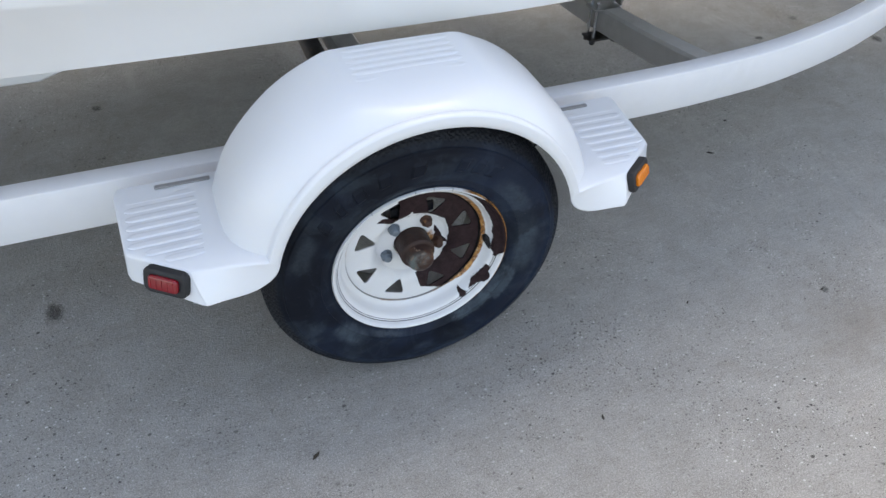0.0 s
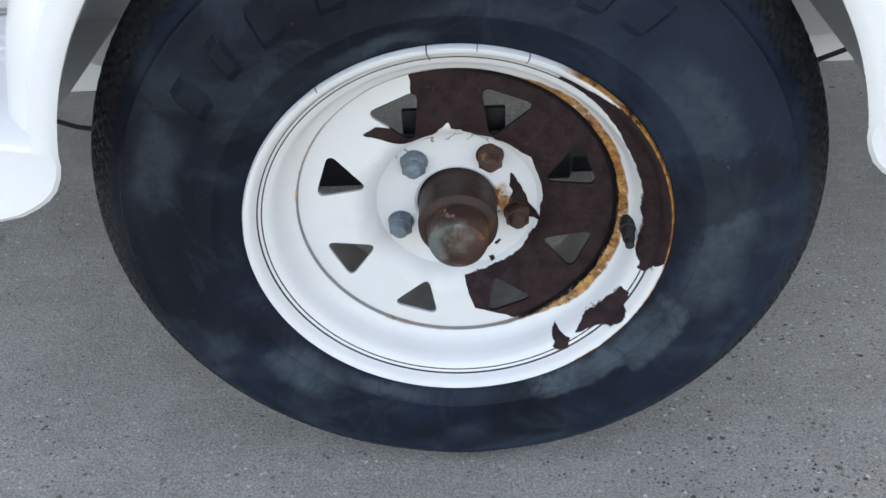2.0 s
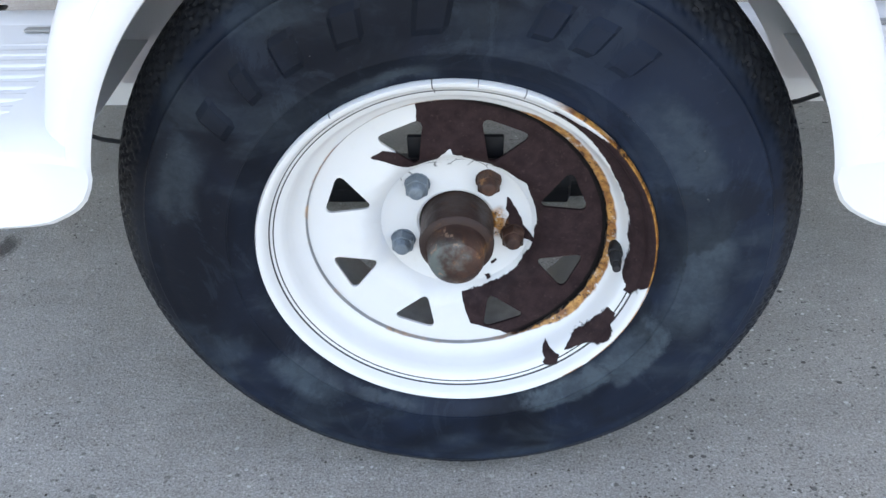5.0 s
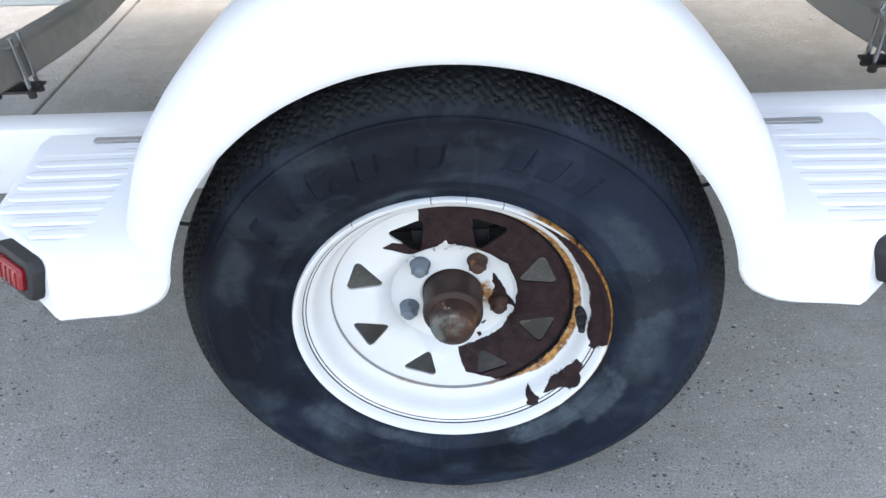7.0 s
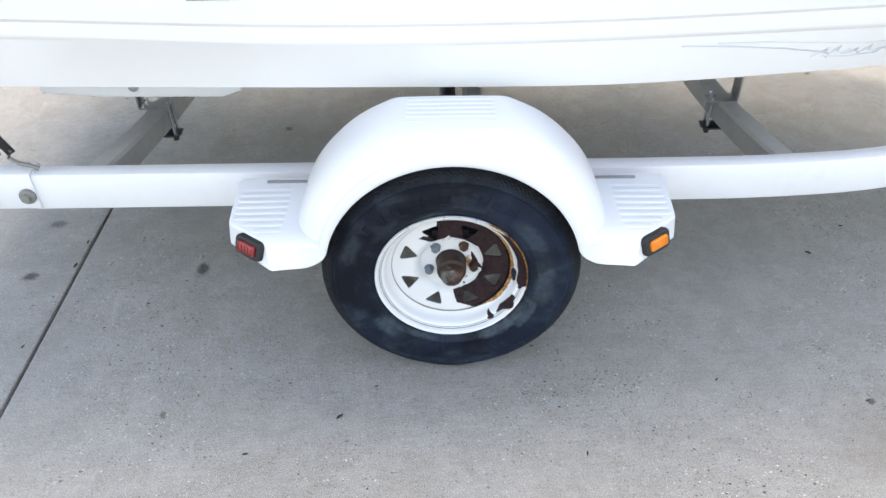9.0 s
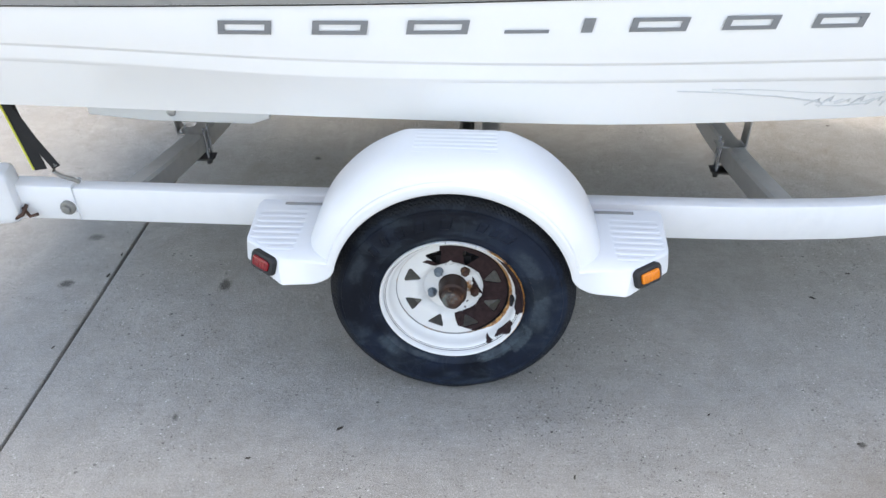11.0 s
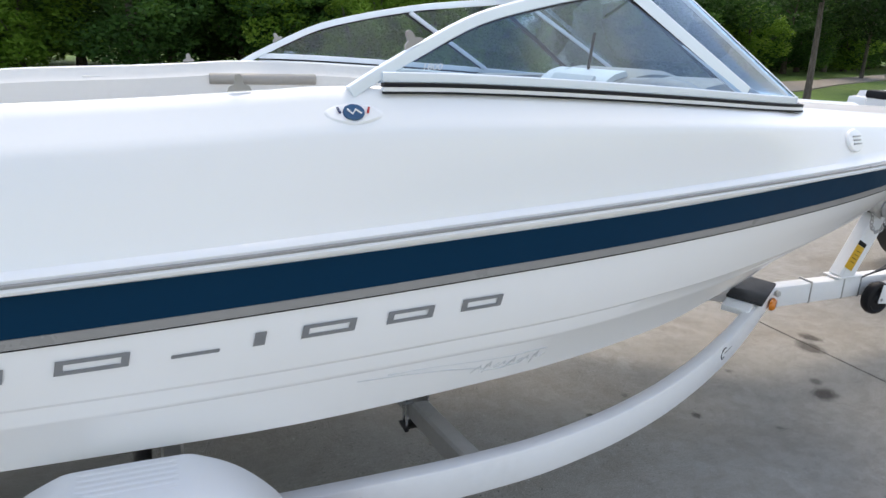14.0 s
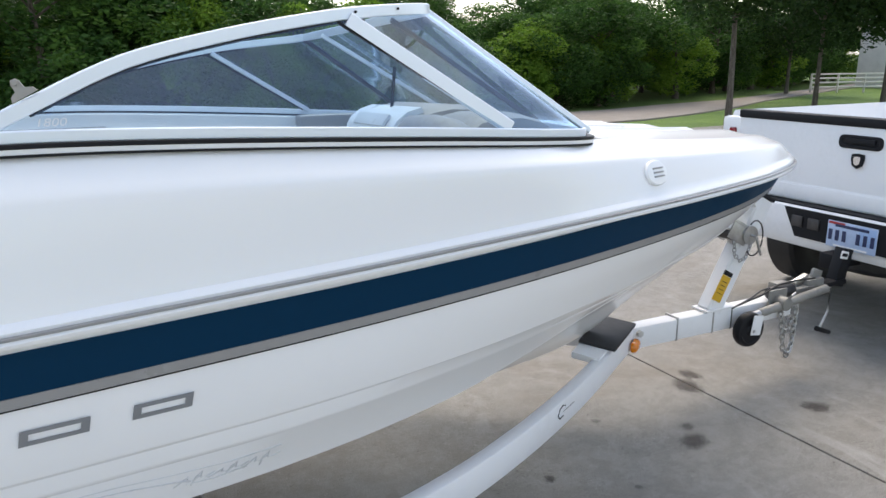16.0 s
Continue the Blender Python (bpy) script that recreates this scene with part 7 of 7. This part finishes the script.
# bed sides and cab, mostly hidden behind the tailgate
_rings = []
for _x in (4.90, 5.4, 6.1, 6.9):
    _rings.append([(_x, TYC - 1.00, 0.62), (_x, TYC - 1.01, 0.90), (_x, TYC - 0.985, 1.18), (_x, TYC - 0.94, 1.265), (_x, TYC - 0.84, 1.275), (_x, TYC - 0.83, 0.80), (_x, TYC + 0.83, 0.80), (_x, TYC + 0.84, 1.275), (_x, TYC + 0.94, 1.265), (_x, TYC + 0.985, 1.18), (_x, TYC + 1.01, 0.90), (_x, TYC + 1.00, 0.62)])
part("bed", loft(_rings, True, True), "truck", truck, "white cargo bed")
_rings = []
for _x, _w, _z in ((6.92, 0.98, 1.30), (6.96, 0.82, 1.78), (7.15, 0.78, 1.86), (8.3, 0.78, 1.86), (8.9, 0.86, 1.35), (10.3, 0.92, 1.20), (10.6, 0.85, 0.95)):
    _rings.append([(_x, TYC - 1.0, 0.55), (_x, TYC - 1.0, 1.15), (_x, TYC - _w, _z - 0.05), (_x, TYC - _w + 0.08, _z), (_x, TYC + _w - 0.08, _z), (_x, TYC + _w, _z - 0.05), (_x, TYC + 1.0, 1.15), (_x, TYC + 1.0, 0.55)])
part("cab", loft(_rings, True, True), "truck", truck)
part("rear_window", box((6.925, TYC, 1.58), (0.02, 1.3, 0.34), 0.008), "black", truck, "dark rear window")
# tailgate: pressed panel with a rolled top
_g = box((TX, TYC, 1.005), (0.06, TW, 0.49), 0.014, None, None, 3)
tailgate = part("tailgate", _g, "truck", truck, "white pressed tailgate")
part("pressing", box((TX - 0.028, TYC, 0.815), (0.02, TW - 0.06, 0.09), 0.009), "truck", tailgate)
part("crease", box((TX - 0.031, TYC, 0.862), (0.006, TW - 0.02, 0.008), 0.002), "truck", tailgate)
part("top_cap", box((TX + 0.005, TYC, 1.252), (0.085, TW + 0.01, 0.055), 0.016), "truck_black", tailgate, "black plastic tailgate cap")
_hy = TYC - 0.02
part("handle_recess", pillow(0.26, 0.075, 0.03, [(0, -0.005), (0, 0.006), (0.004, 0.009), (0.016, 0.009), (0.022, 0.004)], Matrix(((0, 0, -1, TX - 0.03), (-1, 0, 0, _hy), (0, 1, 0, 1.145), (0, 0, 0, 1)))), "truck_black", tailgate, "black tailgate handle")
part("handle_lever", box((TX - 0.040, _hy, 1.150), (0.012, 0.18, 0.030), 0.005), "truck_black", tailgate)
_bd = [(0.0, -0.044), (0.028, -0.028), (0.038, 0.008), (0.034, 0.036), (0.0, 0.040), (-0.034, 0.036), (-0.038, 0.008), (-0.028, -0.028)]
part("emblem", polygon_plate([(TX - 0.038, _hy - y, 1.045 + z) for y, z in _bd], 0.012), "black", tailgate, "small black and chrome shield-shaped emblem")
part("emblem_inner", polygon_plate([(TX - 0.045, _hy - y * 0.55, 1.045 + z * 0.6) for y, z in _bd], 0.006), "chrome", tailgate)
for _s in (-1, 1):
    _l = part("tail_lamp", box((TX + 0.045, TYC + _s * 0.915, 1.03), (0.12, 0.15, 0.40), 0.03), "truck", truck, "tall tail lamp in the white corner")
    part("lens", box((TX - 0.005, TYC + _s * 0.888, 1.115), (0.05, 0.05, 0.09), 0.012), "red", _l, "red lens")
    part("lens", box((TX - 0.005, TYC + _s * 0.888, 0.95), (0.05, 0.05, 0.12), 0.012), "red", _l)
# step bumper
_rings = []
for _y, _in in ((-1.0, 0.10), (-0.93, 0.03), (-0.82, 0.0), (0.82, 0.0), (0.93, 0.03), (1.0, 0.10)):
    _x = TX - 0.12 + _in
    _rings.append([(_x + 0.02, TYC + _y, 0.752), (_x, TYC + _y, 0.74), (_x - 0.005, TYC + _y, 0.68), (_x + 0.003, TYC + _y, 0.545), (_x + 0.03, TYC + _y, 0.508), (TX + 0.05, TYC + _y, 0.508), (TX + 0.05, TYC + _y, 0.752)])
bumper = part("bumper", loft(_rings, True, True), "truck", truck, "white step bumper")
part("step_pad", box((TX - 0.055, TYC, 0.755), (0.10, 1.5, 0.010), 0.003), "truck_black", bumper, "black bumper step pad")
_bk = [(-0.54, 0.738), (0.34, 0.738), (0.25, 0.572), (-0.45, 0.572)]
part("centre_panel", polygon_plate([(TX - 0.124, TYC + y, z) for y, z in _bk], 0.014), "truck_black", bumper, "black plastic bumper centre")
for _y in (0.13, 0.24):
    part("socket", box((TX - 0.134, TYC + _y, 0.665), (0.014, 0.075, 0.065), 0.006), "dark_steel", bumper)
_pl = part("number_plate", box((TX - 0.136, TYC - 0.112, 0.640), (0.006, 0.295, 0.148), 0.002), "plate", bumper, "pale blue number plate")
for _k in range(7):
    if _k != 3:
        part("plate_bar", box((TX - 0.1405, TYC + 0.013 - 0.0417 * _k, 0.636), (0.003, 0.022, 0.060), 0.0005), "navy_ink", _pl, "plain dark bar")
part("plate_bar", box((TX - 0.1405, TYC - 0.112, 0.692), (0.002, 0.20, 0.016), 0.0005), "navy_ink", _pl, "plain dark bar")
part("plate_bar", box((TX - 0.1405, TYC - 0.112, 0.578), (0.002, 0.20, 0.010), 0.0005), "deck_white", _pl)
part("plate_panel", box((TX - 0.1395, TYC - 0.205, 0.655), (0.001, 0.10, 0.10), 0.0003), "blue_print", _pl, "pale blue printed corner of the plate")
part("plate_strip", box((TX - 0.1395, TYC - 0.02, 0.703), (0.001, 0.10, 0.014), 0.0003), "badge_red", _pl, "red printed strip")
# hitch: receiver and drop bar
part("receiver", box((TX - 0.10, TYC - 0.04, 0.50), (0.25, 0.085, 0.085), 0.006), "truck_black", truck)
_b = box((4.60, 2.42, 0.50), (0.075, 0.062, 0.21), 0.006, pose(0, 0, 0, 0, 14, 0))
_b = box((4.50, 2.41, 0.425), (0.24, 0.062, 0.026), 0.005, None, _b)
bar = part("drop_bar", _b, "truck_black", truck, "black drop hitch bar")
part("tow_ball", rod((4.40, 2.385, 0.42), (4.40, 2.385, 0.475), 0.022, 0.020, 16), "chrome", bar)
part("sticker", box((4.585, 2.386, 0.575), (0.06, 0.003, 0.042), 0.001, pose(0, 0, 0, 0, 14, 0)), "deck_white", bar, "white sticker on the hitch bar")
part("sticker_bar", box((4.585, 2.384, 0.575), (0.042, 0.003, 0.018), 0.001, pose(0, 0, 0, 0, 14, 0)), "black", bar, "dark print on the sticker")
# wheels, spare and underbody
for _s in (-1, 1):
    for _x in (5.72, 9.6):
        _c = (_x, TYC + _s * 0.86, 0.375)
        _w = part("wheel", lathe_y([(0.05, -0.11), (0.20, -0.115), (0.225, -0.125), (0.30, -0.13), (0.355, -0.115), (0.375, -0.09), (0.375, 0.09), (0.355, 0.115), (0.30, 0.13), (0.05, 0.12)], _c, 56), "rubber", truck, "black truck tyre")
        part("wheel_disc", lathe_y([(0.0, -_s * -0.118), (0.12, -_s * -0.10), (0.20, -_s * -0.119)], _c, 40), "silver", _w)
_rings = []
for _z, _r in ((0.36, 0.20), (0.365, 0.33), (0.40, 0.365), (0.52, 0.365), (0.56, 0.33), (0.565, 0.18)):
    _rings.append([(5.32 + _r * math.cos(a), TYC + 0.05 + _r * math.sin(a), _z) for a in np.linspace(0, 2 * math.pi, 40, endpoint=False)])
part("spare_tyre", loft(_rings, True, True), "rubber", truck, "black spare tyre slung under the bed")
part("rear_axle", rod((5.72, TYC - 0.75, 0.375), (5.72, TYC + 0.75, 0.375), 0.05), "dark_steel", truck)
part("underbody", box((7.6, TYC, 0.58), (5.4, 1.5, 0.12), 0.02), "truck_black", truck)


# ---- a black strip added under the trailer, to look dark through the wheel's holes ----
_black_strip = thing("plank", "short black strip added on the concrete under the trailer", "plank")
part("board", loft([[(x, 1.77 + w * (1 - 0.3 * (x > 0.46)), z) for w, z in ((-0.062, 0.0), (-0.064, 0.004), (-0.063, 0.026), (-0.058, 0.029), (0.058, 0.029), (0.063, 0.026), (0.064, 0.004), (0.062, 0.0))] for x in (-0.015, -0.011, 0.12, 0.30, 0.455, 0.462, 0.505, 0.509)], True, True), "black", _black_strip)

# ---- stains and litter on the concrete ----
def stain(x, y, r, stretch=1.0, turn=0.0):
    bm = bmesh.new()
    bmesh.ops.create_circle(bm, cap_ends=True, segments=20, radius=1.15)
    ob = part("oil_stain", bm, "stain", None, "", None, False)
    ob.matrix_basis = pose(x, y, 0.0012, 0, 0, math.degrees(turn)) @ Matrix.Diagonal((r * stretch * 1.5, r * 1.5, 1, 1))
    return tagged(ob, "dark oil stain soaked into the concrete", "stain", "stains on the concrete")


for _x, _y, _r, _st in ((-0.489, 1.572, 0.019, 1.7), (-1.012, 1.549, 0.019, 1.4), (3.218, 2.014, 0.05, 1.5), (3.29, 2.127, 0.030, 1.2), (2.776, 1.851, 0.015, 1.3), (3.699, 2.537, 0.045, 1.5), (3.59, 2.44, 0.06, 1.6), (3.969, 1.998, 0.055, 1.3), (-0.368, 2.461, 0.014, 1.3), (2.50, 2.05, 0.02, 1.4), (2.3, 2.3, 0.016, 1.2), (2.95, 2.35, 0.02, 1.2), (-1.04, 1.82, 0.02, 1.5), (-0.444, 1.008, 0.008, 1.6), (2.05, 2.2, 0.014, 1.3), (1.309, 1.022, 0.009, 1.4)):
    stain(_x, _y, _r, _st, turn=_x * 3)


def scrap(x, y, s, turn):
    """A dead leaf or twig: a curled blade."""
    pts = [(-1, 0, 0.1), (-0.4, 0.35, 0.25), (0.5, 0.3, 0.12), (1, 0, 0.3), (0.4, -0.32, 0.2), (-0.5, -0.28, 0.15)]
    m = pose(x, y, 0.001, 0, 0, turn)
    bm = polygon_plate([m @ Vector((s * a, s * b, s * c)) for a, b, c in pts], 0.0012)
    ob = part("dead_leaf", bm, "litter", None, "", None, False)
    return tagged(ob, "small curled dead leaf on the concrete", "leaf", "leaf litter")


for _x, _y, _s, _t in ((-0.005, 0.996, 0.011, 40), (-0.215, 0.889, 0.008, 10), (0.584, 0.88, 0.007, 80), (1.39, 1.612, 0.012, -30), (1.301, 1.025, 0.006, 20), (0.02, 1.75, 0.008, 60), (1.9, 2.9, 0.012, 15), (-0.9, 1.25, 0.007, 70), (-0.893, 1.60, 0.012, 85), (-0.9, 1.72, 0.009, 95), (0.95, 1.10, 0.006, 45), (1.55, 1.75, 0.008, 5)):
    scrap(_x, _y, _s, _t)
_rng = np.random.default_rng(5)
_pv, _pf = [], []
for _k in range(760):                        # grit and crumbs, thickest in front of the tyre
    if _k < 300:
        _x, _y = 0.66 + _rng.normal() * 0.18, 0.99 + _rng.normal() * 0.08
    else:
        _x, _y = _rng.uniform(-1.2, 3.6), _rng.uniform(0.6, 2.6)
    _s = _rng.uniform(0.0008, 0.0021)
    _b0 = len(_pv)
    _pv += [(_x + _s * a, _y + _s * b, _s * c) for a, b, c in ((-1, -0.6, 0), (0.9, -0.8, 0), (0.2, 1, 0), (0.1, 0, 1.1))]
    _pf += [(_b0, _b0 + 1, _b0 + 3), (_b0 + 1, _b0 + 2, _b0 + 3), (_b0 + 2, _b0, _b0 + 3)]
_me = bpy.data.meshes.new("grit")
_me.from_pydata(_pv, [], _pf)
_me.materials.append(M["litter"])
tagged(new("grit", _me), "dark grit scattered on the concrete", "grit", "", "stuff")
